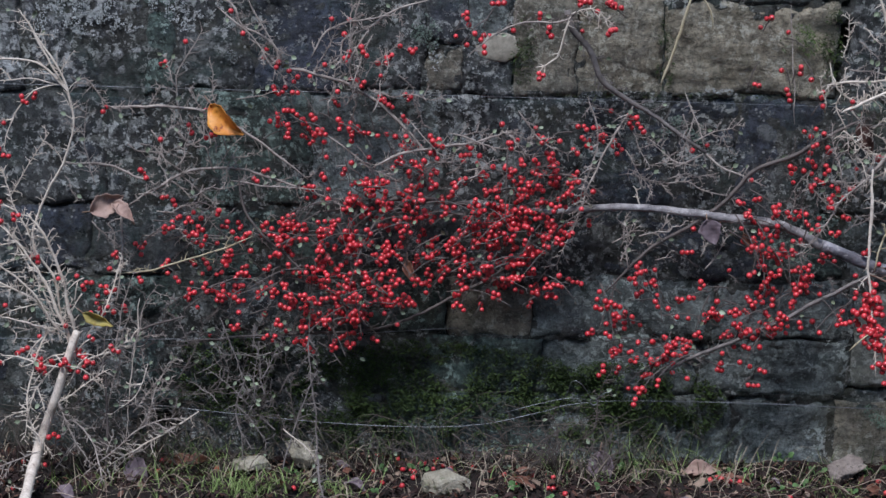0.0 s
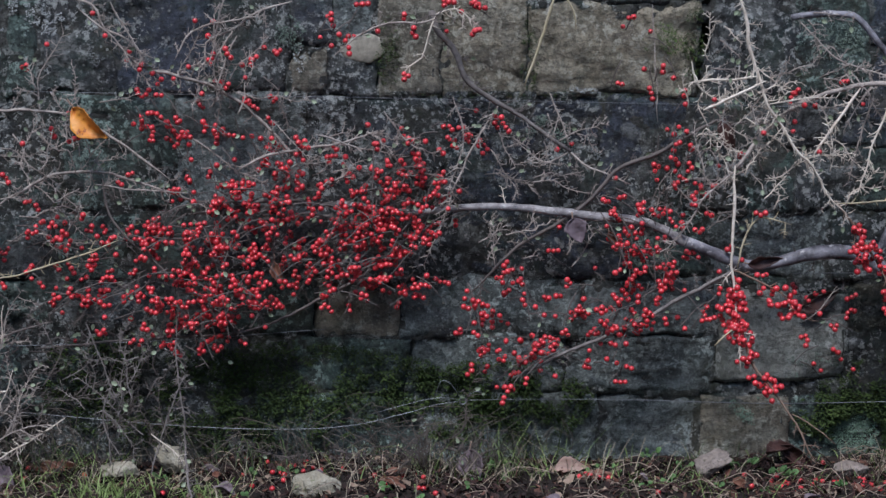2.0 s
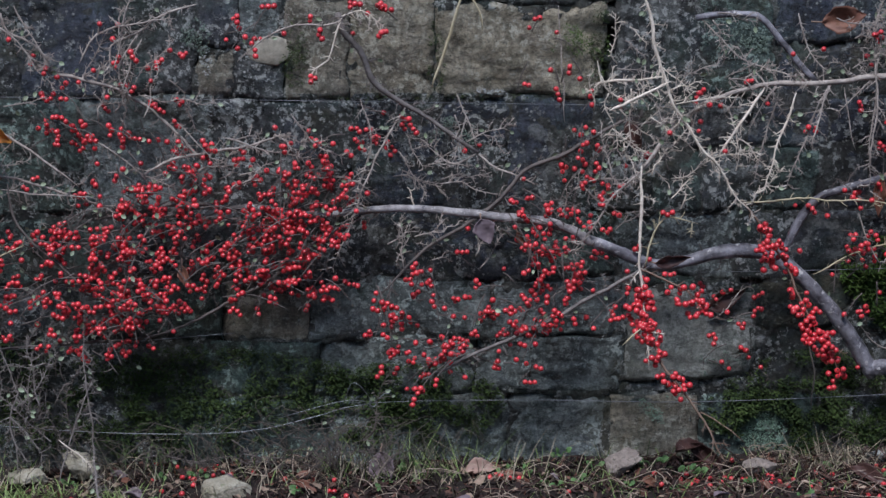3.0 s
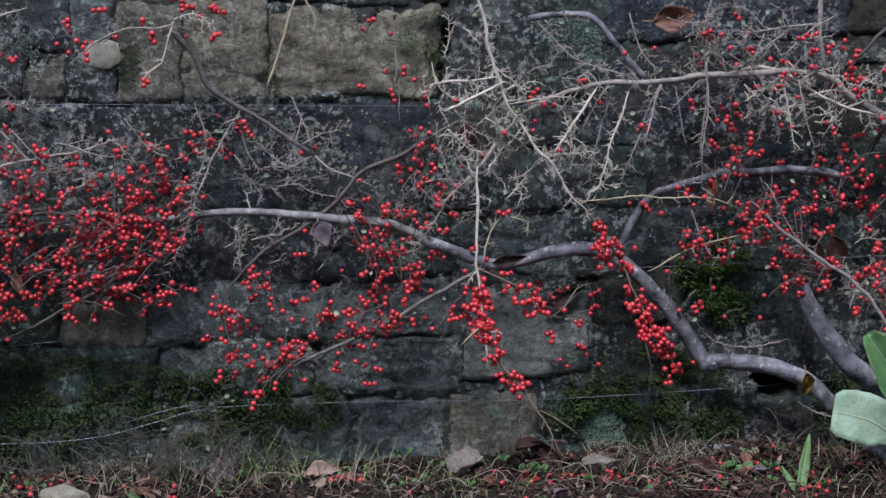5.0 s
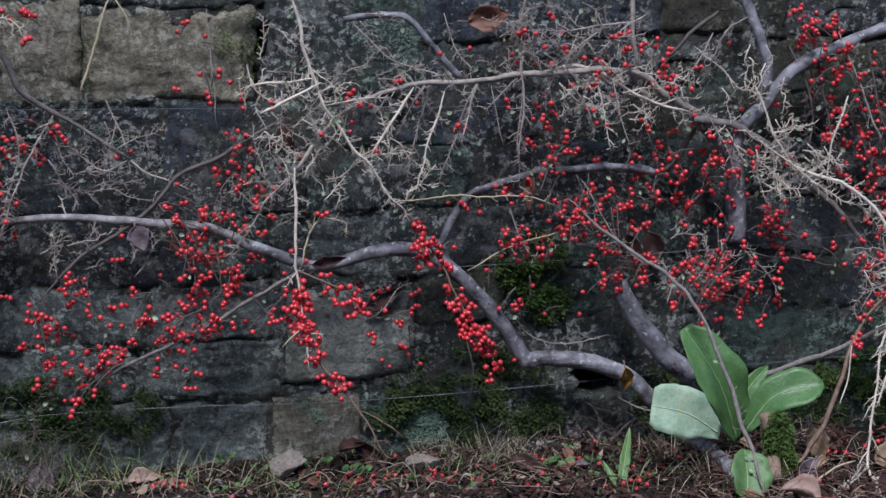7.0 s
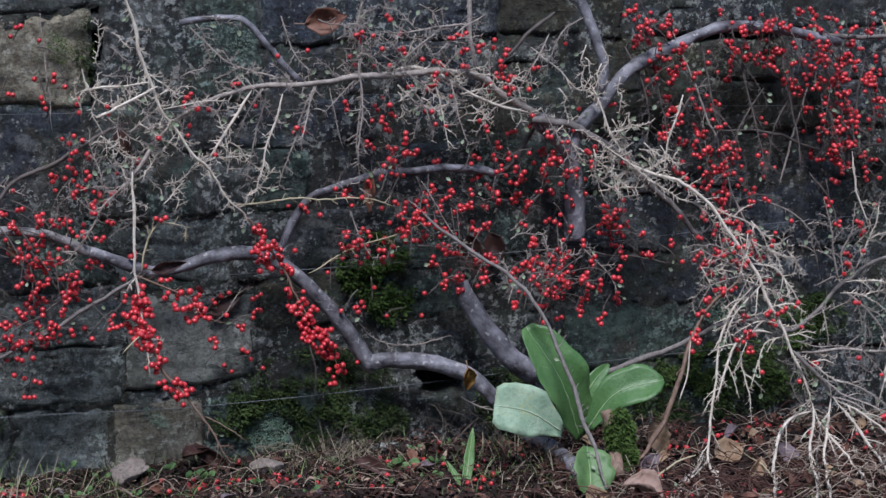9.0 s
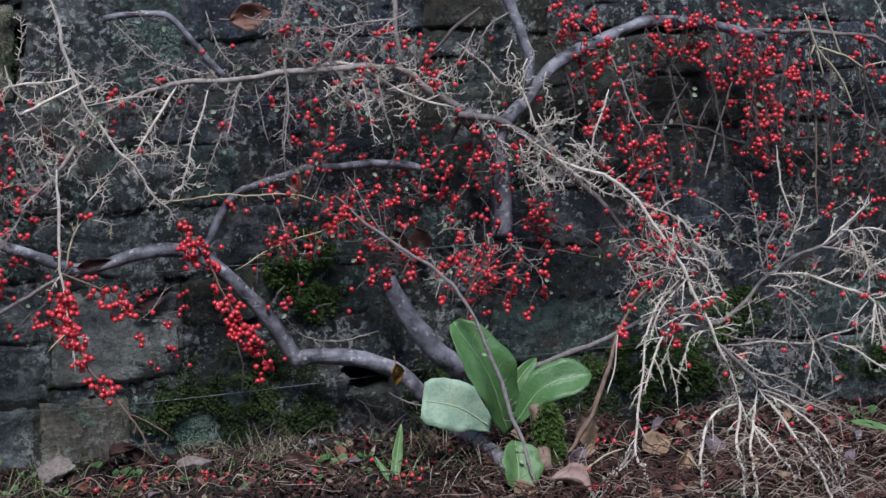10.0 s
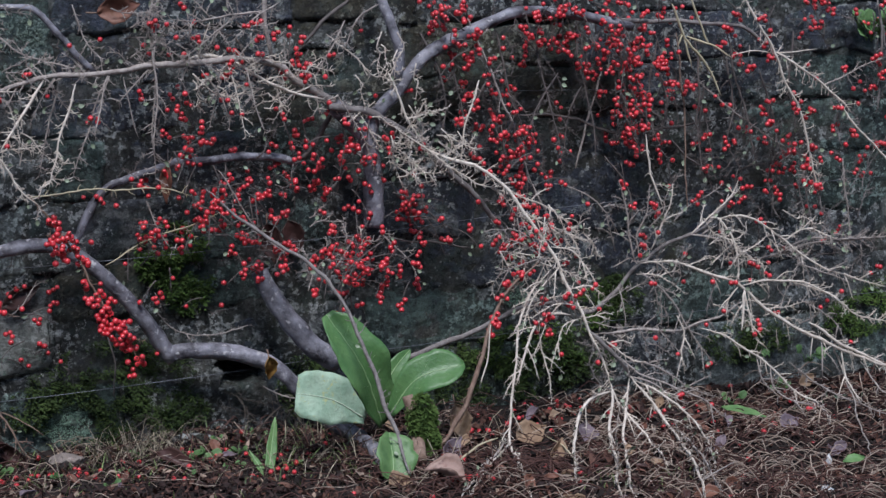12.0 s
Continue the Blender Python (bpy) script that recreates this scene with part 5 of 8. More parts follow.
branch(shrub, [(1.337, 2.200, 0.202), (1.330, 2.197, 0.234), (1.341, 2.193, 0.265), (1.344, 2.190, 0.296)], 0.0011, 0.0008, "grey", "thorn", red=0.06)
branch(shrub, [(1.351, 2.200, 0.211), (1.363, 2.197, 0.242), (1.374, 2.193, 0.273), (1.376, 2.190, 0.294)], 0.0012, 0.0008, "pale", "thorn", red=0.04)
branch(shrub, [(1.406, 2.200, 0.228), (1.431, 2.197, 0.248), (1.455, 2.193, 0.270), (1.467, 2.190, 0.293)], 0.0012, 0.0008, "pale", "thorn", red=0.03)
branch(shrub, [(1.312, 2.220, 0.211), (1.304, 2.215, 0.233), (1.292, 2.210, 0.261)], 0.0010, 0.0006, "grey", "thorn")
branch(shrub, [(1.326, 2.190, 0.186), (1.358, 2.190, 0.181), (1.384, 2.190, 0.166)], 0.0009, 0.0006, "pale", "thorn", red=0.05)
branch(shrub, [(1.305, 2.200, 0.170), (1.308, 2.195, 0.153), (1.300, 2.190, 0.141)], 0.0009, 0.0006, "grey", "thorn", red=0.05)
branch(shrub, [(1.550, 2.170, 0.139), (1.575, 2.170, 0.124), (1.607, 2.170, 0.099), (1.617, 2.170, 0.079)], 0.0009, 0.0006, "grey", "thorn", red=0.03)
branch(shrub, [(1.521, 2.180, 0.100), (1.526, 2.180, 0.072)], 0.0008, 0.0006, "grey", "thorn")
branch(shrub, [(1.612, 2.150, 0.032), (1.541, 2.017, 0.018), (1.498, 1.935, 0.018), (1.465, 1.883, 0.018)], 0.0010, 0.0008, "grey", "bare")
branch(shrub, [(1.018, 2.045, 0.018), (1.053, 2.060, 0.032), (1.079, 2.060, 0.039)], 0.0013, 0.0012, "straw", "bare")
branch(shrub, [(0.974, 1.924, 0.018), (1.047, 2.023, 0.018), (1.098, 2.080, 0.026)], 0.0014, 0.0012, "grey", "sparse")

tangle(shrub, 1.223, 0.235, 0.044, 0.038, 5, 0.060, -60, 35, 0.11, "pale", 0.009, 0.03)
tangle(shrub, 1.170, 0.190, 0.038, 0.038, 4, 0.060, -65, 35, 0.11, "pale", 0.009, 0.03)
tangle(shrub, 1.231, 0.171, 0.031, 0.038, 3, 0.050, -50, 35, 0.11, "grey", 0.009, 0.03)
tangle(shrub, 1.324, 0.135, 0.050, 0.038, 4, 0.060, -40, 35, 0.11, "grey", 0.009, 0.03)
tangle(shrub, 1.363, 0.196, 0.044, 0.044, 4, 0.060, 70, 35, 0.11, "grey", 0.009, 0.03)
tangle(shrub, 1.451, 0.218, 0.057, 0.031, 4, 0.060, 40, 35, 0.11, "pale", 0.009, 0.03)
tangle(shrub, 1.301, 0.094, 0.038, 0.025, 3, 0.050, -40, 35, 0.11, "pale", 0.009, 0.03)
tangle(shrub, 1.486, 0.135, 0.057, 0.031, 4, 0.060, -20, 35, 0.11, "pale", 0.009, 0.03)
tangle(shrub, 1.148, 0.247, 0.031, 0.031, 4, 0.050, -50, 35, 0.11, "pale", 0.009, 0.03)
tangle(shrub, 1.585, 0.178, 0.050, 0.038, 4, 0.060, -10, 35, 0.11, "grey", 0.009, 0.03)

# the upper sprays beyond the stems
branch(shrub, [(1.374, 2.200, 0.516), (1.391, 2.200, 0.480), (1.423, 2.200, 0.444), (1.448, 2.200, 0.401)], 0.0018, 0.0014, "straw", "sparse")
branch(shrub, [(1.392, 2.200, 0.480), (1.385, 2.200, 0.461)], 0.0015, 0.0010, "straw", "bare")
branch(shrub, [(1.395, 2.200, 0.474), (1.406, 2.200, 0.436)], 0.0015, 0.0010, "straw", "bare")
branch(shrub, [(1.398, 2.200, 0.477), (1.428, 2.195, 0.466), (1.457, 2.190, 0.448)], 0.0015, 0.0010, "straw", "bare")
branch(shrub, [(1.401, 2.200, 0.529), (1.414, 2.200, 0.494), (1.429, 2.200, 0.463)], 0.0015, 0.0012, "straw", "bare")
branch(shrub, [(1.484, 2.220, 0.529), (1.529, 2.217, 0.454), (1.571, 2.214, 0.374), (1.589, 2.212, 0.316), (1.598, 2.210, 0.272)], 0.0018, 0.0013, "pale", "bone", red=0.1, load=(15, 0.55, 1))
branch(shrub, [(1.530, 2.220, 0.450), (1.557, 2.220, 0.439), (1.606, 2.220, 0.408), (1.652, 2.220, 0.370)], 0.0016, 0.0012, "pale", "bone", red=0.05)
branch(shrub, [(1.530, 2.220, 0.447), (1.499, 2.220, 0.452), (1.471, 2.220, 0.449)], 0.0010, 0.0005, "pale", "sparse", red=0.1)
branch(shrub, [(1.532, 2.220, 0.447), (1.577, 2.220, 0.449), (1.598, 2.220, 0.451)], 0.0010, 0.0005, "pale", "bare")
branch(shrub, [(1.601, 2.230, 0.305), (1.585, 2.230, 0.277), (1.596, 2.230, 0.225)], 0.0011, 0.0008, "grey", "bone", red=0.03)
branch(shrub, [(1.122, 2.240, 0.507), (1.141, 2.240, 0.466), (1.159, 2.240, 0.425), (1.182, 2.240, 0.369), (1.205, 2.240, 0.305), (1.236, 2.240, 0.247)], 0.0015, 0.0011, "grey", "sparse", red=0.4)
branch(shrub, [(1.311, 2.240, 0.481), (1.339, 2.240, 0.424), (1.352, 2.240, 0.375), (1.369, 2.240, 0.317)], 0.0017, 0.0014, "dark", "sparse", red=0.3)
branch(shrub, [(1.353, 2.220, 0.356), (1.357, 2.215, 0.314), (1.373, 2.210, 0.264)], 0.0013, 0.0012, "pale", "sparse", red=0.1)
branch(shrub, [(1.405, 2.240, 0.478), (1.417, 2.240, 0.379), (1.423, 2.240, 0.249)], 0.0013, 0.0010, "brown", "bare")
branch(shrub, [(1.133, 2.230, 0.430), (1.118, 2.230, 0.387), (1.107, 2.230, 0.340)], 0.0015, 0.0009, "pale", "bone", red=0.05)
branch(shrub, [(1.287, 2.280, 0.309), (1.302, 2.280, 0.366), (1.324, 2.280, 0.436)], 0.0015, 0.0014, "grey", "bare")
branch(shrub, [(1.200, 2.280, 0.381), (1.278, 2.280, 0.374), (1.342, 2.280, 0.349), (1.414, 2.280, 0.353), (1.488, 2.280, 0.360)], 0.0021, 0.0014, "dark", "bare")
branch(shrub, [(1.436, 2.250, 0.420), (1.486, 2.250, 0.382), (1.545, 2.250, 0.342), (1.588, 2.250, 0.311)], 0.0013, 0.0010, "grey", "sparse", red=0.25)
branch(shrub, [(1.236, 2.240, 0.297), (1.283, 2.240, 0.280), (1.331, 2.240, 0.227)], 0.0010, 0.0007, "grey", "sparse", red=0.05)
branch(shrub, [(0.955, 2.260, 0.249), (1.013, 2.260, 0.245), (1.071, 2.260, 0.233), (1.139, 2.260, 0.222)], 0.0017, 0.0013, "dark", "sparse", red=0.15)
branch(shrub, [(1.005, 2.240, 0.256), (1.041, 2.240, 0.219), (1.056, 2.240, 0.187)], 0.0010, 0.0007, "grey", "sparse", red=0.15)
branch(shrub, [(0.981, 2.230, 0.397), (1.009, 2.230, 0.352), (1.059, 2.230, 0.329)], 0.0009, 0.0007, "pale", "spray", red=0.03)
branch(shrub, [(0.943, 2.240, 0.493), (0.978, 2.240, 0.462), (1.006, 2.240, 0.438), (1.028, 2.240, 0.451)], 0.0009, 0.0007, "pale", "bone", red=0.02)
branch(shrub, [(1.013, 2.220, 0.446), (1.032, 2.215, 0.399), (1.058, 2.210, 0.345)], 0.0014, 0.0009, "pale", "bone")
branch(shrub, [(0.810, 2.240, 0.342), (0.850, 2.240, 0.273), (0.891, 2.240, 0.235)], 0.0009, 0.0009, "grey", "sparse", red=0.2)
branch(shrub, [(0.979, 2.230, 0.212), (0.978, 2.230, 0.246), (0.975, 2.230, 0.266)], 0.0010, 0.0009, "pale", "sparse", red=0.05)

# the neighbouring stem
branch(side_shrub, [(-0.430, 2.061, 0.018), (-0.436, 2.167, 0.056), (-0.417, 2.173, 0.112), (-0.398, 2.178, 0.169), (-0.393, 2.180, 0.184)], 0.0061, 0.0043, "pale", "sparse", name="stem")
branch(side_shrub, [(-0.395, 2.180, 0.149), (-0.409, 2.177, 0.201), (-0.426, 2.175, 0.239), (-0.449, 2.172, 0.277), (-0.473, 2.170, 0.302)], 0.0021, 0.0013, "pale", "fan", red=0.02)
branch(side_shrub, [(-0.404, 2.180, 0.175), (-0.415, 2.180, 0.238), (-0.439, 2.180, 0.282), (-0.425, 2.180, 0.332), (-0.392, 2.180, 0.400), (-0.397, 2.180, 0.449), (-0.414, 2.180, 0.485), (-0.449, 2.180, 0.533)], 0.0016, 0.0010, "pale", "comb", red=0.03)
branch(side_shrub, [(-0.410, 2.180, 0.187), (-0.440, 2.176, 0.219), (-0.475, 2.172, 0.238), (-0.499, 2.170, 0.251)], 0.0014, 0.0010, "pale", "spray", red=0.02)
branch(side_shrub, [(-0.394, 2.180, 0.443), (-0.421, 2.180, 0.473), (-0.451, 2.180, 0.480), (-0.488, 2.180, 0.482)], 0.0014, 0.0010, "pale", "sparse", red=0.05)
branch(side_shrub, [(-0.406, 2.180, 0.455), (-0.434, 2.180, 0.448), (-0.456, 2.180, 0.424), (-0.470, 2.180, 0.381)], 0.0010, 0.0006, "pale", "sparse", red=0.15)
branch(side_shrub, [(-0.409, 2.180, 0.455), (-0.439, 2.180, 0.461), (-0.476, 2.180, 0.457)], 0.0007, 0.0006, "pale", "sparse", red=0.1)
branch(side_shrub, [(-0.439, 2.180, 0.282), (-0.456, 2.180, 0.319), (-0.473, 2.180, 0.368)], 0.0010, 0.0006, "pale", "fan", red=0.02)
branch(side_shrub, [(-0.409, 2.170, 0.145), (-0.440, 2.170, 0.151), (-0.477, 2.170, 0.157)], 0.0011, 0.0007, "pale", "sparse", red=0.1)
branch(side_shrub, [(-0.431, 2.160, 0.051), (-0.447, 2.167, 0.100), (-0.441, 2.174, 0.150), (-0.419, 2.180, 0.193)], 0.0011, 0.0007, "pale", "bone", red=0.02)
branch(side_shrub, [(-0.404, 2.210, 0.439), (-0.385, 2.213, 0.458), (-0.362, 2.217, 0.430), (-0.338, 2.220, 0.427)], 0.0009, 0.0006, "grey", "bone", red=0.1)
branch(side_shrub, [(-0.416, 2.170, 0.113), (-0.399, 2.170, 0.068), (-0.377, 2.170, 0.030)], 0.0009, 0.0007, "grey", "bone", red=0.06)
branch(side_shrub, [(-0.366, 2.188, 0.018), (-0.367, 2.204, 0.105), (-0.373, 2.210, 0.142)], 0.0015, 0.0010, "dark", "spray")
branch(side_shrub, [(-0.336, 2.220, 0.205), (-0.352, 2.216, 0.167), (-0.358, 2.210, 0.104)], 0.0009, 0.0004, "grey", "bone")
branch(side_shrub, [(-0.328, 2.210, 0.214), (-0.338, 2.206, 0.144), (-0.345, 2.200, 0.054)], 0.0007, 0.0004, "pale", "bare")
branch(side_shrub, [(-0.265, 2.200, 0.088), (-0.303, 2.196, 0.063), (-0.341, 2.193, 0.043), (-0.366, 2.190, 0.024)], 0.0011, 0.0007, "pale", "bone")
branch(side_shrub, [(-0.318, 2.200, 0.142), (-0.333, 2.195, 0.108), (-0.365, 2.190, 0.083)], 0.0007, 0.0004, "pale", "sparse")
branch(shrub, [(-0.210, 2.220, 0.130), (-0.223, 2.215, 0.085), (-0.203, 2.210, 0.041)], 0.0009, 0.0009, "mid", "spray")
branch(side_shrub, [(-0.281, 2.230, 0.191), (-0.331, 2.227, 0.178), (-0.376, 2.224, 0.139), (-0.409, 2.220, 0.080)], 0.0015, 0.0010, "dark", "spray")
branch(shrub, [(-0.348, 2.230, 0.318), (-0.353, 2.230, 0.254), (-0.360, 2.230, 0.203)], 0.0014, 0.0009, "grey", "bone", red=0.3)
branch(shrub, [(-0.357, 2.220, 0.237), (-0.298, 2.224, 0.251), (-0.248, 2.227, 0.266), (-0.204, 2.230, 0.282)], 0.0009, 0.0011, "straw", "sparse", red=0.2)
branch(shrub, [(-0.223, 2.240, 0.350), (-0.205, 2.240, 0.293), (-0.136, 2.240, 0.230)], 0.0016, 0.0013, "dark", "sparse", red=0.3)

# fine twigs
tangle(shrub, -0.296, 0.336, 0.127, 0.076, 19, 0.057, -10, 50, 0.050, "grey", 0.008)
tangle(shrub, -0.101, 0.419, 0.106, 0.056, 10, 0.050, -20, 45, 0.040, "grey", 0.008, 0.05)
tangle(shrub, -0.249, 0.136, 0.090, 0.071, 13, 0.071, 80, 35, 0.050, "mid", 0.008)
tangle(shrub, -0.250, 0.133, 0.090, 0.071, 15, 0.071, 60, 45, 0.040, "dark", 0.008)
tangle(side_shrub, -0.372, 0.090, 0.071, 0.077, 19, 0.071, 70, 35, 0.080, "grey", 0.008)
tangle(shrub, -0.177, 0.107, 0.045, 0.057, 12, 0.064, 70, 30, 0.060, "dark", 0.008)
tangle(shrub, 0.269, 0.378, 0.069, 0.038, 13, 0.050, -20, 40, 0.040, "grey", 0.008)
tangle(shrub, 0.253, 0.276, 0.057, 0.031, 12, 0.044, 30, 35, 0.040, "grey", 0.008)
tangle(shrub, 0.050, 0.376, 0.075, 0.025, 10, 0.050, 15, 25, 0.040, "grey", 0.008, 0.05)
tangle(shrub, 0.462, 0.444, 0.055, 0.074, 13, 0.049, 0, 60, 0.100, "pale", 0.008)
tangle(shrub, 0.555, 0.477, 0.105, 0.056, 16, 0.056, -10, 45, 0.090, "grey", 0.008, 0.02)
tangle(shrub, 0.515, 0.397, 0.068, 0.049, 12, 0.049, 20, 60, 0.100, "pale", 0.008, 0.02)
tangle(shrub, 0.574, 0.358, 0.06, 0.042, 7, 0.042, 40, 50, 0.090, "pale", 0.008)
tangle(shrub, 0.773, 0.497, 0.096, 0.045, 22, 0.051, 0, 55, 0.070, "grey", 0.008, 0.03)
tangle(shrub, 0.854, 0.444, 0.084, 0.032, 19, 0.045, -30, 40, 0.070, "pale", 0.008, 0.06)
tangle(shrub, 1.012, 0.415, 0.053, 0.060, 13, 0.046, -60, 40, 0.070, "pale", 0.008)
tangle(shrub, 0.918, 0.349, 0.079, 0.040, 10, 0.053, -20, 40, 0.050, "dark", 0.008, 0.1)
tangle(shrub, 0.444, 0.338, 0.050, 0.050, 13, 0.050, 45, 30, 0.070, "grey", 0.008, 0.1)
tangle(shrub, 1.055, 0.351, 0.060, 0.033, 18, 0.047, -40, 35, 0.080, "pale", 0.008)
tangle(shrub, 1.168, 0.217, 0.060, 0.060, 6, 0.060, -60, 35, 0.140, "pale", 0.008, 0.03)
tangle(shrub, 1.346, 0.230, 0.113, 0.063, 7, 0.063, 50, 40, 0.090, "grey", 0.008, 0.05)
tangle(shrub, 1.497, 0.180, 0.087, 0.087, 9, 0.072, 0, 50, 0.110, "pale", 0.008, 0.03)
tangle(shrub, 1.530, 0.299, 0.081, 0.088, 18, 0.074, 80, 25, 0.050, "dark", 0.008, 0.12)
tangle(shrub, 1.316, 0.102, 0.076, 0.048, 7, 0.062, -40, 35, 0.150, "grey", 0.008, 0.02)
tangle(shrub, 1.252, 0.398, 0.139, 0.091, 19, 0.070, -70, 30, 0.040, "dark", 0.008, 0.12)
tangle(shrub, 0.941, 0.247, 0.060, 0.040, 13, 0.047, 40, 50, 0.060, "grey", 0.008, 0.08)

# shoots laden with berries
laden(shrub, -0.182, 0.243, 0.113, 0.047, 10, 34, 0.060, 7)
laden(shrub, -0.100, 0.250, 0.094, 0.075, 20, 40, 0.060, 7)
laden(shrub, -0.126, 0.192, 0.057, 0.044, -60, 14, 0.060, 6)
laden(shrub, -0.019, 0.294, 0.094, 0.044, 15, 36, 0.050, 7)
laden(shrub, 0.113, 0.321, 0.047, 0.062, 50, 30, 0.050, 7)
laden(shrub, 0.025, 0.250, 0.063, 0.031, 20, 18, 0.050, 7)
laden(shrub, -0.076, 0.357, 0.069, 0.056, -30, 16, 0.050, 5)
laden(shrub, -0.157, 0.419, 0.044, 0.037, -30, 10, 0.050, 5)
laden(shrub, -0.296, 0.280, 0.051, 0.038, 10, 9, 0.060, 5)
laden(shrub, 0.108, 0.226, 0.025, 0.022, 0, 5, 0.040, 5)
laden(shrub, -0.093, 0.207, 0.025, 0.038, -50, 8, 0.070, 8)
laden(shrub, 0.175, 0.403, 0.056, 0.031, -20, 7, 0.040, 4)
laden(shrub, 0.215, 0.211, 0.031, 0.056, -70, 16, 0.070, 6)
laden(shrub, 0.235, 0.147, 0.060, 0.022, 10, 14, 0.070, 7)
laden(shrub, 0.328, 0.190, 0.056, 0.025, 25, 18, 0.070, 6)
laden(shrub, 0.342, 0.142, 0.019, 0.019, 45, 3, 0.070, 3)
laden(shrub, 0.382, 0.288, 0.044, 0.044, -50, 24, 0.060, 6)
laden(shrub, 0.405, 0.345, 0.037, 0.062, 60, 14, 0.060, 4)
laden(shrub, 0.414, 0.220, 0.038, 0.031, 20, 10, 0.070, 5)
laden(shrub, 0.416, 0.413, 0.044, 0.069, 80, 7, 0.050, 3)
laden(shrub, 0.049, 0.515, 0.037, 0.031, 40, 5, 0.050, 4)
laden(shrub, 0.152, 0.539, 0.043, 0.018, 0, 7, 0.080, 4)
laden(side_shrub, -0.401, 0.157, 0.056, 0.022, 10, 12, 0.130, 4, bark="pale")
branch(side_shrub, [(-0.395, 2.180, 0.174), (-0.400, 2.177, 0.214), (-0.411, 2.175, 0.252), (-0.424, 2.172, 0.285), (-0.442, 2.170, 0.316)], 0.0023, 0.0013, "pale", "bone", red=0.03)
laden(side_shrub, -0.403, 0.204, 0.031, 0.037, 60, 3, 0.130, 3, bark="pale")
laden(shrub, -0.356, 0.219, 0.025, 0.019, 20, 3, 0.080, 4)
laden(shrub, 0.601, 0.142, 0.039, 0.033, 0, 4, 0.030, 3)
laden(shrub, 0.585, 0.211, 0.039, 0.026, 0, 5, 0.040, 4)
laden(shrub, 0.753, 0.302, 0.039, 0.052, -70, 12, 0.060, 4)
laden(shrub, 0.772, 0.388, 0.014, 0.035, 85, 7, 0.070, 5)
laden(shrub, 0.831, 0.293, 0.046, 0.039, -35, 22, 0.060, 6)
laden(shrub, 0.723, 0.235, 0.026, 0.052, 70, 8, 0.050, 4)
laden(shrub, 0.849, 0.232, 0.039, 0.020, -30, 8, 0.060, 5)
laden(shrub, 0.973, 0.218, 0.046, 0.027, 25, 22, 0.080, 7)
laden(shrub, 0.958, 0.179, 0.011, 0.016, 60, 4, 0.080, 6)
laden(shrub, 0.953, 0.334, 0.086, 0.040, 0, 20, 0.050, 4)
laden(shrub, 1.007, 0.267, 0.060, 0.054, -60, 12, 0.060, 4)
laden(shrub, 0.976, 0.375, 0.046, 0.026, -50, 7, 0.060, 4)
laden(shrub, 0.911, 0.466, 0.026, 0.026, 70, 4, 0.040, 4)
laden(shrub, 0.798, 0.188, 0.033, 0.033, 0, 2, 0.030, 3)
laden(shrub, 1.071, 0.276, 0.034, 0.018, -25, 9, 0.060, 6)
laden(shrub, 1.078, 0.237, 0.041, 0.015, 0, 6, 0.060, 5)
laden(shrub, 1.037, 0.186, 0.013, 0.008, 20, 2, 0.070, 5)
laden(shrub, 1.115, 0.471, 0.034, 0.027, -40, 9, 0.060, 5)
laden(shrub, 1.137, 0.371, 0.061, 0.068, -60, 7, 0.060, 4)
laden(shrub, 1.182, 0.362, 0.041, 0.048, -60, 9, 0.060, 5)
laden(shrub, 1.234, 0.490, 0.048, 0.031, -60, 12, 0.060, 5)
laden(shrub, 1.288, 0.461, 0.042, 0.042, -60, 13, 0.060, 5)
laden(shrub, 1.334, 0.419, 0.028, 0.070, -75, 24, 0.070, 7)
laden(shrub, 1.346, 0.487, 0.049, 0.028, -60, 13, 0.060, 5)
laden(shrub, 1.406, 0.422, 0.036, 0.043, -50, 10, 0.060, 5)
laden(shrub, 1.216, 0.278, 0.041, 0.048, -60, 10, 0.070, 4)
laden(shrub, 1.187, 0.229, 0.034, 0.034, -50, 10, 0.100, 5)
laden(shrub, 1.183, 0.169, 0.027, 0.027, 30, 7, 0.150, 5)
laden(shrub, 1.356, 0.291, 0.042, 0.071, -60, 8, 0.070, 4)
laden(shrub, 1.425, 0.328, 0.043, 0.043, -30, 5, 0.060, 4)
laden(shrub, 1.486, 0.461, 0.036, 0.043, -60, 8, 0.060, 4)
laden(shrub, 1.515, 0.323, 0.044, 0.036, -20, 4, 0.060, 4)
laden(shrub, 1.543, 0.473, 0.044, 0.044, -60, 5, 0.060, 4)
laden(shrub, 1.601, 0.471, 0.037, 0.052, -60, 4, 0.060, 4)
laden(shrub, 1.538, 0.386, 0.006, 0.022, 88, 3, 0.080, 4)
laden(shrub, 1.558, 0.277, 0.052, 0.044, -60, 6, 0.060, 3)
laden(shrub, 1.078, 0.515, 0.033, 0.020, -40, 6, 0.060, 4)

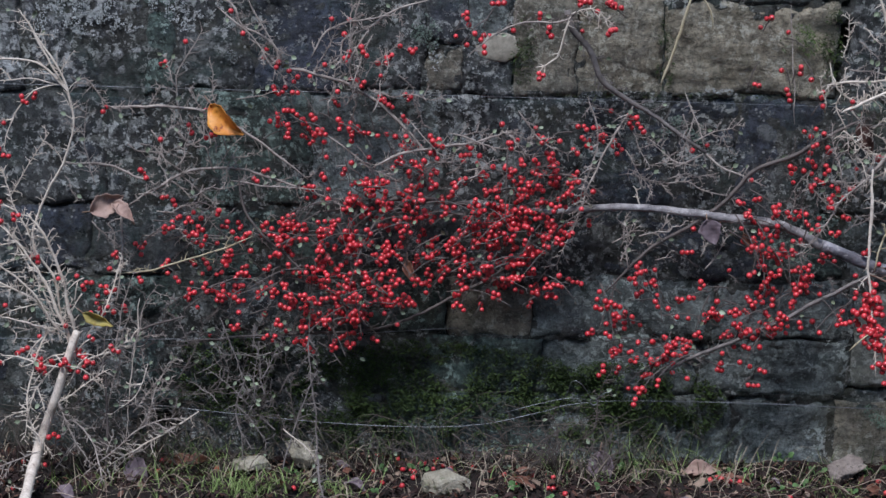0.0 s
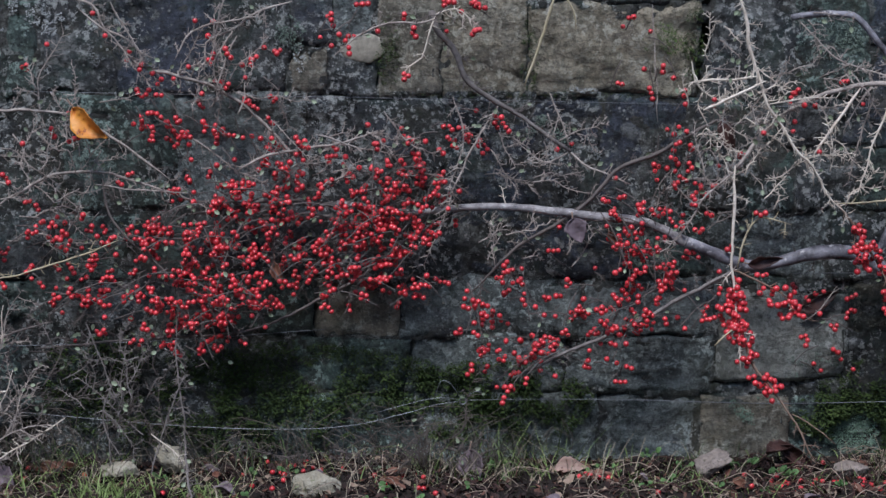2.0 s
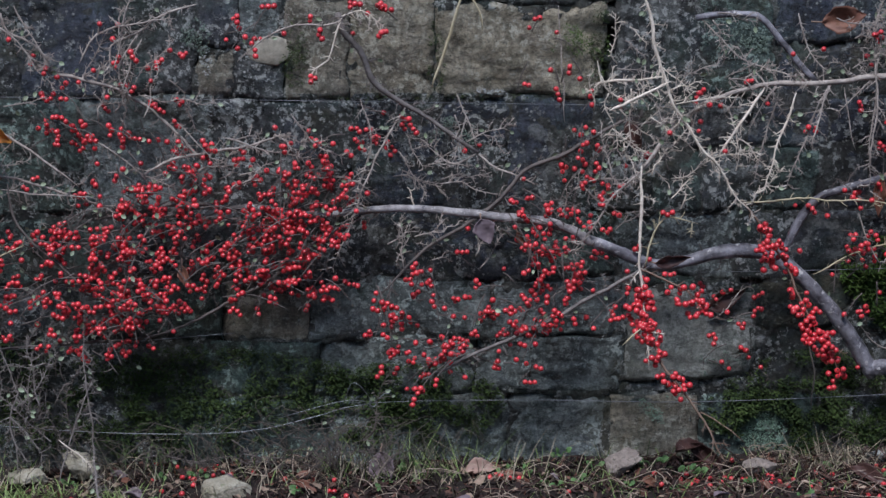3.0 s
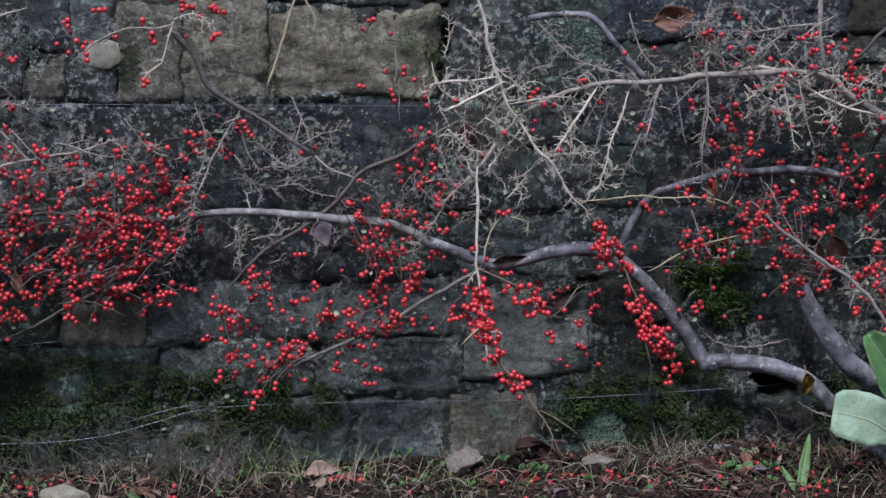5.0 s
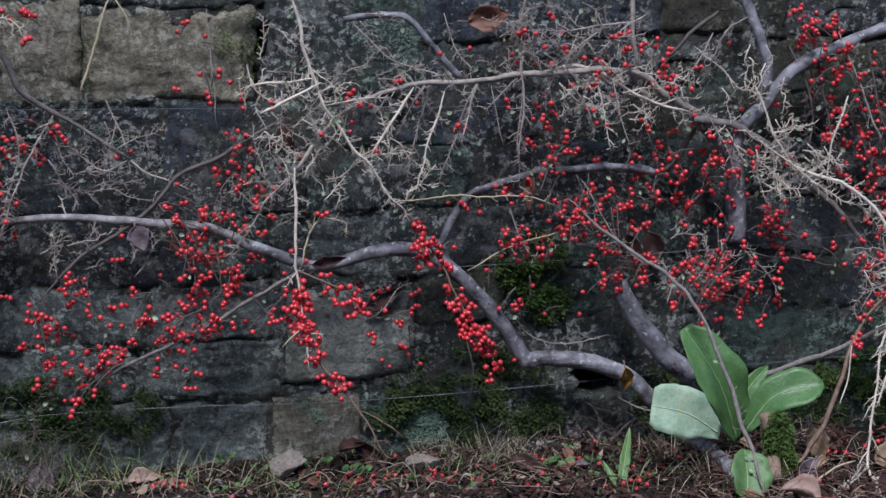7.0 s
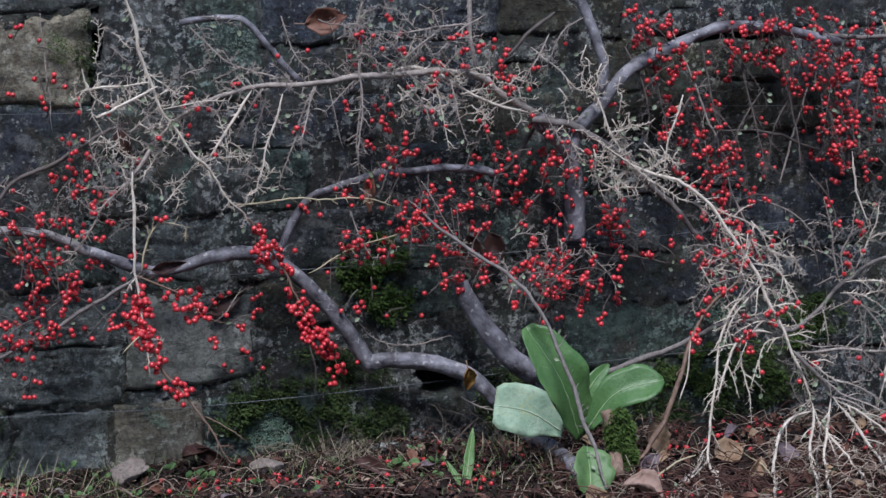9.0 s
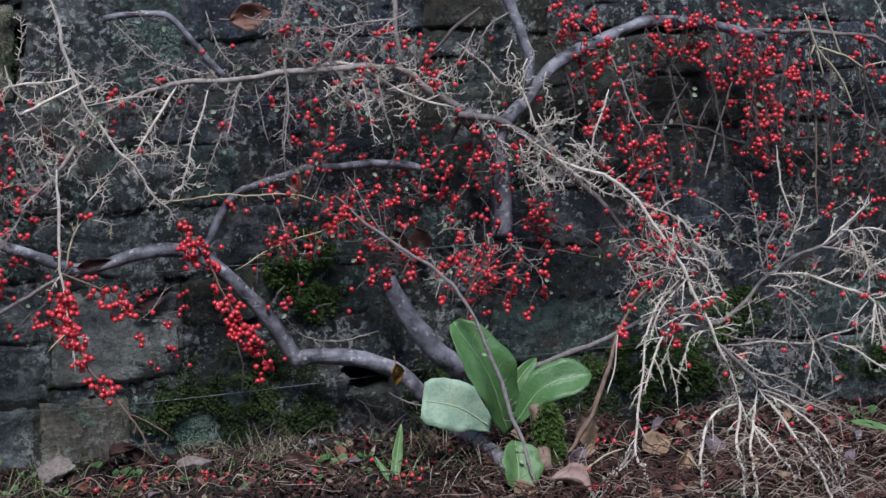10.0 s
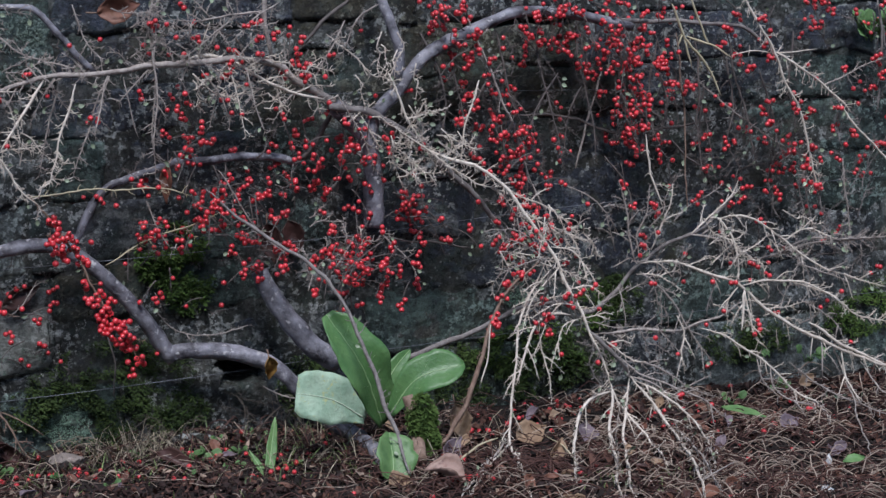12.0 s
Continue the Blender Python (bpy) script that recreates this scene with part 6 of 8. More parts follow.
# more of the neighbouring stem
branch(side_shrub, [(-0.484, 2.170, 0.320), (-0.456, 2.173, 0.282), (-0.433, 2.177, 0.238), (-0.413, 2.180, 0.200)], 0.0009, 0.0010, "pale", "comb", red=0.02)
branch(side_shrub, [(-0.490, 2.160, 0.272), (-0.449, 2.168, 0.240), (-0.421, 2.175, 0.201), (-0.401, 2.180, 0.168)], 0.0010, 0.0013, "pale", "bone", red=0.03)
branch(side_shrub, [(-0.473, 2.160, 0.203), (-0.445, 2.169, 0.195), (-0.413, 2.180, 0.181)], 0.0009, 0.0010, "pale", "bone", red=0.06)
branch(side_shrub, [(-0.388, 2.190, 0.173), (-0.369, 2.196, 0.197), (-0.357, 2.203, 0.228), (-0.349, 2.210, 0.265)], 0.0009, 0.0007, "pale", "bone", red=0.08)
branch(side_shrub, [(-0.449, 2.180, 0.533), (-0.432, 2.180, 0.509), (-0.409, 2.180, 0.467), (-0.391, 2.180, 0.437)], 0.0010, 0.0010, "pale", "sparse", red=0.02)
branch(side_shrub, [(-0.413, 2.160, 0.154), (-0.439, 2.160, 0.115), (-0.450, 2.160, 0.064)], 0.0010, 0.0006, "pale", "spray", red=0.01)
branch(side_shrub, [(-0.420, 2.170, 0.100), (-0.392, 2.175, 0.119), (-0.361, 2.180, 0.143)], 0.0009, 0.0007, "pale", "bone", red=0.02)
branch(side_shrub, [(-0.432, 2.150, 0.054), (-0.464, 2.150, 0.041), (-0.496, 2.150, 0.021)], 0.0009, 0.0007, "grey", "spray")
branch(side_shrub, [(-0.412, 2.180, 0.117), (-0.388, 2.188, 0.147), (-0.358, 2.195, 0.159), (-0.339, 2.200, 0.171)], 0.0009, 0.0007, "pale", "bone", red=0.08)
branch(side_shrub, [(-0.392, 2.165, 0.018), (-0.358, 2.183, 0.046), (-0.320, 2.187, 0.078), (-0.276, 2.190, 0.084)], 0.0009, 0.0007, "grey", "spray")
branch(side_shrub, [(-0.398, 2.170, 0.088), (-0.373, 2.165, 0.057), (-0.363, 2.146, 0.018)], 0.0009, 0.0007, "grey", "bone", red=0.01)
branch(shrub, [(-0.241, 2.220, 0.194), (-0.223, 2.220, 0.142), (-0.204, 2.220, 0.091)], 0.0009, 0.0006, "mid", "bone", red=0.02)
branch(shrub, [(-0.171, 2.201, 0.018), (-0.159, 2.214, 0.067), (-0.144, 2.218, 0.105), (-0.134, 2.220, 0.131)], 0.0009, 0.0006, "mid", "sparse")
branch(shrub, [(-0.171, 2.210, 0.068), (-0.146, 2.210, 0.048), (-0.130, 2.210, 0.022)], 0.0009, 0.0006, "pale", "sparse")
branch(shrub, [(-0.073, 2.240, 0.508), (-0.085, 2.240, 0.483), (-0.097, 2.240, 0.446)], 0.0009, 0.0006, "grey", "bone", red=0.1)
branch(shrub, [(-0.209, 2.240, 0.543), (-0.190, 2.240, 0.507), (-0.172, 2.240, 0.482)], 0.0009, 0.0008, "grey", "bone", red=0.05)
branch(shrub, [(0.163, 2.240, 0.442), (0.176, 2.240, 0.399), (0.165, 2.240, 0.355), (0.153, 2.240, 0.311)], 0.0009, 0.0006, "grey", "bone", red=0.02)
tangle(shrub, -0.279, 0.425, 0.038, 0.044, 9, 0.056, 70, 30, 0.060, "grey", 0.008, 0.03)
tangle(shrub, -0.098, 0.470, 0.037, 0.056, 9, 0.056, 80, 25, 0.050, "grey", 0.008, 0.06)
tangle(shrub, 0.056, 0.041, 0.115, 0.026, 9, 0.090, 10, 25, 0.050, "dark", 0.008)
tangle(shrub, 0.183, 0.066, 0.051, 0.032, 7, 0.070, 60, 40, 0.060, "dark", 0.008)

# the far end
branch(shrub, [(1.564, 2.170, 0.107), (1.622, 2.165, 0.070), (1.698, 2.160, 0.034)], 0.0021, 0.0015, "pale", "bone", red=0.02)
branch(shrub, [(1.505, 2.200, 0.187), (1.578, 2.196, 0.204), (1.636, 2.194, 0.205), (1.721, 2.190, 0.205)], 0.0016, 0.0010, "grey", "bone", red=0.05)
branch(shrub, [(1.635, 2.220, 0.379), (1.675, 2.220, 0.336), (1.739, 2.220, 0.280)], 0.0016, 0.0013, "pale", "sparse", red=0.05)
branch(shrub, [(1.648, 2.230, 0.307), (1.655, 2.230, 0.254), (1.665, 2.230, 0.193)], 0.0011, 0.0008, "grey", "bone", red=0.03)
branch(shrub, [(1.588, 2.230, 0.303), (1.596, 2.230, 0.258), (1.605, 2.230, 0.213)], 0.0011, 0.0008, "grey", "bone", red=0.03)
branch(shrub, [(1.619, 2.230, 0.404), (1.653, 2.230, 0.417), (1.713, 2.230, 0.437)], 0.0011, 0.0008, "grey", "bone", red=0.05)
branch(shrub, [(1.704, 2.240, 0.510), (1.711, 2.240, 0.443), (1.705, 2.240, 0.362)], 0.0019, 0.0015, "mid", "sparse", red=0.15)
branch(shrub, [(1.544, 2.180, 0.160), (1.604, 2.180, 0.140), (1.648, 2.180, 0.106), (1.710, 2.180, 0.093)], 0.0013, 0.0007, "pale", "bone", red=0.04)
branch(shrub, [(1.536, 2.170, 0.059), (1.582, 2.167, 0.025), (1.586, 2.071, 0.018), (1.607, 2.017, 0.018)], 0.0013, 0.0007, "grey", "bone", red=0.02)
branch(shrub, [(1.599, 2.170, 0.079), (1.622, 2.170, 0.036), (1.592, 2.092, 0.018)], 0.0013, 0.0008, "pale", "bare")
branch(shrub, [(1.650, 2.180, 0.046), (1.654, 2.134, 0.018), (1.664, 2.098, 0.018)], 0.0011, 0.0008, "grey", "sparse")
tangle(shrub, 1.670, 0.318, 0.060, 0.106, 12, 0.083, 85, 25, 0.050, "mid", 0.008, 0.08)
tangle(shrub, 1.640, 0.161, 0.067, 0.060, 9, 0.067, -10, 40, 0.090, "grey", 0.008, 0.03)
tangle(shrub, 1.700, 0.451, 0.045, 0.061, 7, 0.068, -60, 30, 0.050, "mid", 0.008, 0.12)
laden(shrub, 1.618, 0.491, 0.030, 0.030, -60, 7, 0.060, 4)
laden(shrub, 1.707, 0.429, 0.015, 0.023, -60, 4, 0.060, 4)
laden(shrub, 1.606, 0.340, 0.022, 0.037, -70, 2, 0.080, 4)

# dark twigs high beyond the stems
branch(shrub, [(1.187, 2.250, 0.388), (1.172, 2.250, 0.334), (1.180, 2.250, 0.292)], 0.0015, 0.0008, "dark", "bone", red=0.12)
branch(shrub, [(1.286, 2.250, 0.433), (1.263, 2.250, 0.385), (1.256, 2.250, 0.329)], 0.0015, 0.0008, "dark", "bone", red=0.12)
branch(shrub, [(1.484, 2.250, 0.446), (1.494, 2.250, 0.388), (1.487, 2.250, 0.331)], 0.0016, 0.0009, "dark", "bone", red=0.12)
branch(shrub, [(1.453, 2.250, 0.412), (1.446, 2.250, 0.340), (1.464, 2.250, 0.281)], 0.0016, 0.0009, "dark", "bone", red=0.12)
branch(shrub, [(1.379, 2.250, 0.450), (1.397, 2.250, 0.393), (1.390, 2.250, 0.336)], 0.0016, 0.0009, "dark", "bone", red=0.12)
laden(shrub, 0.366, 0.480, 0.031, 0.050, -70, 5, 0.050, 3)
laden(shrub, 0.294, 0.232, 0.038, 0.031, 0, 4, 0.050, 3)
branch(shrub, [(-0.243, 2.240, 0.535), (-0.214, 2.243, 0.511), (-0.191, 2.247, 0.480), (-0.167, 2.250, 0.455)], 0.0011, 0.0006, "grey", "bone", red=0.12)
branch(shrub, [(-0.079, 2.240, 0.511), (-0.099, 2.245, 0.474), (-0.088, 2.250, 0.436)], 0.0011, 0.0006, "grey", "bone", red=0.12)
branch(shrub, [(-0.141, 2.240, 0.480), (-0.122, 2.243, 0.511), (-0.080, 2.246, 0.523), (-0.037, 2.250, 0.529)], 0.0011, 0.0006, "grey", "bone", red=0.12)
branch(shrub, [(0.011, 2.240, 0.400), (0.061, 2.245, 0.385), (0.110, 2.250, 0.373)], 0.0011, 0.0006, "grey", "bone", red=0.12)
branch(shrub, [(-0.131, 2.240, 0.400), (-0.082, 2.246, 0.362), (-0.040, 2.250, 0.342)], 0.0011, 0.0006, "grey", "bone", red=0.12)
branch(shrub, [(0.086, 2.240, 0.425), (0.110, 2.245, 0.393), (0.148, 2.250, 0.373)], 0.0011, 0.0006, "grey", "bone", red=0.12)
branch(shrub, [(-0.230, 2.240, 0.344), (-0.188, 2.244, 0.337), (-0.127, 2.250, 0.330)], 0.0011, 0.0006, "grey", "bone", red=0.12)
laden(shrub, 0.763, 0.380, 0.019, 0.064, -80, 7, 0.060, 4)
laden(shrub, 0.802, 0.300, 0.039, 0.039, -60, 6, 0.060, 4)
laden(shrub, 0.931, 0.335, 0.040, 0.059, -70, 10, 0.060, 4)
laden(shrub, 1.079, 0.504, 0.033, 0.033, -60, 7, 0.060, 4)
laden(shrub, 0.910, 0.473, 0.013, 0.026, 80, 4, 0.050, 4)
laden(shrub, 0.700, 0.329, 0.032, 0.019, -40, 4, 0.060, 4)
branch(shrub, [(0.739, 2.220, 0.529), (0.733, 2.220, 0.479), (0.729, 2.220, 0.409), (0.728, 2.220, 0.338)], 0.0011, 0.0006, "grey", "bone", red=0.08)
branch(shrub, [(0.642, 2.220, 0.537), (0.655, 2.220, 0.499), (0.674, 2.220, 0.473)], 0.0011, 0.0006, "grey", "bone", red=0.08)
branch(shrub, [(0.819, 2.220, 0.509), (0.792, 2.220, 0.490), (0.760, 2.220, 0.472)], 0.0011, 0.0006, "grey", "bone", red=0.08)
branch(shrub, [(0.878, 2.220, 0.534), (0.845, 2.220, 0.509), (0.819, 2.220, 0.484)], 0.0011, 0.0006, "grey", "bone", red=0.08)
branch(shrub, [(0.960, 2.220, 0.507), (0.940, 2.220, 0.475), (0.921, 2.220, 0.443)], 0.0011, 0.0006, "grey", "bone", red=0.08)
branch(shrub, [(1.000, 2.220, 0.526), (0.974, 2.220, 0.507), (0.954, 2.220, 0.468)], 0.0011, 0.0006, "grey", "bone", red=0.08)
branch(shrub, [(0.786, 2.220, 0.459), (0.807, 2.220, 0.426), (0.821, 2.220, 0.394)], 0.0011, 0.0006, "grey", "bone", red=0.08)
branch(shrub, [(0.840, 2.220, 0.458), (0.847, 2.220, 0.419), (0.861, 2.220, 0.380)], 0.0011, 0.0006, "grey", "bone", red=0.08)
branch(shrub, [(0.623, 2.220, 0.449), (0.610, 2.220, 0.405), (0.600, 2.220, 0.348)], 0.0011, 0.0006, "grey", "bone", red=0.08)
branch(shrub, [(0.675, 2.220, 0.448), (0.655, 2.220, 0.404), (0.636, 2.220, 0.341)], 0.0011, 0.0006, "grey", "bone", red=0.08)
branch(shrub, [(0.949, 2.220, 0.423), (0.978, 2.220, 0.376), (0.993, 2.220, 0.330)], 0.0011, 0.0006, "grey", "bone", red=0.08)
branch(shrub, [(1.040, 2.220, 0.388), (1.062, 2.220, 0.354), (1.084, 2.220, 0.320)], 0.0011, 0.0006, "grey", "bone", red=0.08)

# dark hanging twigs high on the wall
branch(shrub, [(1.097, 2.250, 0.487), (1.107, 2.247, 0.433), (1.120, 2.243, 0.379), (1.130, 2.240, 0.324)], 0.0015, 0.0008, "dark", "bone", red=0.03)
branch(shrub, [(1.160, 2.250, 0.499), (1.173, 2.247, 0.437), (1.191, 2.243, 0.375), (1.201, 2.240, 0.320)], 0.0015, 0.0008, "dark", "bone", red=0.03)
branch(shrub, [(1.216, 2.250, 0.484), (1.223, 2.247, 0.429), (1.241, 2.243, 0.366), (1.251, 2.240, 0.310)], 0.0015, 0.0008, "dark", "bone", red=0.03)
branch(shrub, [(1.269, 2.250, 0.496), (1.276, 2.246, 0.433), (1.291, 2.243, 0.370), (1.294, 2.240, 0.321)], 0.0015, 0.0008, "dark", "bone", red=0.03)
branch(shrub, [(1.336, 2.250, 0.480), (1.330, 2.245, 0.417), (1.340, 2.240, 0.354)], 0.0015, 0.0008, "dark", "bone", red=0.03)
branch(shrub, [(1.383, 2.250, 0.471), (1.371, 2.245, 0.409), (1.376, 2.240, 0.345)], 0.0016, 0.0009, "dark", "bone", red=0.03)
branch(shrub, [(1.435, 2.250, 0.476), (1.444, 2.247, 0.412), (1.438, 2.243, 0.349), (1.450, 2.240, 0.291)], 0.0016, 0.0009, "dark", "bone", red=0.03)
branch(shrub, [(1.483, 2.250, 0.475), (1.499, 2.246, 0.410), (1.516, 2.243, 0.352), (1.524, 2.240, 0.301)], 0.0016, 0.0009, "dark", "bone", red=0.03)
branch(shrub, [(1.534, 2.250, 0.423), (1.550, 2.245, 0.365), (1.565, 2.240, 0.306)], 0.0016, 0.0009, "dark", "bone", red=0.03)
branch(shrub, [(1.583, 2.250, 0.471), (1.573, 2.245, 0.407), (1.585, 2.240, 0.342)], 0.0016, 0.0009, "dark", "bone", red=0.03)
branch(shrub, [(1.082, 2.250, 0.448), (1.095, 2.245, 0.407), (1.086, 2.240, 0.360)], 0.0015, 0.0008, "dark", "bone", red=0.03)
branch(shrub, [(1.247, 2.250, 0.434), (1.215, 2.245, 0.395), (1.197, 2.240, 0.348)], 0.0015, 0.0008, "dark", "bone", red=0.03)
branch(shrub, [(1.316, 2.250, 0.452), (1.346, 2.245, 0.403), (1.392, 2.240, 0.366)], 0.0015, 0.0008, "dark", "bone", red=0.03)
branch(shrub, [(1.406, 2.250, 0.342), (1.436, 2.245, 0.313), (1.483, 2.240, 0.289)], 0.0016, 0.0009, "dark", "bone", red=0.03)
branch(shrub, [(1.171, 2.250, 0.451), (1.139, 2.245, 0.412), (1.115, 2.240, 0.372)], 0.0015, 0.0008, "dark", "bone", red=0.03)
branch(shrub, [(1.311, 2.250, 0.326), (1.340, 2.245, 0.290), (1.350, 2.240, 0.240)], 0.0015, 0.0008, "dark", "bone", red=0.03)
branch(shrub, [(1.061, 2.250, 0.489), (1.081, 2.245, 0.455), (1.093, 2.240, 0.414)], 0.0015, 0.0008, "dark", "bone", red=0.03)
laden(shrub, 1.162, 0.262, 0.041, 0.034, -50, 6, 0.090, 4)
branch(side_shrub, [(-0.373, 2.200, 0.342), (-0.385, 2.205, 0.391), (-0.382, 2.210, 0.433)], 0.0009, 0.0004, "grey", "comb", red=0.03)
branch(side_shrub, [(-0.444, 2.200, 0.259), (-0.463, 2.205, 0.296), (-0.475, 2.210, 0.339)], 0.0009, 0.0004, "grey", "comb", red=0.03)
branch(side_shrub, [(-0.359, 2.200, 0.145), (-0.349, 2.205, 0.195), (-0.336, 2.210, 0.246)], 0.0009, 0.0004, "grey", "comb", red=0.03)
branch(side_shrub, [(-0.340, 2.200, 0.145), (-0.327, 2.206, 0.196), (-0.308, 2.210, 0.233)], 0.0009, 0.0004, "grey", "comb", red=0.03)
branch(side_shrub, [(-0.373, 2.200, 0.067), (-0.361, 2.205, 0.111), (-0.357, 2.210, 0.156)], 0.0009, 0.0005, "grey", "comb", red=0.03)
branch(side_shrub, [(-0.322, 2.200, 0.068), (-0.316, 2.205, 0.106), (-0.297, 2.210, 0.144)], 0.0009, 0.0004, "grey", "comb", red=0.03)
branch(side_shrub, [(-0.391, 2.200, 0.106), (-0.372, 2.205, 0.144), (-0.366, 2.210, 0.188)], 0.0009, 0.0004, "grey", "comb", red=0.03)

# more shoots of the large berry cluster
laden(shrub, 0.106, 0.341, 0.035, 0.035, 50, 8, 0.055, 6)
laden(shrub, 0.116, 0.297, 0.031, 0.031, 40, 7, 0.055, 6)
laden(shrub, 0.117, 0.229, 0.025, 0.018, 0, 5, 0.055, 5)
laden(shrub, 0.027, 0.340, 0.057, 0.031, 15, 7, 0.055, 6)
laden(shrub, -0.023, 0.333, 0.038, 0.031, 10, 5, 0.055, 6)
laden(shrub, -0.111, 0.338, 0.057, 0.025, -20, 6, 0.055, 5)
laden(shrub, -0.054, 0.294, 0.069, 0.025, 10, 8, 0.055, 6)
laden(shrub, -0.149, 0.290, 0.057, 0.025, 10, 6, 0.055, 5)
laden(shrub, 0.053, 0.283, 0.050, 0.031, 20, 7, 0.055, 6)
laden(shrub, 0.054, 0.245, 0.038, 0.022, 20, 6, 0.055, 6)
laden(shrub, -0.256, 0.304, 0.031, 0.022, 10, 4, 0.055, 4)
laden(shrub, -0.085, 0.411, 0.057, 0.028, -30, 4, 0.055, 4)
laden(shrub, 0.176, 0.414, 0.031, 0.022, -20, 3, 0.055, 3)
laden(shrub, -0.124, 0.164, 0.050, 0.025, -60, 5, 0.055, 5)
laden(shrub, -0.238, 0.247, 0.050, 0.038, 10, 6, 0.055, 5)
laden(shrub, 1.238, 0.498, 0.050, 0.025, -60, 6, 0.06, 5)
laden(shrub, 1.312, 0.441, 0.038, 0.057, -75, 7, 0.06, 5)
laden(shrub, 1.348, 0.383, 0.025, 0.038, -80, 6, 0.06, 5)
laden(shrub, 1.172, 0.384, 0.031, 0.044, -65, 5, 0.06, 4)
laden(shrub, 1.165, 0.330, 0.038, 0.031, -60, 4, 0.06, 4)
laden(shrub, 1.098, 0.502, 0.038, 0.025, -40, 4, 0.06, 4)
laden(shrub, 1.218, 0.355, 0.038, 0.031, -60, 3, 0.06, 4)
laden(shrub, 1.378, 0.480, 0.038, 0.031, -50, 4, 0.06, 4)

# berries: those that hang nearest are parts of their own, the rest are joined
berries.sort(key=lambda b: b[0].y)
berry_mesh = BERRY_SHAPE.mesh("berry", [BERRY, CALYX])
for p, r, q in berries[:300]:
    ob = new("berry", berry_mesh)
    ob.parent = shrub
    ob.matrix_parent_inverse = shrub.matrix_world.inverted()
    ob.matrix_basis = Matrix.LocRotScale(p, q, (r, r, r))
joined, unit = Shape(), [Vector(v) for v in BERRY_SHAPE.v]
for p, r, q in berries[300:]:
    turn = q.to_matrix() * r
    k = len(joined.v)
    joined.v += [tuple(turn @ v + p) for v in unit]
    joined.f += [tuple(i + k for i in face) for face in BERRY_SHAPE.f]
    joined.m += BERRY_SHAPE.m
part("berries", joined, [BERRY, CALYX], shrub, "glossy red berries", "stuff")

# ---- wires ----
wire([(-1.0, 2.262, 0.165), (-0.5, 2.262, 0.155), (-0.2, 2.265, 0.16), (0.02, 2.285, 0.17)], "thin galvanised wire strung along the wall", 0.0004)
wire([(-0.35, 2.25, 0.085), (-0.12, 2.25, 0.065), (0.03, 2.25, 0.064), (0.12, 2.252, 0.082), (0.177, 2.255, 0.094), (0.35, 2.255, 0.095), (0.55, 2.256, 0.09), (0.8, 2.258, 0.096), (1.0, 2.262, 0.104), (1.35, 2.265, 0.112), (1.9, 2.27, 0.115)], "slack galvanised wire along the foot of the wall")
wire([(-0.5, 2.275, 0.445), (0.2, 2.275, 0.434), (0.9, 2.275, 0.42), (1.6, 2.275, 0.4), (2.2, 2.275, 0.4)], "thin taut wire high on the wall", 0.00025)
wire([(0.55, 2.262, 0.24), (0.75, 2.258, 0.243), (1.0, 2.26, 0.25), (1.3, 2.262, 0.265), (1.9, 2.27, 0.275)], "thin wire behind the branches", 0.0004)
wire([(0.177, 2.254, 0.094), (0.163, 2.25, 0.115), (0.152, 2.251, 0.118), (0.146, 2.252, 0.1)], "loose twisted end of the slack wire", 0.0004)
wire([(0.177, 2.254, 0.094), (0.15, 2.25, 0.099), (0.11, 2.251, 0.09), (0.07, 2.253, 0.078)], "second strand of the slack wire", 0.00035)
wire([(0.177, 2.254, 0.094), (0.19, 2.25, 0.106), (0.2, 2.251, 0.103)], "loose twisted end of the slack wire", 0.00035)
knot = Shape()
tube(knot, [Vector((0.177 + 0.004 * math.cos(a), 2.254, 0.094 + 0.004 * math.sin(a))) for a in np.linspace(0, 11, 24)], 0.0008, 0.0008, 5)
tagged(part("wire_knot", knot, WIRE), "twisted joint in the slack wire", "wire")


# ---- moss ----
bare = [(0.64, 0.042, 0.03), (1.213, 0.149, 0.02), (0.51, 0.07, 0.05)]  # lichened places that stay free of moss


def moss(x, z, rx, rz, count, material, size=0.006, y=None, label="dark green moss growing on the damp wall stones"):
    s = Shape()
    for _ in range(count):
        a, q = rng.uniform(0, math.tau), rng.random() ** 0.6
        u, w = x + q * rx * math.cos(a), z + q * rz * math.sin(a)
        if noise.noise((u * 30, w * 30, 3.0)) + 0.5 * noise.noise((u * 75, w * 75, 8.0)) < rng.uniform(-0.38, 0.2):
            continue
        if any(math.hypot(u - bx, (w - bz) * 1.2) < br for bx, bz, br in bare):
            continue
        p = Vector((u, (y or stands(u, w)) - 0.001 - 0.012 * max(0.0, noise.noise((u * 45, w * 45, 9.0))) + rng.uniform(-0.004, 0.006), w))
        d = Vector((rng.uniform(-0.9, 0.9), -rng.uniform(0.2, 1.0), rng.uniform(-0.4, 1.0))).normalized()
        e = d.orthogonal().normalized() * size * rng.uniform(0.12, 0.22)
        tip = p + d * size * rng.uniform(0.6, 1.5) - Vector((0, 0, size * 0.25))
        mid = (p + tip) * 0.5 + Vector((0, 0, size * 0.15))
        s.add([tuple(p), tuple(mid - e), tuple(tip), tuple(mid + e)], [(0, 1, 2, 3)])
    return tagged(part("moss", s, material, smooth=False), label, "moss", kind="stuff")


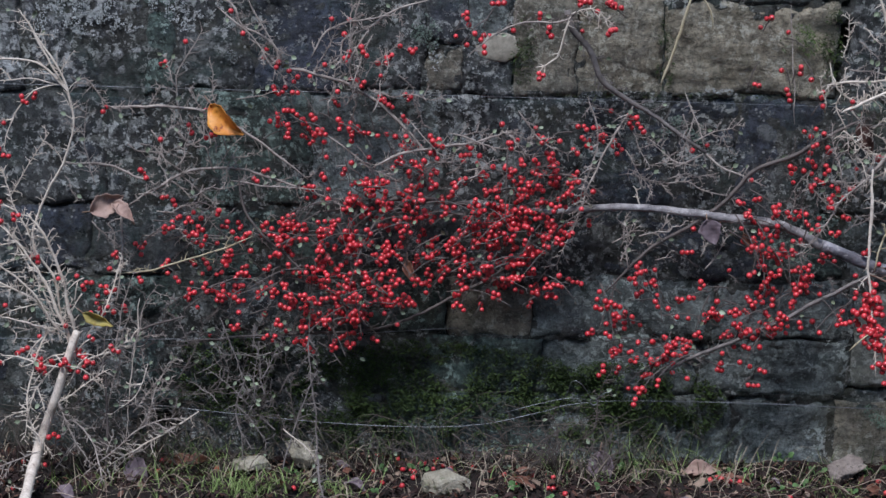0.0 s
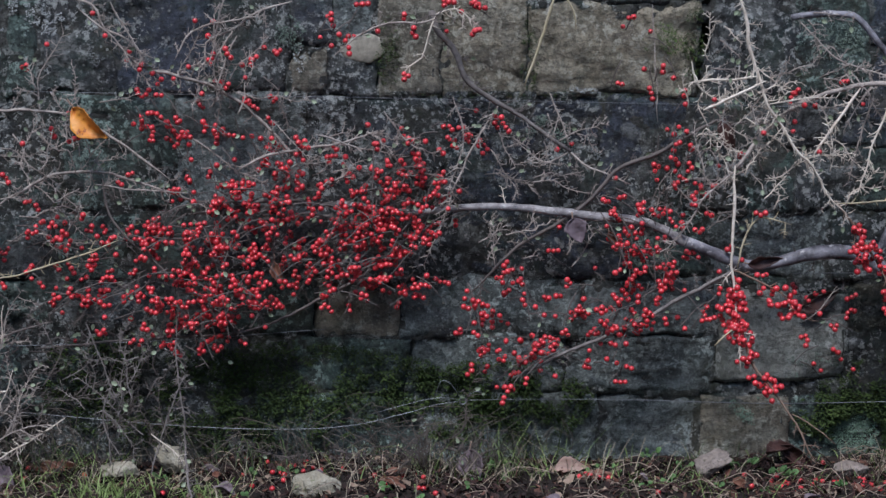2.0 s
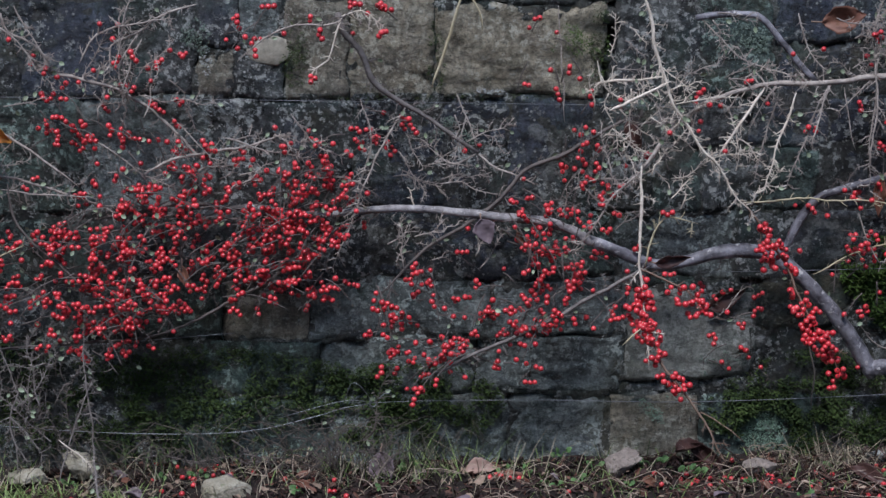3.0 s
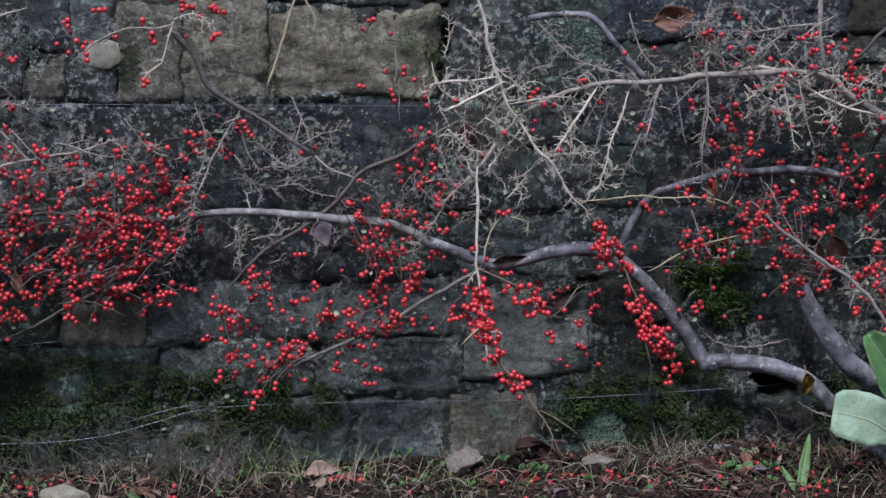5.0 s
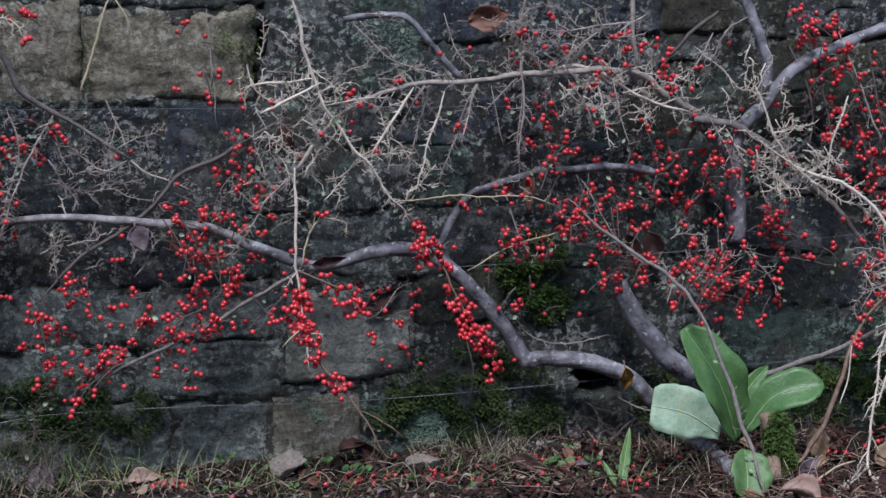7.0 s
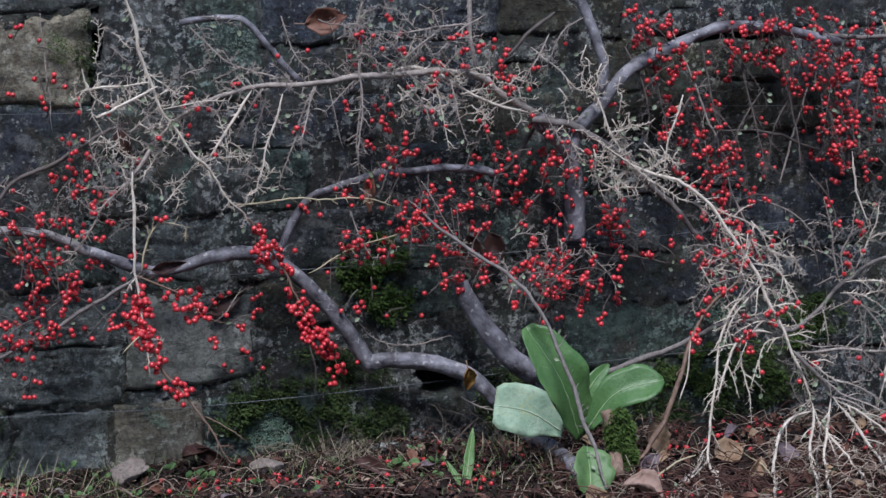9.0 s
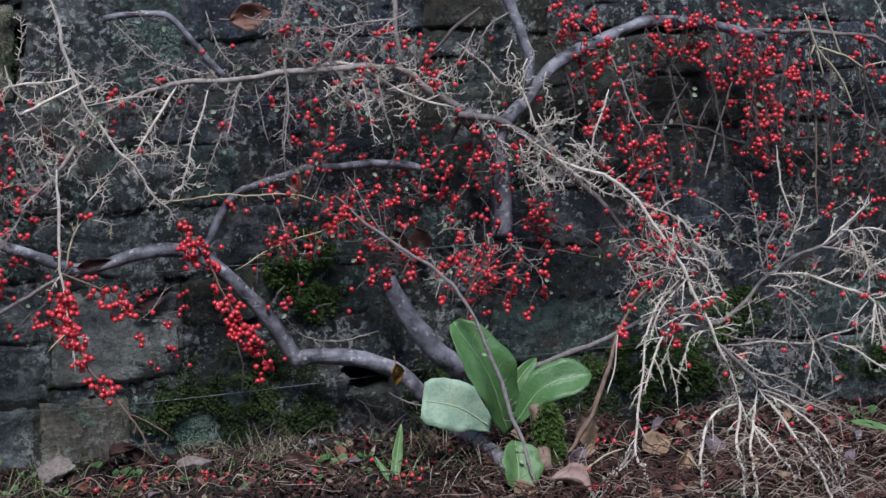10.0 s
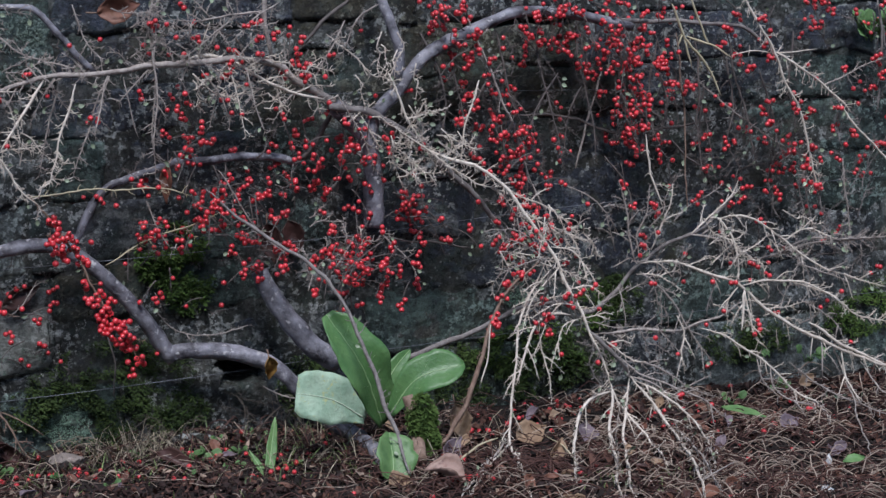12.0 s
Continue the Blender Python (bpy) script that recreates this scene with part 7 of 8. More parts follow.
moss(-0.02, 0.11, 0.18, 0.04, 11000, MOSS, 0.0045)
moss(0.21, 0.08, 0.12, 0.05, 10000, MOSS, 0.005)
moss(0.092, 0.485, 0.014, 0.04, 350, MOSS, 0.004)
moss(0.25, 0.48, 0.01, 0.04, 220, MOSS, 0.004)
moss(0.435, 0.5, 0.012, 0.045, 700, MOSS, 0.004)
moss(0.27, 0.437, 0.15, 0.004, 300, MOSS, 0.003)
moss(-0.24, 0.11, 0.07, 0.05, 2200, MOSS)
moss(-0.1, 0.06, 0.18, 0.035, 7000, MOSS, 0.0045)
moss(0.785, 0.2, 0.03, 0.04, 1800, MOSS_BRIGHT, 0.006, label="bright green moss cushion on the wall")
moss(0.765, 0.235, 0.045, 0.04, 4500, MOSS_BRIGHT, 0.0055, label="bright green moss cushion on the wall")
moss(0.72, 0.045, 0.09, 0.035, 6500, MOSS, 0.0045)
moss(0.69, 0.095, 0.1, 0.045, 7500, MOSS, 0.0045)
moss(0.62, 0.065, 0.06, 0.03, 2200, MOSS)
moss(0.93, 0.06, 0.04, 0.04, 1500, MOSS)
moss(1.2, 0.055, 0.15, 0.045, 12000, MOSS, 0.005)
moss(1.23, 0.075, 0.1, 0.035, 4500, MOSS_BRIGHT, 0.005)
moss(1.33, 0.125, 0.035, 0.03, 2200, MOSS_BRIGHT, 0.005)
moss(1.36, 0.13, 0.035, 0.035, 2200, MOSS)
moss(1.55, 0.06, 0.07, 0.03, 2200, MOSS)
moss(1.78, 0.1, 0.05, 0.03, 1800, MOSS_BRIGHT, 0.006, label="bright green moss cushion on the wall")
moss(1.004, 0.04, 0.019, 0.046, 9000, MOSS_BRIGHT, 0.006, 2.11, "bright moss on the mossy stump")
moss(1.01, 0.02, 0.015, 0.03, 2600, MOSS_BRIGHT, 0.006, 2.112, "bright moss on the mossy stump")
moss(1.72, 0.075, 0.05, 0.03, 2600, MOSS_BRIGHT, 0.005)
moss(0.4, 0.5, 0.025, 0.02, 400, MOSS_BRIGHT, 0.004)


def lichen(x, z, rx, rz, material, cover=0.5, grain=60, label="pale lichen crust on the wall stones", size=1.0):
    """Thin crusts that follow the stones, ragged and broken up."""
    s = Shape()
    for _ in range(int(rx * rz * 1800000 / size**2)):
        u, w = rng.uniform(-1, 1), rng.uniform(-1, 1)
        away = math.hypot(u, w)
        u, w = x + u * rx, z + w * rz
        if 0.55 * noise.noise((u * grain, w * grain, 3.0)) + 0.3 * noise.noise((u * grain * 3, w * grain * 3, 6.0)) + 0.5 * cover < 0.62 * away**2 + 0.12:
            continue
        r, a, out = size * rng.uniform(0.0003, 0.0011), rng.uniform(0, 1), stands(u, w) - 0.0006 - 0.0006 * rng.random()
        rim = [(u + r * q * math.cos(a + k * 1.047), w + r * q * math.sin(a + k * 1.047)) for k, q in enumerate(rng.uniform(0.6, 1.2) for _ in range(6))]
        s.add([(u, out - 0.0004, w)] + [(p, out + 0.0006, q) for p, q in rim], [(0, 1 + k, 1 + (k + 1) % 6) for k in range(6)])
    return tagged(part("lichen", s, material, smooth=False), label, "lichen", kind="stuff")


lichen(-0.41, 0.535, 0.085, 0.065, LICHEN_WHITE, 0.57, 70, "speckled white lichen on the wall stones", 0.9)
lichen(-0.33, 0.55, 0.03, 0.04, LICHEN_WHITE, 0.52, 70, "speckled white lichen on the wall stones", 0.9)
lichen(-0.29, 0.53, 0.035, 0.055, LICHEN_WHITE, 0.42, 70, "speckled white lichen on the wall stones", 0.9)
lichen(-0.232, 0.475, 0.014, 0.012, LICHEN_GREY, 0.6)
lichen(-0.235, 0.545, 0.03, 0.016, LICHEN_GREY, 0.55)
lichen(-0.009, 0.478, 0.011, 0.02, LICHEN_WHITE, 0.6, 120)
boss = Shape()
boss.add([(0.064 + 0.026 * math.sin(a) * math.cos(b) * (1 + 0.2 * noise.noise((2 * math.sin(a) * math.cos(b), 2 * math.sin(a) * math.sin(b), 3.0))), stands(0.064, 0.49) + 0.0005 - 0.003 * math.cos(a), 0.49 + 0.017 * math.sin(a) * math.sin(b) * (1 + 0.2 * noise.noise((2 * math.cos(b), 2 * math.sin(b), 7.0)))) for a in np.linspace(0.05, 1.7, 9) for b in np.linspace(0, math.tau, 20, endpoint=False)],
         [(i * 20 + k, i * 20 + (k + 1) % 20, i * 20 + 20 + (k + 1) % 20, i * 20 + 20 + k) for i in range(8) for k in range(20)] + [tuple(range(20))[::-1]])
part("stone", boss, LICHEN_TAN, wall, "small smooth pale stone set in the joint")
lichen(-0.02, 0.5, 0.03, 0.03, LICHEN_GREEN, 0.5)
lichen(0.0, 0.42, 0.05, 0.02, LICHEN_GREY, 0.4)
lichen(0.16, 0.435, 0.06, 0.01, LICHEN_GREY, 0.5, 90)
lichen(0.31, 0.444, 0.03, 0.006, LICHEN_WHITE, 0.6, 90)
lichen(0.64, 0.044, 0.038, 0.03, LICHEN_PALE, 1.1, 38, "pale green lichen at the foot of the wall", 0.75)
lichen(0.508, 0.07, 0.022, 0.03, LICHEN_PALE, 0.45, 60, size=0.8)
lichen(0.58, 0.13, 0.06, 0.025, LICHEN_GREEN, 0.35)
lichen(1.211, 0.151, 0.022, 0.023, LICHEN_PALE, 1.1, 50, "pale green lichen on the wall", 0.75)
lichen(1.302, 0.255, 0.03, 0.016, LICHEN_GREY, 0.35, 70)
lichen(1.42, 0.17, 0.05, 0.03, LICHEN_GREY, 0.3, 80)
lichen(1.6, 0.2, 0.08, 0.05, LICHEN_GREY, 0.3, 80)
lichen(-0.25, 0.24, 0.03, 0.025, LICHEN_GREEN, 0.35, 60, "pale green lichen on the wall")
lichen(-0.26, 0.12, 0.02, 0.03, LICHEN_GREEN, 0.3, 60, "pale green lichen on the wall")
lichen(0.27, 0.4, 0.05, 0.03, LICHEN_GREEN, 0.35)
lichen(0.33, 0.37, 0.02, 0.015, LICHEN_GREY, 0.35)
lichen(0.13, 0.2, 0.03, 0.02, LICHEN_TAN, 0.5)
lichen(0.6, 0.5, 0.045, 0.03, LICHEN_GREEN, 0.5)
lichen(0.02, 0.39, 0.04, 0.025, LICHEN_GREY, 0.35, 80)
lichen(-0.12, 0.36, 0.03, 0.025, LICHEN_GREY, 0.4, 80)

# ---- dock plant at the foot of the shrub ----
dock = thing("dock_plant", 0.99, 2.16, 0.0, "broad-leaved green dock plant growing by the stems", "plant")
leaf_part("leaf", dock, (0.982, 2.175, 0.036), (0.951, 2.158, 0.113), (0.915, 2.178, 0.174), 0.062, (0.25, -1, 0.2), DOCK, 0.045, 0.55, peak=1.25, torn=0.35, fold=0.45)
leaf_part("leaf", dock, (0.982, 2.15, 0.055), (1.012, 2.138, 0.097), (1.066, 2.125, 0.112), 0.048, (-0.25, -1, 0.8), DOCK, 0.03, 0.5, peak=1.75, fold=0.3)
leaf_part("leaf", dock, (0.943, 2.13, 0.059), (0.9, 2.12, 0.088), (0.857, 2.12, 0.1), 0.06, (-0.1, -1, 0.35), DOCK_PALE, 0.035, 0.55, "pale wrinkled underside of a torn leaf", peak=1.5, torn=0.9, fold=0.12)
leaf_part("leaf", dock, (0.94, 2.035, 0.006), (0.946, 2.05, 0.032), (0.949, 2.068, 0.057), 0.048, (0.1, -1, 0.5), WEED, 0.08, 0.55, peak=1.0, torn=0.3, fold=0.55)
leaf_part("leaf", dock, (1.0, 2.225, 0.06), (1.02, 2.228, 0.09), (1.042, 2.235, 0.108), 0.022, (0, -1, 0.4), DOCK, 0.05, 0.55)
seedling = thing("dock_seedling", 0.824, 2.125, 0.0, "single narrow upright dock leaf in the litter", "plant")
leaf_part("leaf", seedling, (0.824, 2.125, 0.002), (0.836, 2.148, 0.032), (0.845, 2.16, 0.064), 0.013, (0.1, -1, 0.3), WEED, 0.05, 0.7)
leaf_part("leaf", seedling, (0.824, 2.125, 0.002), (0.816, 2.13, 0.016), (0.807, 2.14, 0.034), 0.008, (0.1, -1, 0.3), WEED, 0.04, 0.9)


def weed(x, y, z, count, size, label, name="weed"):
    """A low plant with several round-lobed leaves on stalks."""
    top = thing(name, x, y, z, label, "plant", "small weeds")
    for i in range(count):
        a = rng.uniform(0, math.tau)
        d = Vector((math.cos(a), -0.45 + 0.5 * math.sin(a), rng.uniform(0.3, 1.0))) * size
        b = Vector((x, y, z))
        stalk = Shape()
        tube(stalk, curve([b, b + d * 0.5 + Vector((0, 0, size * 0.3)), b + d], 0.006), 0.0007, 0.0005, 4)
        part("stalk", stalk, WEED, top)
        leaf_part("leaf", top, b + d * 0.9, b + d * 1.25 + Vector((0, 0, size * 0.1)), b + d * 1.6, size * 0.75, (0.2 * d.x, -1, 0.8), WEED, 0.06, 0.45, ribs=False)
    return top


weed(0.765, 2.2, 0.005, 6, 0.017, "small lobed green weed in the litter")
weed(0.5, 2.27, 0.01, 5, 0.012, "small green weed at the foot of the wall")
weed(0.535, 2.24, 0.005, 4, 0.01, "small green weed in the litter")
weed(0.395, 2.28, 0.02, 4, 0.009, "small green weed at the foot of the wall")
weed(1.47, 2.2, 0.0, 3, 0.014, "small green seedling by the wall")
weed(1.62, 2.26, 0.03, 4, 0.016, "trailing ivy sprig by the wall", "ivy_sprig")
weed(1.565, 2.26, 0.04, 3, 0.014, "trailing ivy sprig by the wall", "ivy_sprig")
weed(1.56, 2.24, 0.0, 3, 0.012, "trailing ivy sprig by the wall", "ivy_sprig")
weed(0.9, 2.17, 0.0, 3, 0.011, "small green weed in the litter")
weed(1.727, 2.288, 0.452, 15, 0.027, "leafy green sprig growing out of the wall", "leafy_sprig")
for wx, wy, ws in ((0.43, 2.26, 0.008), (0.46, 2.21, 0.007), (0.52, 2.2, 0.008), (0.55, 2.25, 0.009), (0.34, 2.26, 0.008), (0.22, 2.27, 0.01), (0.15, 2.26, 0.009), (0.6, 2.19, 0.007), (0.68, 2.2, 0.007), (0.81, 2.2, 0.008), (0.95, 2.1, 0.008), (-0.02, 2.24, 0.008), (-0.16, 2.22, 0.008), (0.38, 2.19, 0.007)):
    weed(wx, wy, ground_height(wx, wy), rng.choice((3, 4, 5)), ws, "tiny round-leaved green weed in the litter")
for _ in range(26):
    wx, wy = rng.uniform(-0.1, 0.92), rng.uniform(2.13, 2.27)
    weed(wx, wy, ground_height(wx, wy), rng.choice((2, 3, 4)), rng.uniform(0.006, 0.01), "tiny round-leaved green weed in the litter")
weed(0.58, 2.22, 0.0, 3, 0.008, "small green weed in the litter")
strip = thing("fallen_green_leaf", 1.44, 2.11, 0.01, "long green leaf lying on the litter", "leaf")
leaf_part("blade", strip, (1.415, 2.13, 0.022), (1.433, 2.11, 0.02), (1.452, 2.085, 0.016), 0.016, (0.1, -0.5, 1), WEED, 0.05, 0.7, ribs=False)
strip = thing("fallen_green_leaf", 1.46, 1.9, 0.005, "small green leaf lying on the litter", "leaf")
leaf_part("blade", strip, (1.44, 1.9, 0.01), (1.455, 1.895, 0.014), (1.47, 1.9, 0.012), 0.014, (0.1, -0.5, 1), WEED, 0.05, 0.7, ribs=False)

# ---- dead leaves, caught in the twigs and lying on the ground ----
dead_leaf(-0.23, 2.222, 0.415, 0.05, 0.034, -40, 10, 25, "orange", "curled orange dead leaf caught in the twigs", 0.55)
dead_leaf(-0.362, 2.205, 0.322, 0.04, 0.028, 25, 20, 20, "pink", "pinkish curled dead leaf caught in the twigs", 0.5)
dead_leaf(-0.345, 2.205, 0.31, 0.034, 0.02, -35, 30, -20, "pink", "pinkish dead leaf caught in the twigs", 0.5)
dead_leaf(-0.37, 2.178, 0.197, 0.036, 0.016, -25, 20, 30, "yellow", "yellow dead leaf caught on a twig", 0.4)
dead_leaf(0.302, 2.238, 0.293, 0.03, 0.025, -70, 10, 10, "purple", "greyish purple leaf hanging from a twig", 0.25)
dead_leaf(0.345, 2.25, 0.28, 0.024, 0.012, -60, 10, 30, "rust", "rusty narrow leaf hanging from a twig", 0.4)
dead_leaf(-0.028, 2.24, 0.243, 0.032, 0.013, -70, 10, 20, "rust", "rusty narrow leaf hanging among berries", 0.45)
dead_leaf(0.468, 2.24, 0.398, 0.042, 0.02, -75, 10, 20, "brown", "dark brown leaf hanging from a twig", 0.4)
dead_leaf(0.694, 2.228, 0.53, 0.05, 0.032, 10, 15, 15, "rust", "large reddish brown dead leaf caught under the branches", 0.35)
dead_leaf(0.748, 2.238, 0.328, 0.044, 0.016, -100, 10, 30, "rust", "rusty curled leaf hanging from a branch", 0.5)
dead_leaf(0.51, 2.222, 0.262, 0.042, 0.016, 5, 20, 30, "brown", "dark brown leaf lying along the limb", 0.4)
dead_leaf(0.585, 2.283, 0.205, 0.05, 0.026, 20, 5, 15, "brown", "dark wet leaf stuck to the wall", 0.3)
dead_leaf(0.912, 2.278, 0.25, 0.042, 0.026, -70, 5, 15, "brown", "large dark brown leaf caught behind the stems", 0.3)
dead_leaf(0.88, 2.27, 0.245, 0.05, 0.03, -80, 5, 15, "brown", "dark brown leaf caught behind the stems", 0.3)
dead_leaf(0.85, 2.196, 0.113, 0.03, 0.024, -84, 5, 0, "ochre", "ochre dead leaf rolled round a stub of the limb", 0.85)
dead_leaf(0.565, 2.268, 0.022, 0.05, 0.026, -40, 50, 25, "brown", "dark wet leaf curled at the foot of the wall", 0.8)
dead_leaf(0.545, 2.272, 0.03, 0.04, 0.024, 30, 40, -20, "brown", "dark wet leaf curled at the foot of the wall", 0.7)
dead_leaf(0.735, 2.185, 0.016, 0.05, 0.022, -40, 60, 25, "brown", "dark curled leaf on the litter", 0.6)
dead_leaf(0.187, 2.23, 0.022, 0.042, 0.03, -85, 25, 15, "purple", "grey-brown leaf standing in the litter", 0.3)
dead_leaf(0.3, 2.242, 0.016, 0.04, 0.022, 5, 55, 10, "pink", "pinkish brown leaf on the litter", 0.5)
dead_leaf(0.335, 2.21, 0.012, 0.045, 0.022, -12, 60, 10, "rust", "orange-brown leaf on the litter", 0.4)
dead_leaf(0.09, 2.2, 0.012, 0.04, 0.02, 40, 50, 10, "rust", "rusty leaf on the litter", 0.5)
dead_leaf(-0.33, 2.2, 0.015, 0.045, 0.03, -60, 40, 15, "purple", "grey-brown leaf in the grass", 0.4)
dead_leaf(-0.28, 2.24, 0.018, 0.05, 0.02, 20, 60, 10, "rust", "rusty leaf in the litter", 0.4)
dead_leaf(0.982, 1.985, 0.02, 0.05, 0.042, -35, 50, -10, "pink", "large pinkish dead leaf curled on the litter", 0.85)
dead_leaf(0.968, 1.972, 0.018, 0.045, 0.03, 60, 30, 20, "brown", "dark brown dead leaf curled on the litter", 0.6)
dead_leaf(0.945, 2.02, 0.012, 0.04, 0.028, 15, 65, 10, "tan", "tan dead leaf on the litter", 0.5)
dead_leaf(1.075, 2.16, 0.03, 0.05, 0.028, -80, 20, 10, "tan", "tan dead leaf leaning on a twig", 0.35)
dead_leaf(1.04, 2.1, 0.02, 0.04, 0.024, 40, 35, 10, "purple", "greyish dead leaf on the litter", 0.4)
dead_leaf(1.155, 2.13, 0.018, 0.05, 0.036, 20, 55, 10, "tan", "brown dead leaf on the litter", 0.4)
dead_leaf(1.15, 2.06, 0.014, 0.038, 0.022, 50, 45, 20, "tan", "folded tan leaf on the litter", 0.7)
dead_leaf(1.128, 1.97, 0.012, 0.03, 0.018, 10, 60, 10, "tan", "tan leaf on the litter", 0.5)
dead_leaf(1.21, 2.1, 0.018, 0.035, 0.026, 70, 55, 10, "purple", "greyish purple leaf on the litter", 0.4)
dead_leaf(1.47, 2.06, 0.014, 0.035, 0.025, 20, 60, 10, "purple", "greyish purple leaf on the litter", 0.4)
dead_leaf(1.62, 2.26, 0.005, 0.04, 0.018, 25, 40, 10, "tan", "tan leaf at the foot of the wall", 0.4)

for _ in range(34):
    lx, ly = rng.uniform(0.96, 1.6), rng.uniform(1.85, 2.25)
    colour, words = rng.choice((("rust", "rusty"), ("brown", "dark brown"), ("rust", "rusty"), ("purple", "greyish purple"), ("tan", "tan")))
    size = rng.uniform(0.016, 0.034)
    dead_leaf(lx, ly, ground_height(lx, ly) + 0.008, size, size * rng.uniform(0.45, 0.75), rng.uniform(-180, 180), rng.uniform(35, 75), rng.uniform(-30, 30), colour, words + " dead leaf curled on the litter", rng.uniform(0.3, 0.8))
for _ in range(22):
    lx, ly = rng.uniform(-0.4, 0.92), rng.uniform(2.12, 2.26)
    colour, words = rng.choice((("rust", "rusty"), ("brown", "dark brown"), ("purple", "greyish purple")))
    size = rng.uniform(0.014, 0.03)
    dead_leaf(lx, ly, ground_height(lx, ly) + 0.006, size, size * rng.uniform(0.45, 0.7), rng.uniform(-180, 180), rng.uniform(35, 75), rng.uniform(-30, 30), colour, words + " dead leaf curled on the litter", rng.uniform(0.3, 0.8))

# ---- loose stones ----
rock(0.459, 2.250, 0.023, 0.026, 0.019, 0.014, ROCK_GREY, "flat pinkish grey stone at the foot of the wall")
rock(0.619, 2.235, 0.017, 0.019, 0.014, 0.012, ROCK_GREY, "grey stone at the foot of the wall")
rock(-0.206, 2.215, 0.026, 0.023, 0.017, 0.012, ROCK, "pale stone half sunk in the grass")
rock(-0.152, 2.235, 0.032, 0.021, 0.016, 0.013, ROCK, "pale stone half sunk in the grass")
rock(0.017, 2.170, 0.023, 0.024, 0.018, 0.017, ROCK, "pale mossy stone in the litter")
rock(1.375, 1.835, 0.004, 0.009, 0.008, 0.006, WHITE, "small white pebble on the litter", "pebble")
rock(1.44, 1.93, 0.004, 0.004, 0.004, 0.007, WHITE, "small white pebble on the litter", "pebble")
rock(0.775, 2.265, 0.018, 0.03, 0.015, 0.014, STONE["d"], "dark grey stone at the foot of the wall")


# ---- grass and litter ----
def tufts(name, material, spots, label):
    """Grass blades in tufts: (x, y, spread, count, length)."""
    s = Shape()
    for x, y, spread, count, length in spots:
        for _ in range(count):
            u, w = rng.gauss(x, spread), min(2.29, rng.gauss(y, spread * 0.6))
            a = rng.uniform(0, math.tau)
            size = length * rng.uniform(0.4, 1.25)
            lean = Vector((math.cos(a), math.sin(a), 0)) * size * rng.uniform(0.3, 1.0)
            b = Vector((u, w, ground_height(u, w) - 0.003))
            top = b + lean + Vector((0, 0, size * rng.uniform(0.05, 0.95)))
            blade(s, curve([b, b + lean * 0.4 + Vector((0, 0, size * 0.42)), top], size / 5), rng.uniform(0.0008, 0.0019), Vector((-math.sin(a), math.cos(a), 0.1)))
    return tagged(part(name, s, material), label, "grass", kind="stuff")


tufts("grass", GRASS, [(-0.21, 2.145, 0.035, 240, 0.035), (-0.3, 2.2, 0.03, 60, 0.04), (-0.11, 2.17, 0.02, 80, 0.035), (-0.25, 2.25, 0.025, 36, 0.05), (0.16, 2.255, 0.035, 22, 0.1), (0.25, 2.262, 0.03, 18, 0.1), (0.22, 2.21, 0.05, 24, 0.06), (0.62, 2.2, 0.15, 160, 0.028), (0.4, 2.22, 0.08, 90, 0.035), (0.88, 2.13, 0.05, 40, 0.03), (1.2, 1.95, 0.05, 70, 0.02), (0.05, 2.24, 0.06, 25, 0.04), (-0.38, 2.16, 0.03, 40, 0.04), (0.7, 2.26, 0.03, 20, 0.03), (0.98, 2.07, 0.04, 16, 0.03)], "fresh green grass tufts at the foot of the wall")
tufts("dull_grass", DARK_GRASS, [(0.2, 2.262, 0.04, 30, 0.07), (0.27, 2.265, 0.03, 34, 0.075), (-0.08, 2.265, 0.05, 50, 0.08), (-0.3, 2.26, 0.05, 110, 0.07), (0.1, 2.25, 0.08, 45, 0.035), (0.42, 2.26, 0.05, 50, 0.03), (0.6, 2.25, 0.1, 120, 0.03), (0.9, 2.2, 0.1, 120, 0.04), (1.2, 2.0, 0.1, 90, 0.02)], "dull green grass against the foot of the wall")
tufts("dry_grass", STRAW, [(0.7, 2.26, 0.03, 90, 0.05), (0.24, 2.22, 0.08, 30, 0.05), (0.1, 2.21, 0.08, 36, 0.05), (0.17, 2.24, 0.06, 22, 0.06), (0.3, 2.2, 0.05, 14, 0.07), (-0.05, 2.2, 0.08, 20, 0.04), (0.4, 2.22, 0.1, 20, 0.05), (-0.25, 2.2, 0.14, 110, 0.05), (0.88, 2.17, 0.05, 30, 0.05), (0.93, 2.1, 0.05, 30, 0.05), (0.6, 2.24, 0.08, 14, 0.04)], "dry straw-coloured grass in the litter")

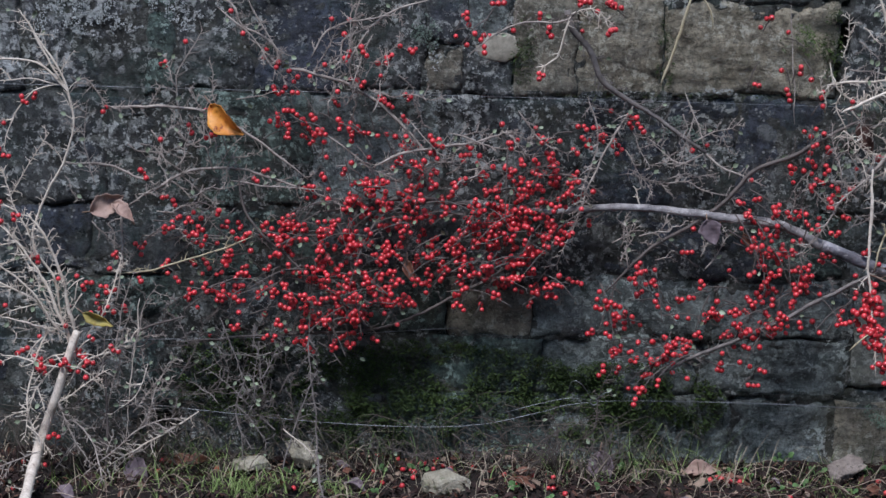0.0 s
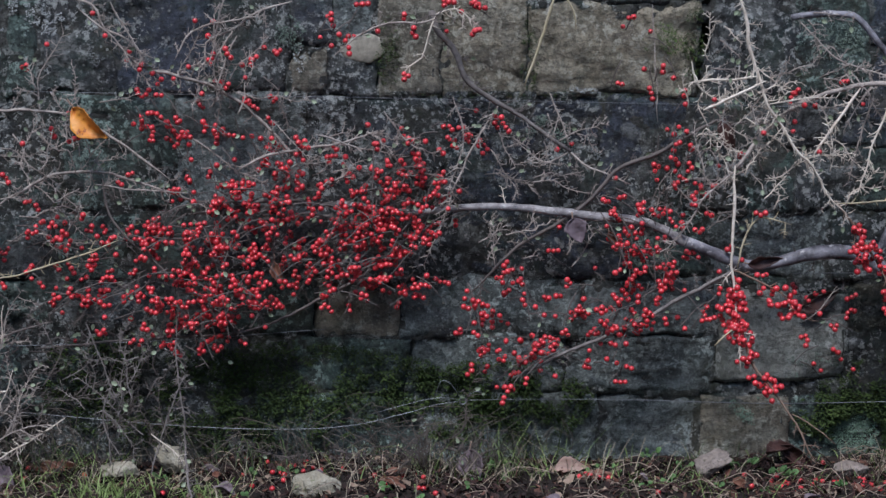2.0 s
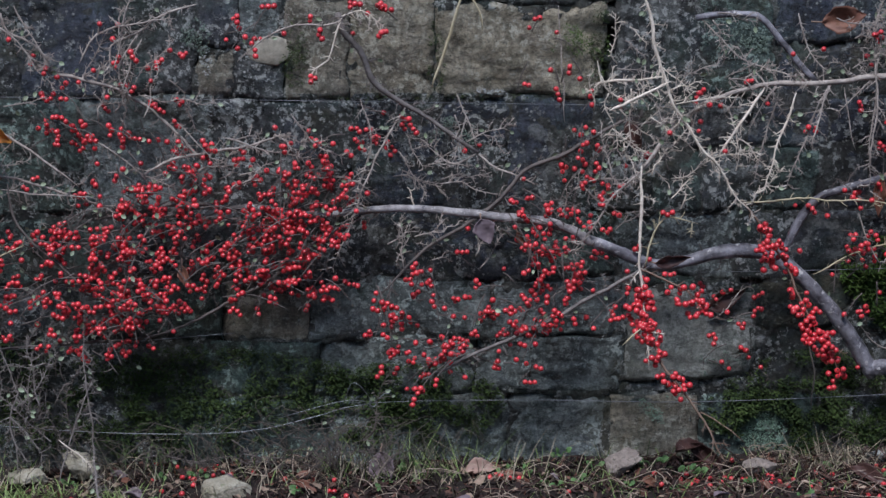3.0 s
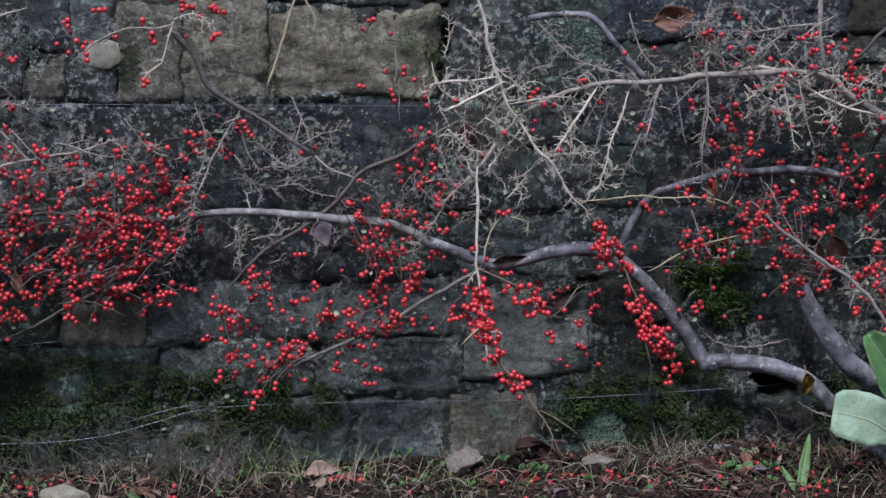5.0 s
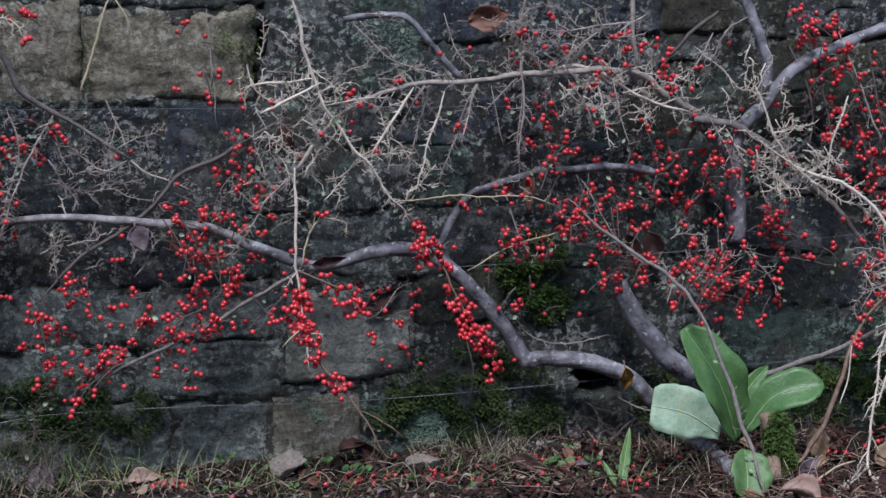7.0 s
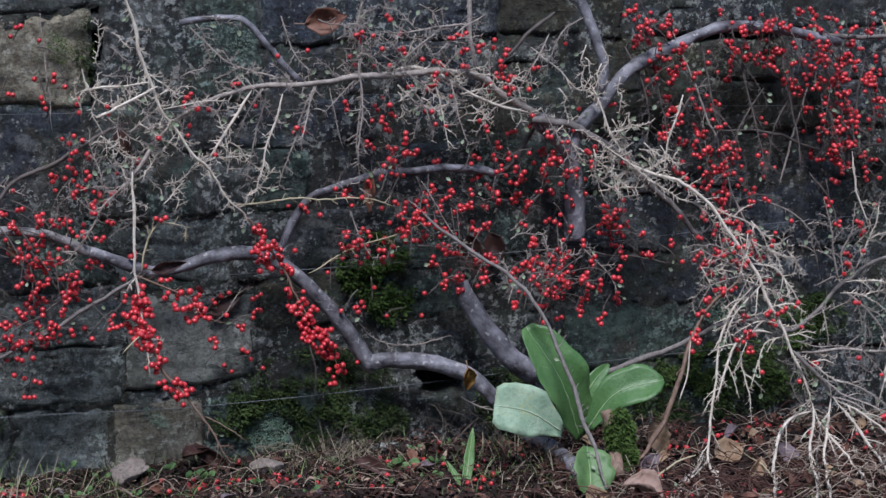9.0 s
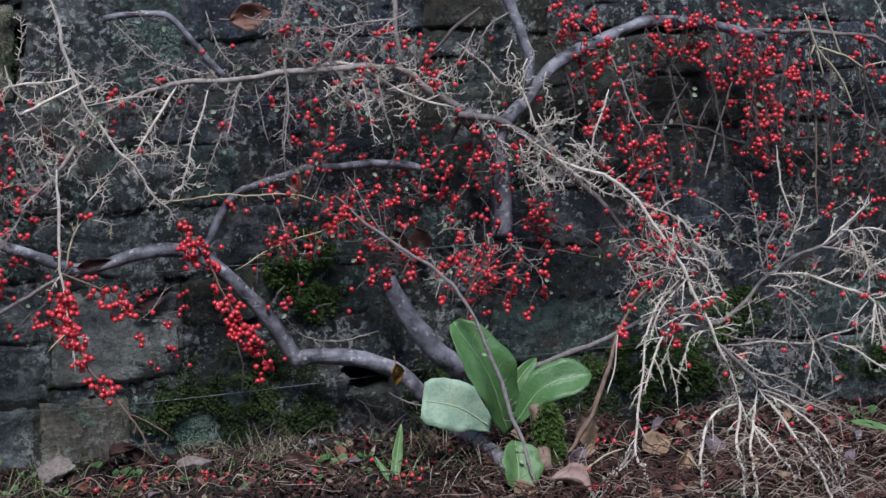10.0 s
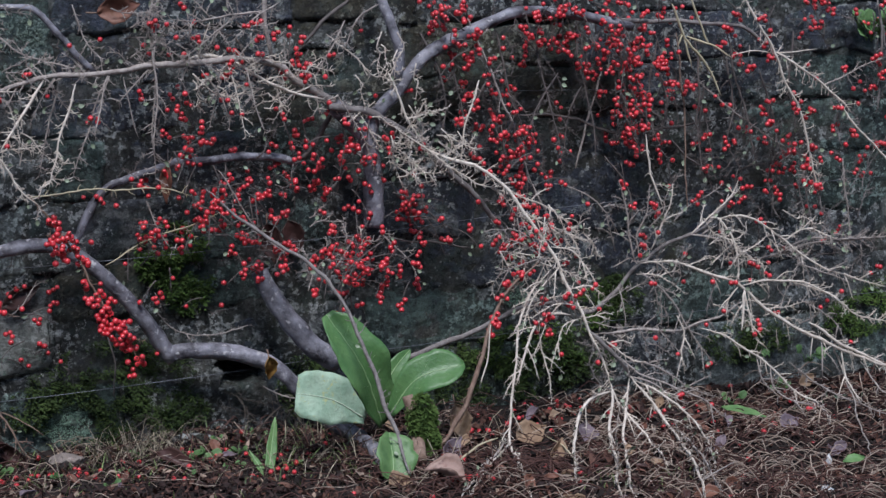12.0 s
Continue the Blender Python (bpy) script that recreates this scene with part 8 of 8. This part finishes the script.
hay = Shape()
for x, y, spread, count in ((0.1, 2.22, 0.12, 80), (0.3, 2.22, 0.1, 70), (-0.2, 2.2, 0.15, 110), (0.7, 2.25, 0.03, 80), (0.5, 2.2, 0.12, 26), (0.72, 2.17, 0.1, 14), (0.88, 2.12, 0.08, 40), (1.02, 2.05, 0.09, 30), (1.3, 2.15, 0.2, 40)):
    for _ in range(count):
        u, w = rng.gauss(x, spread), min(2.27, rng.gauss(y, 0.04))
        a, size = rng.uniform(0, math.tau), rng.uniform(0.025, 0.09)
        way = Vector((math.cos(a), 0.5 * math.sin(a), 0)) * size
        b = Vector((u, w, ground_height(u, w)))
        end = b + way
        end.y = min(end.y, 2.285)
        bow = (b + end) * 0.5 + Vector((rng.uniform(-0.2, 0.2), 0, rng.uniform(0.05, 0.5))) * size
        blade(hay, curve([b, bow, end + Vector((0, 0, rng.uniform(0, 0.5) * size if rng.random() < 0.3 else 0.004))], size / 6), rng.uniform(0.0006, 0.0012), Vector((-math.sin(a), math.cos(a), 0.2)))
tagged(part("withered_grass", hay, STRAW), "withered arching grass stems in the litter", "grass", kind="stuff")


def dead_tangle(spots, label):
    """Matted dead stems that climb against the foot of the wall."""
    s = Shape()
    for x, spread, count, high in spots:
        for _ in range(count):
            u = rng.gauss(x, spread)
            b = Vector((u, rng.uniform(2.2, 2.28), ground_height(u, 2.25)))
            size = high * rng.uniform(0.4, 1.1)
            top = b + Vector((rng.gauss(0, 0.6) * size, rng.uniform(-0.2, 0.1) * size, size))
            mid = b.lerp(top, 0.5) + Vector((rng.gauss(0, 0.25), rng.uniform(-0.2, 0.05), rng.uniform(0, 0.3))) * size
            line = [p if p.y < 2.283 else Vector((p.x, 2.283, p.z)) for p in curve([b, mid, top, top + Vector((rng.gauss(0, 0.4), 0, rng.uniform(-0.5, 0.1))) * size], 0.01)]
            tube(s, line, rng.uniform(0.0004, 0.0007), 0.0003, 4)
    return tagged(part("dead_stems", s, DRY_STEM), label, "litter", kind="stuff")


dead_tangle([(0.05, 0.05, 30, 0.06), (0.13, 0.04, 45, 0.08), (0.2, 0.05, 16, 0.07), (-0.33, 0.06, 90, 0.08), (-0.12, 0.07, 50, 0.06), (-0.42, 0.05, 50, 0.07), (0.72, 0.03, 20, 0.04), (0.88, 0.05, 26, 0.06), (0.99, 0.06, 30, 0.06)], "matted brown dead stems against the foot of the wall")


def strew(material, count, lo, hi, thick, colour):
    """Bent dead stalks strewn over the ground, in loose drifts."""
    s = Shape()
    for _ in range(count):
        x, y = rng.uniform(lo, hi), 2.3 - 0.62 * rng.random() ** 1.2
        if noise.noise((x * 8, y * 8, thick * 9000)) < rng.uniform(-0.5, 0.25) or (y > 2.1 and rng.random() < 0.5):
            continue
        a, size = rng.uniform(0, math.tau), rng.uniform(0.012, 0.07)
        d = Vector((math.cos(a), 0.85 * math.sin(a), 0)) * size
        b = Vector((x, y, ground_height(x, y) + rng.uniform(0.0, 0.012)))
        if (b + d).y > 2.285:
            continue
        side = Vector((-d.y, d.x, 0)) * rng.gauss(0, 0.22)
        rise = Vector((0, 0, size * rng.uniform(0.0, 0.3)))
        line = curve([b, b + d * 0.35 + side + rise, b + d * 0.7 + side * rng.uniform(-0.5, 1.2) + rise * rng.random(), b + d], size / 5)
        tube(s, line, thick * rng.uniform(0.6, 1.3), thick * 0.5, 4)
    return tagged(part("stalk_litter", s, material), colour, "litter", kind="stuff")


strew(LITTER, 5200, 0.95, 2.0, 0.0008, "reddish brown dead stalks littering the ground")
strew(LITTER, 900, -0.7, 0.95, 0.0006, "reddish brown dead stalks littering the ground")
strew(PALE_LITTER, 2300, 1.0, 2.0, 0.0007, "bleached dead stalks littering the ground")
strew(PALE_LITTER, 1500, 1.2, 2.0, 0.0008, "bleached dead stalks littering the ground")
strew(PALE_LITTER, 1500, -0.7, 1.0, 0.0006, "bleached dead stalks littering the ground")


def fragments(material, count, small, large, label, lo=-0.7, hi=2.0, depth=0.6, beyond=False):
    """Torn, bent bits of dead leaf lying at all angles."""
    s = Shape()
    for _ in range(count):
        x, y = rng.uniform(lo, hi), 2.29 - depth * rng.random() ** 1.15
        if beyond and -0.7 < x < 2.0 and y > 1.75:
            continue
        if noise.noise((x * 11, y * 11, large * 900)) < rng.uniform(-0.5, 0.2):
            continue
        size = rng.uniform(small, large)
        d = Vector((rng.uniform(-1, 1), rng.uniform(-1, 1), rng.uniform(-0.7, 0.7))).normalized() * size
        e = d.cross(Vector((rng.uniform(-0.7, 0.7), rng.uniform(-0.7, 0.7), 1))).normalized() * size * rng.uniform(0.3, 0.75)
        u = d.cross(e).normalized() * size * rng.uniform(-0.5, 0.5)
        b = Vector((x, y, ground_height(x, y) + size * 0.35 + rng.uniform(0.0, 0.006)))
        verts = [b - d, b - e * 0.8 - d * 0.3 + u, b + e - d * 0.2 + u * 0.7, b, b - e * rng.uniform(0.4, 1) + d * 0.5 + u, b + e * rng.uniform(0.3, 1) + d * 0.4 + u, b + d + u * 0.4]
        if max(v.y for v in verts) > 2.29:
            continue
        s.add([tuple(v) for v in verts], [(0, 1, 3), (0, 3, 2), (1, 4, 3), (3, 5, 2), (3, 4, 6), (3, 6, 5)])
    return tagged(part("leaf_crumbs", s, material, smooth=False), label, "litter", kind="stuff")


fragments(CRUMB, 17000, 0.002, 0.006, "dark rotting leaf fragments on the ground")
fragments(CRUMB, 500, 0.004, 0.008, "dark rotting leaf fragments on the ground")
fragments(RUST_BITS, 2600, 0.002, 0.007, "rusty leaf fragments on the ground")
fragments(RUST_BITS, 2200, 0.003, 0.01, "rusty leaf fragments on the ground", 1.0)
fragments(CRUMB, 5000, 0.003, 0.008, "dark rotting leaf fragments on the ground", 1.0)
fragments(CRUMB, 5000, 0.002, 0.006, "dark rotting leaf fragments on the ground", -0.6, 1.0, 0.24)
fragments(RUST_BITS, 900, 0.002, 0.006, "rusty leaf fragments on the ground", -0.6, 1.0, 0.24)
fragments(TAN_BITS, 500, 0.002, 0.007, "tan leaf fragments on the ground", -0.6, 1.0, 0.24)
fragments(CRUMB, 9000, 0.006, 0.016, "dark rotting leaf fragments on the ground", -2.4, 3.6, 1.9, True)
fragments(RUST_BITS, 2500, 0.006, 0.014, "rusty leaf fragments on the ground", -2.4, 3.6, 1.9, True)
fragments(TAN_BITS, 800, 0.002, 0.009, "tan leaf fragments on the ground")

fragments(CRUMB, 5000, 0.002, 0.0055, "dark rotting leaf fragments on the ground", 0.55, 1.1, 0.5)
fragments(RUST_BITS, 900, 0.003, 0.008, "rusty leaf fragments on the ground", 0.55, 1.1, 0.5)
fragments(TAN_BITS, 350, 0.003, 0.008, "tan leaf fragments on the ground", 0.55, 1.1, 0.5)
strew(LITTER, 1200, 0.5, 1.1, 0.0007, "reddish brown dead stalks littering the ground")
strew(PALE_LITTER, 350, 0.5, 1.1, 0.0006, "bleached dead stalks littering the ground")

fallen = Shape()
drops = [(rng.uniform(-0.6, 1.9), 2.28 - 0.5 * rng.random() ** 1.3) for _ in range(120)]
for x, y, spread, count in ((-0.02, 2.25, 0.03, 12), (0.1, 2.22, 0.03, 9), (0.33, 2.22, 0.03, 8), (0.55, 2.21, 0.025, 18), (0.62, 2.19, 0.02, 10), (0.7, 2.2, 0.03, 10), (0.79, 2.2, 0.02, 7), (0.87, 2.15, 0.02, 10), (0.83, 2.12, 0.02, 5), (1.0, 1.99, 0.012, 9), (1.02, 2.06, 0.03, 9), (1.15, 1.95, 0.03, 7), (1.1, 2.19, 0.04, 16), (1.22, 2.2, 0.03, 18), (1.35, 2.16, 0.05, 16), (1.45, 2.05, 0.06, 8), (1.6, 2.15, 0.06, 8), (1.3, 1.9, 0.05, 5)):
    drops += [(rng.gauss(x, spread), min(2.28, rng.gauss(y, spread * 0.8))) for _ in range(count)]
for x, y in drops:
    r = rng.uniform(0.0026, 0.0034)
    p = Vector((x, y, ground_height(x, y) + r * 0.6 + rng.uniform(0, 0.006)))
    turn = Euler((rng.uniform(0, 6), rng.uniform(0, 6), 0)).to_matrix() * r
    k = len(fallen.v)
    fallen.v += [tuple(turn @ v + p) for v in unit]
    fallen.f += [tuple(i + k for i in face) for face in BERRY_SHAPE.f]
    fallen.m += BERRY_SHAPE.m
tagged(part("fallen_berries", fallen, [BERRY, CALYX]), "red berries fallen among the litter", "berries", kind="stuff")
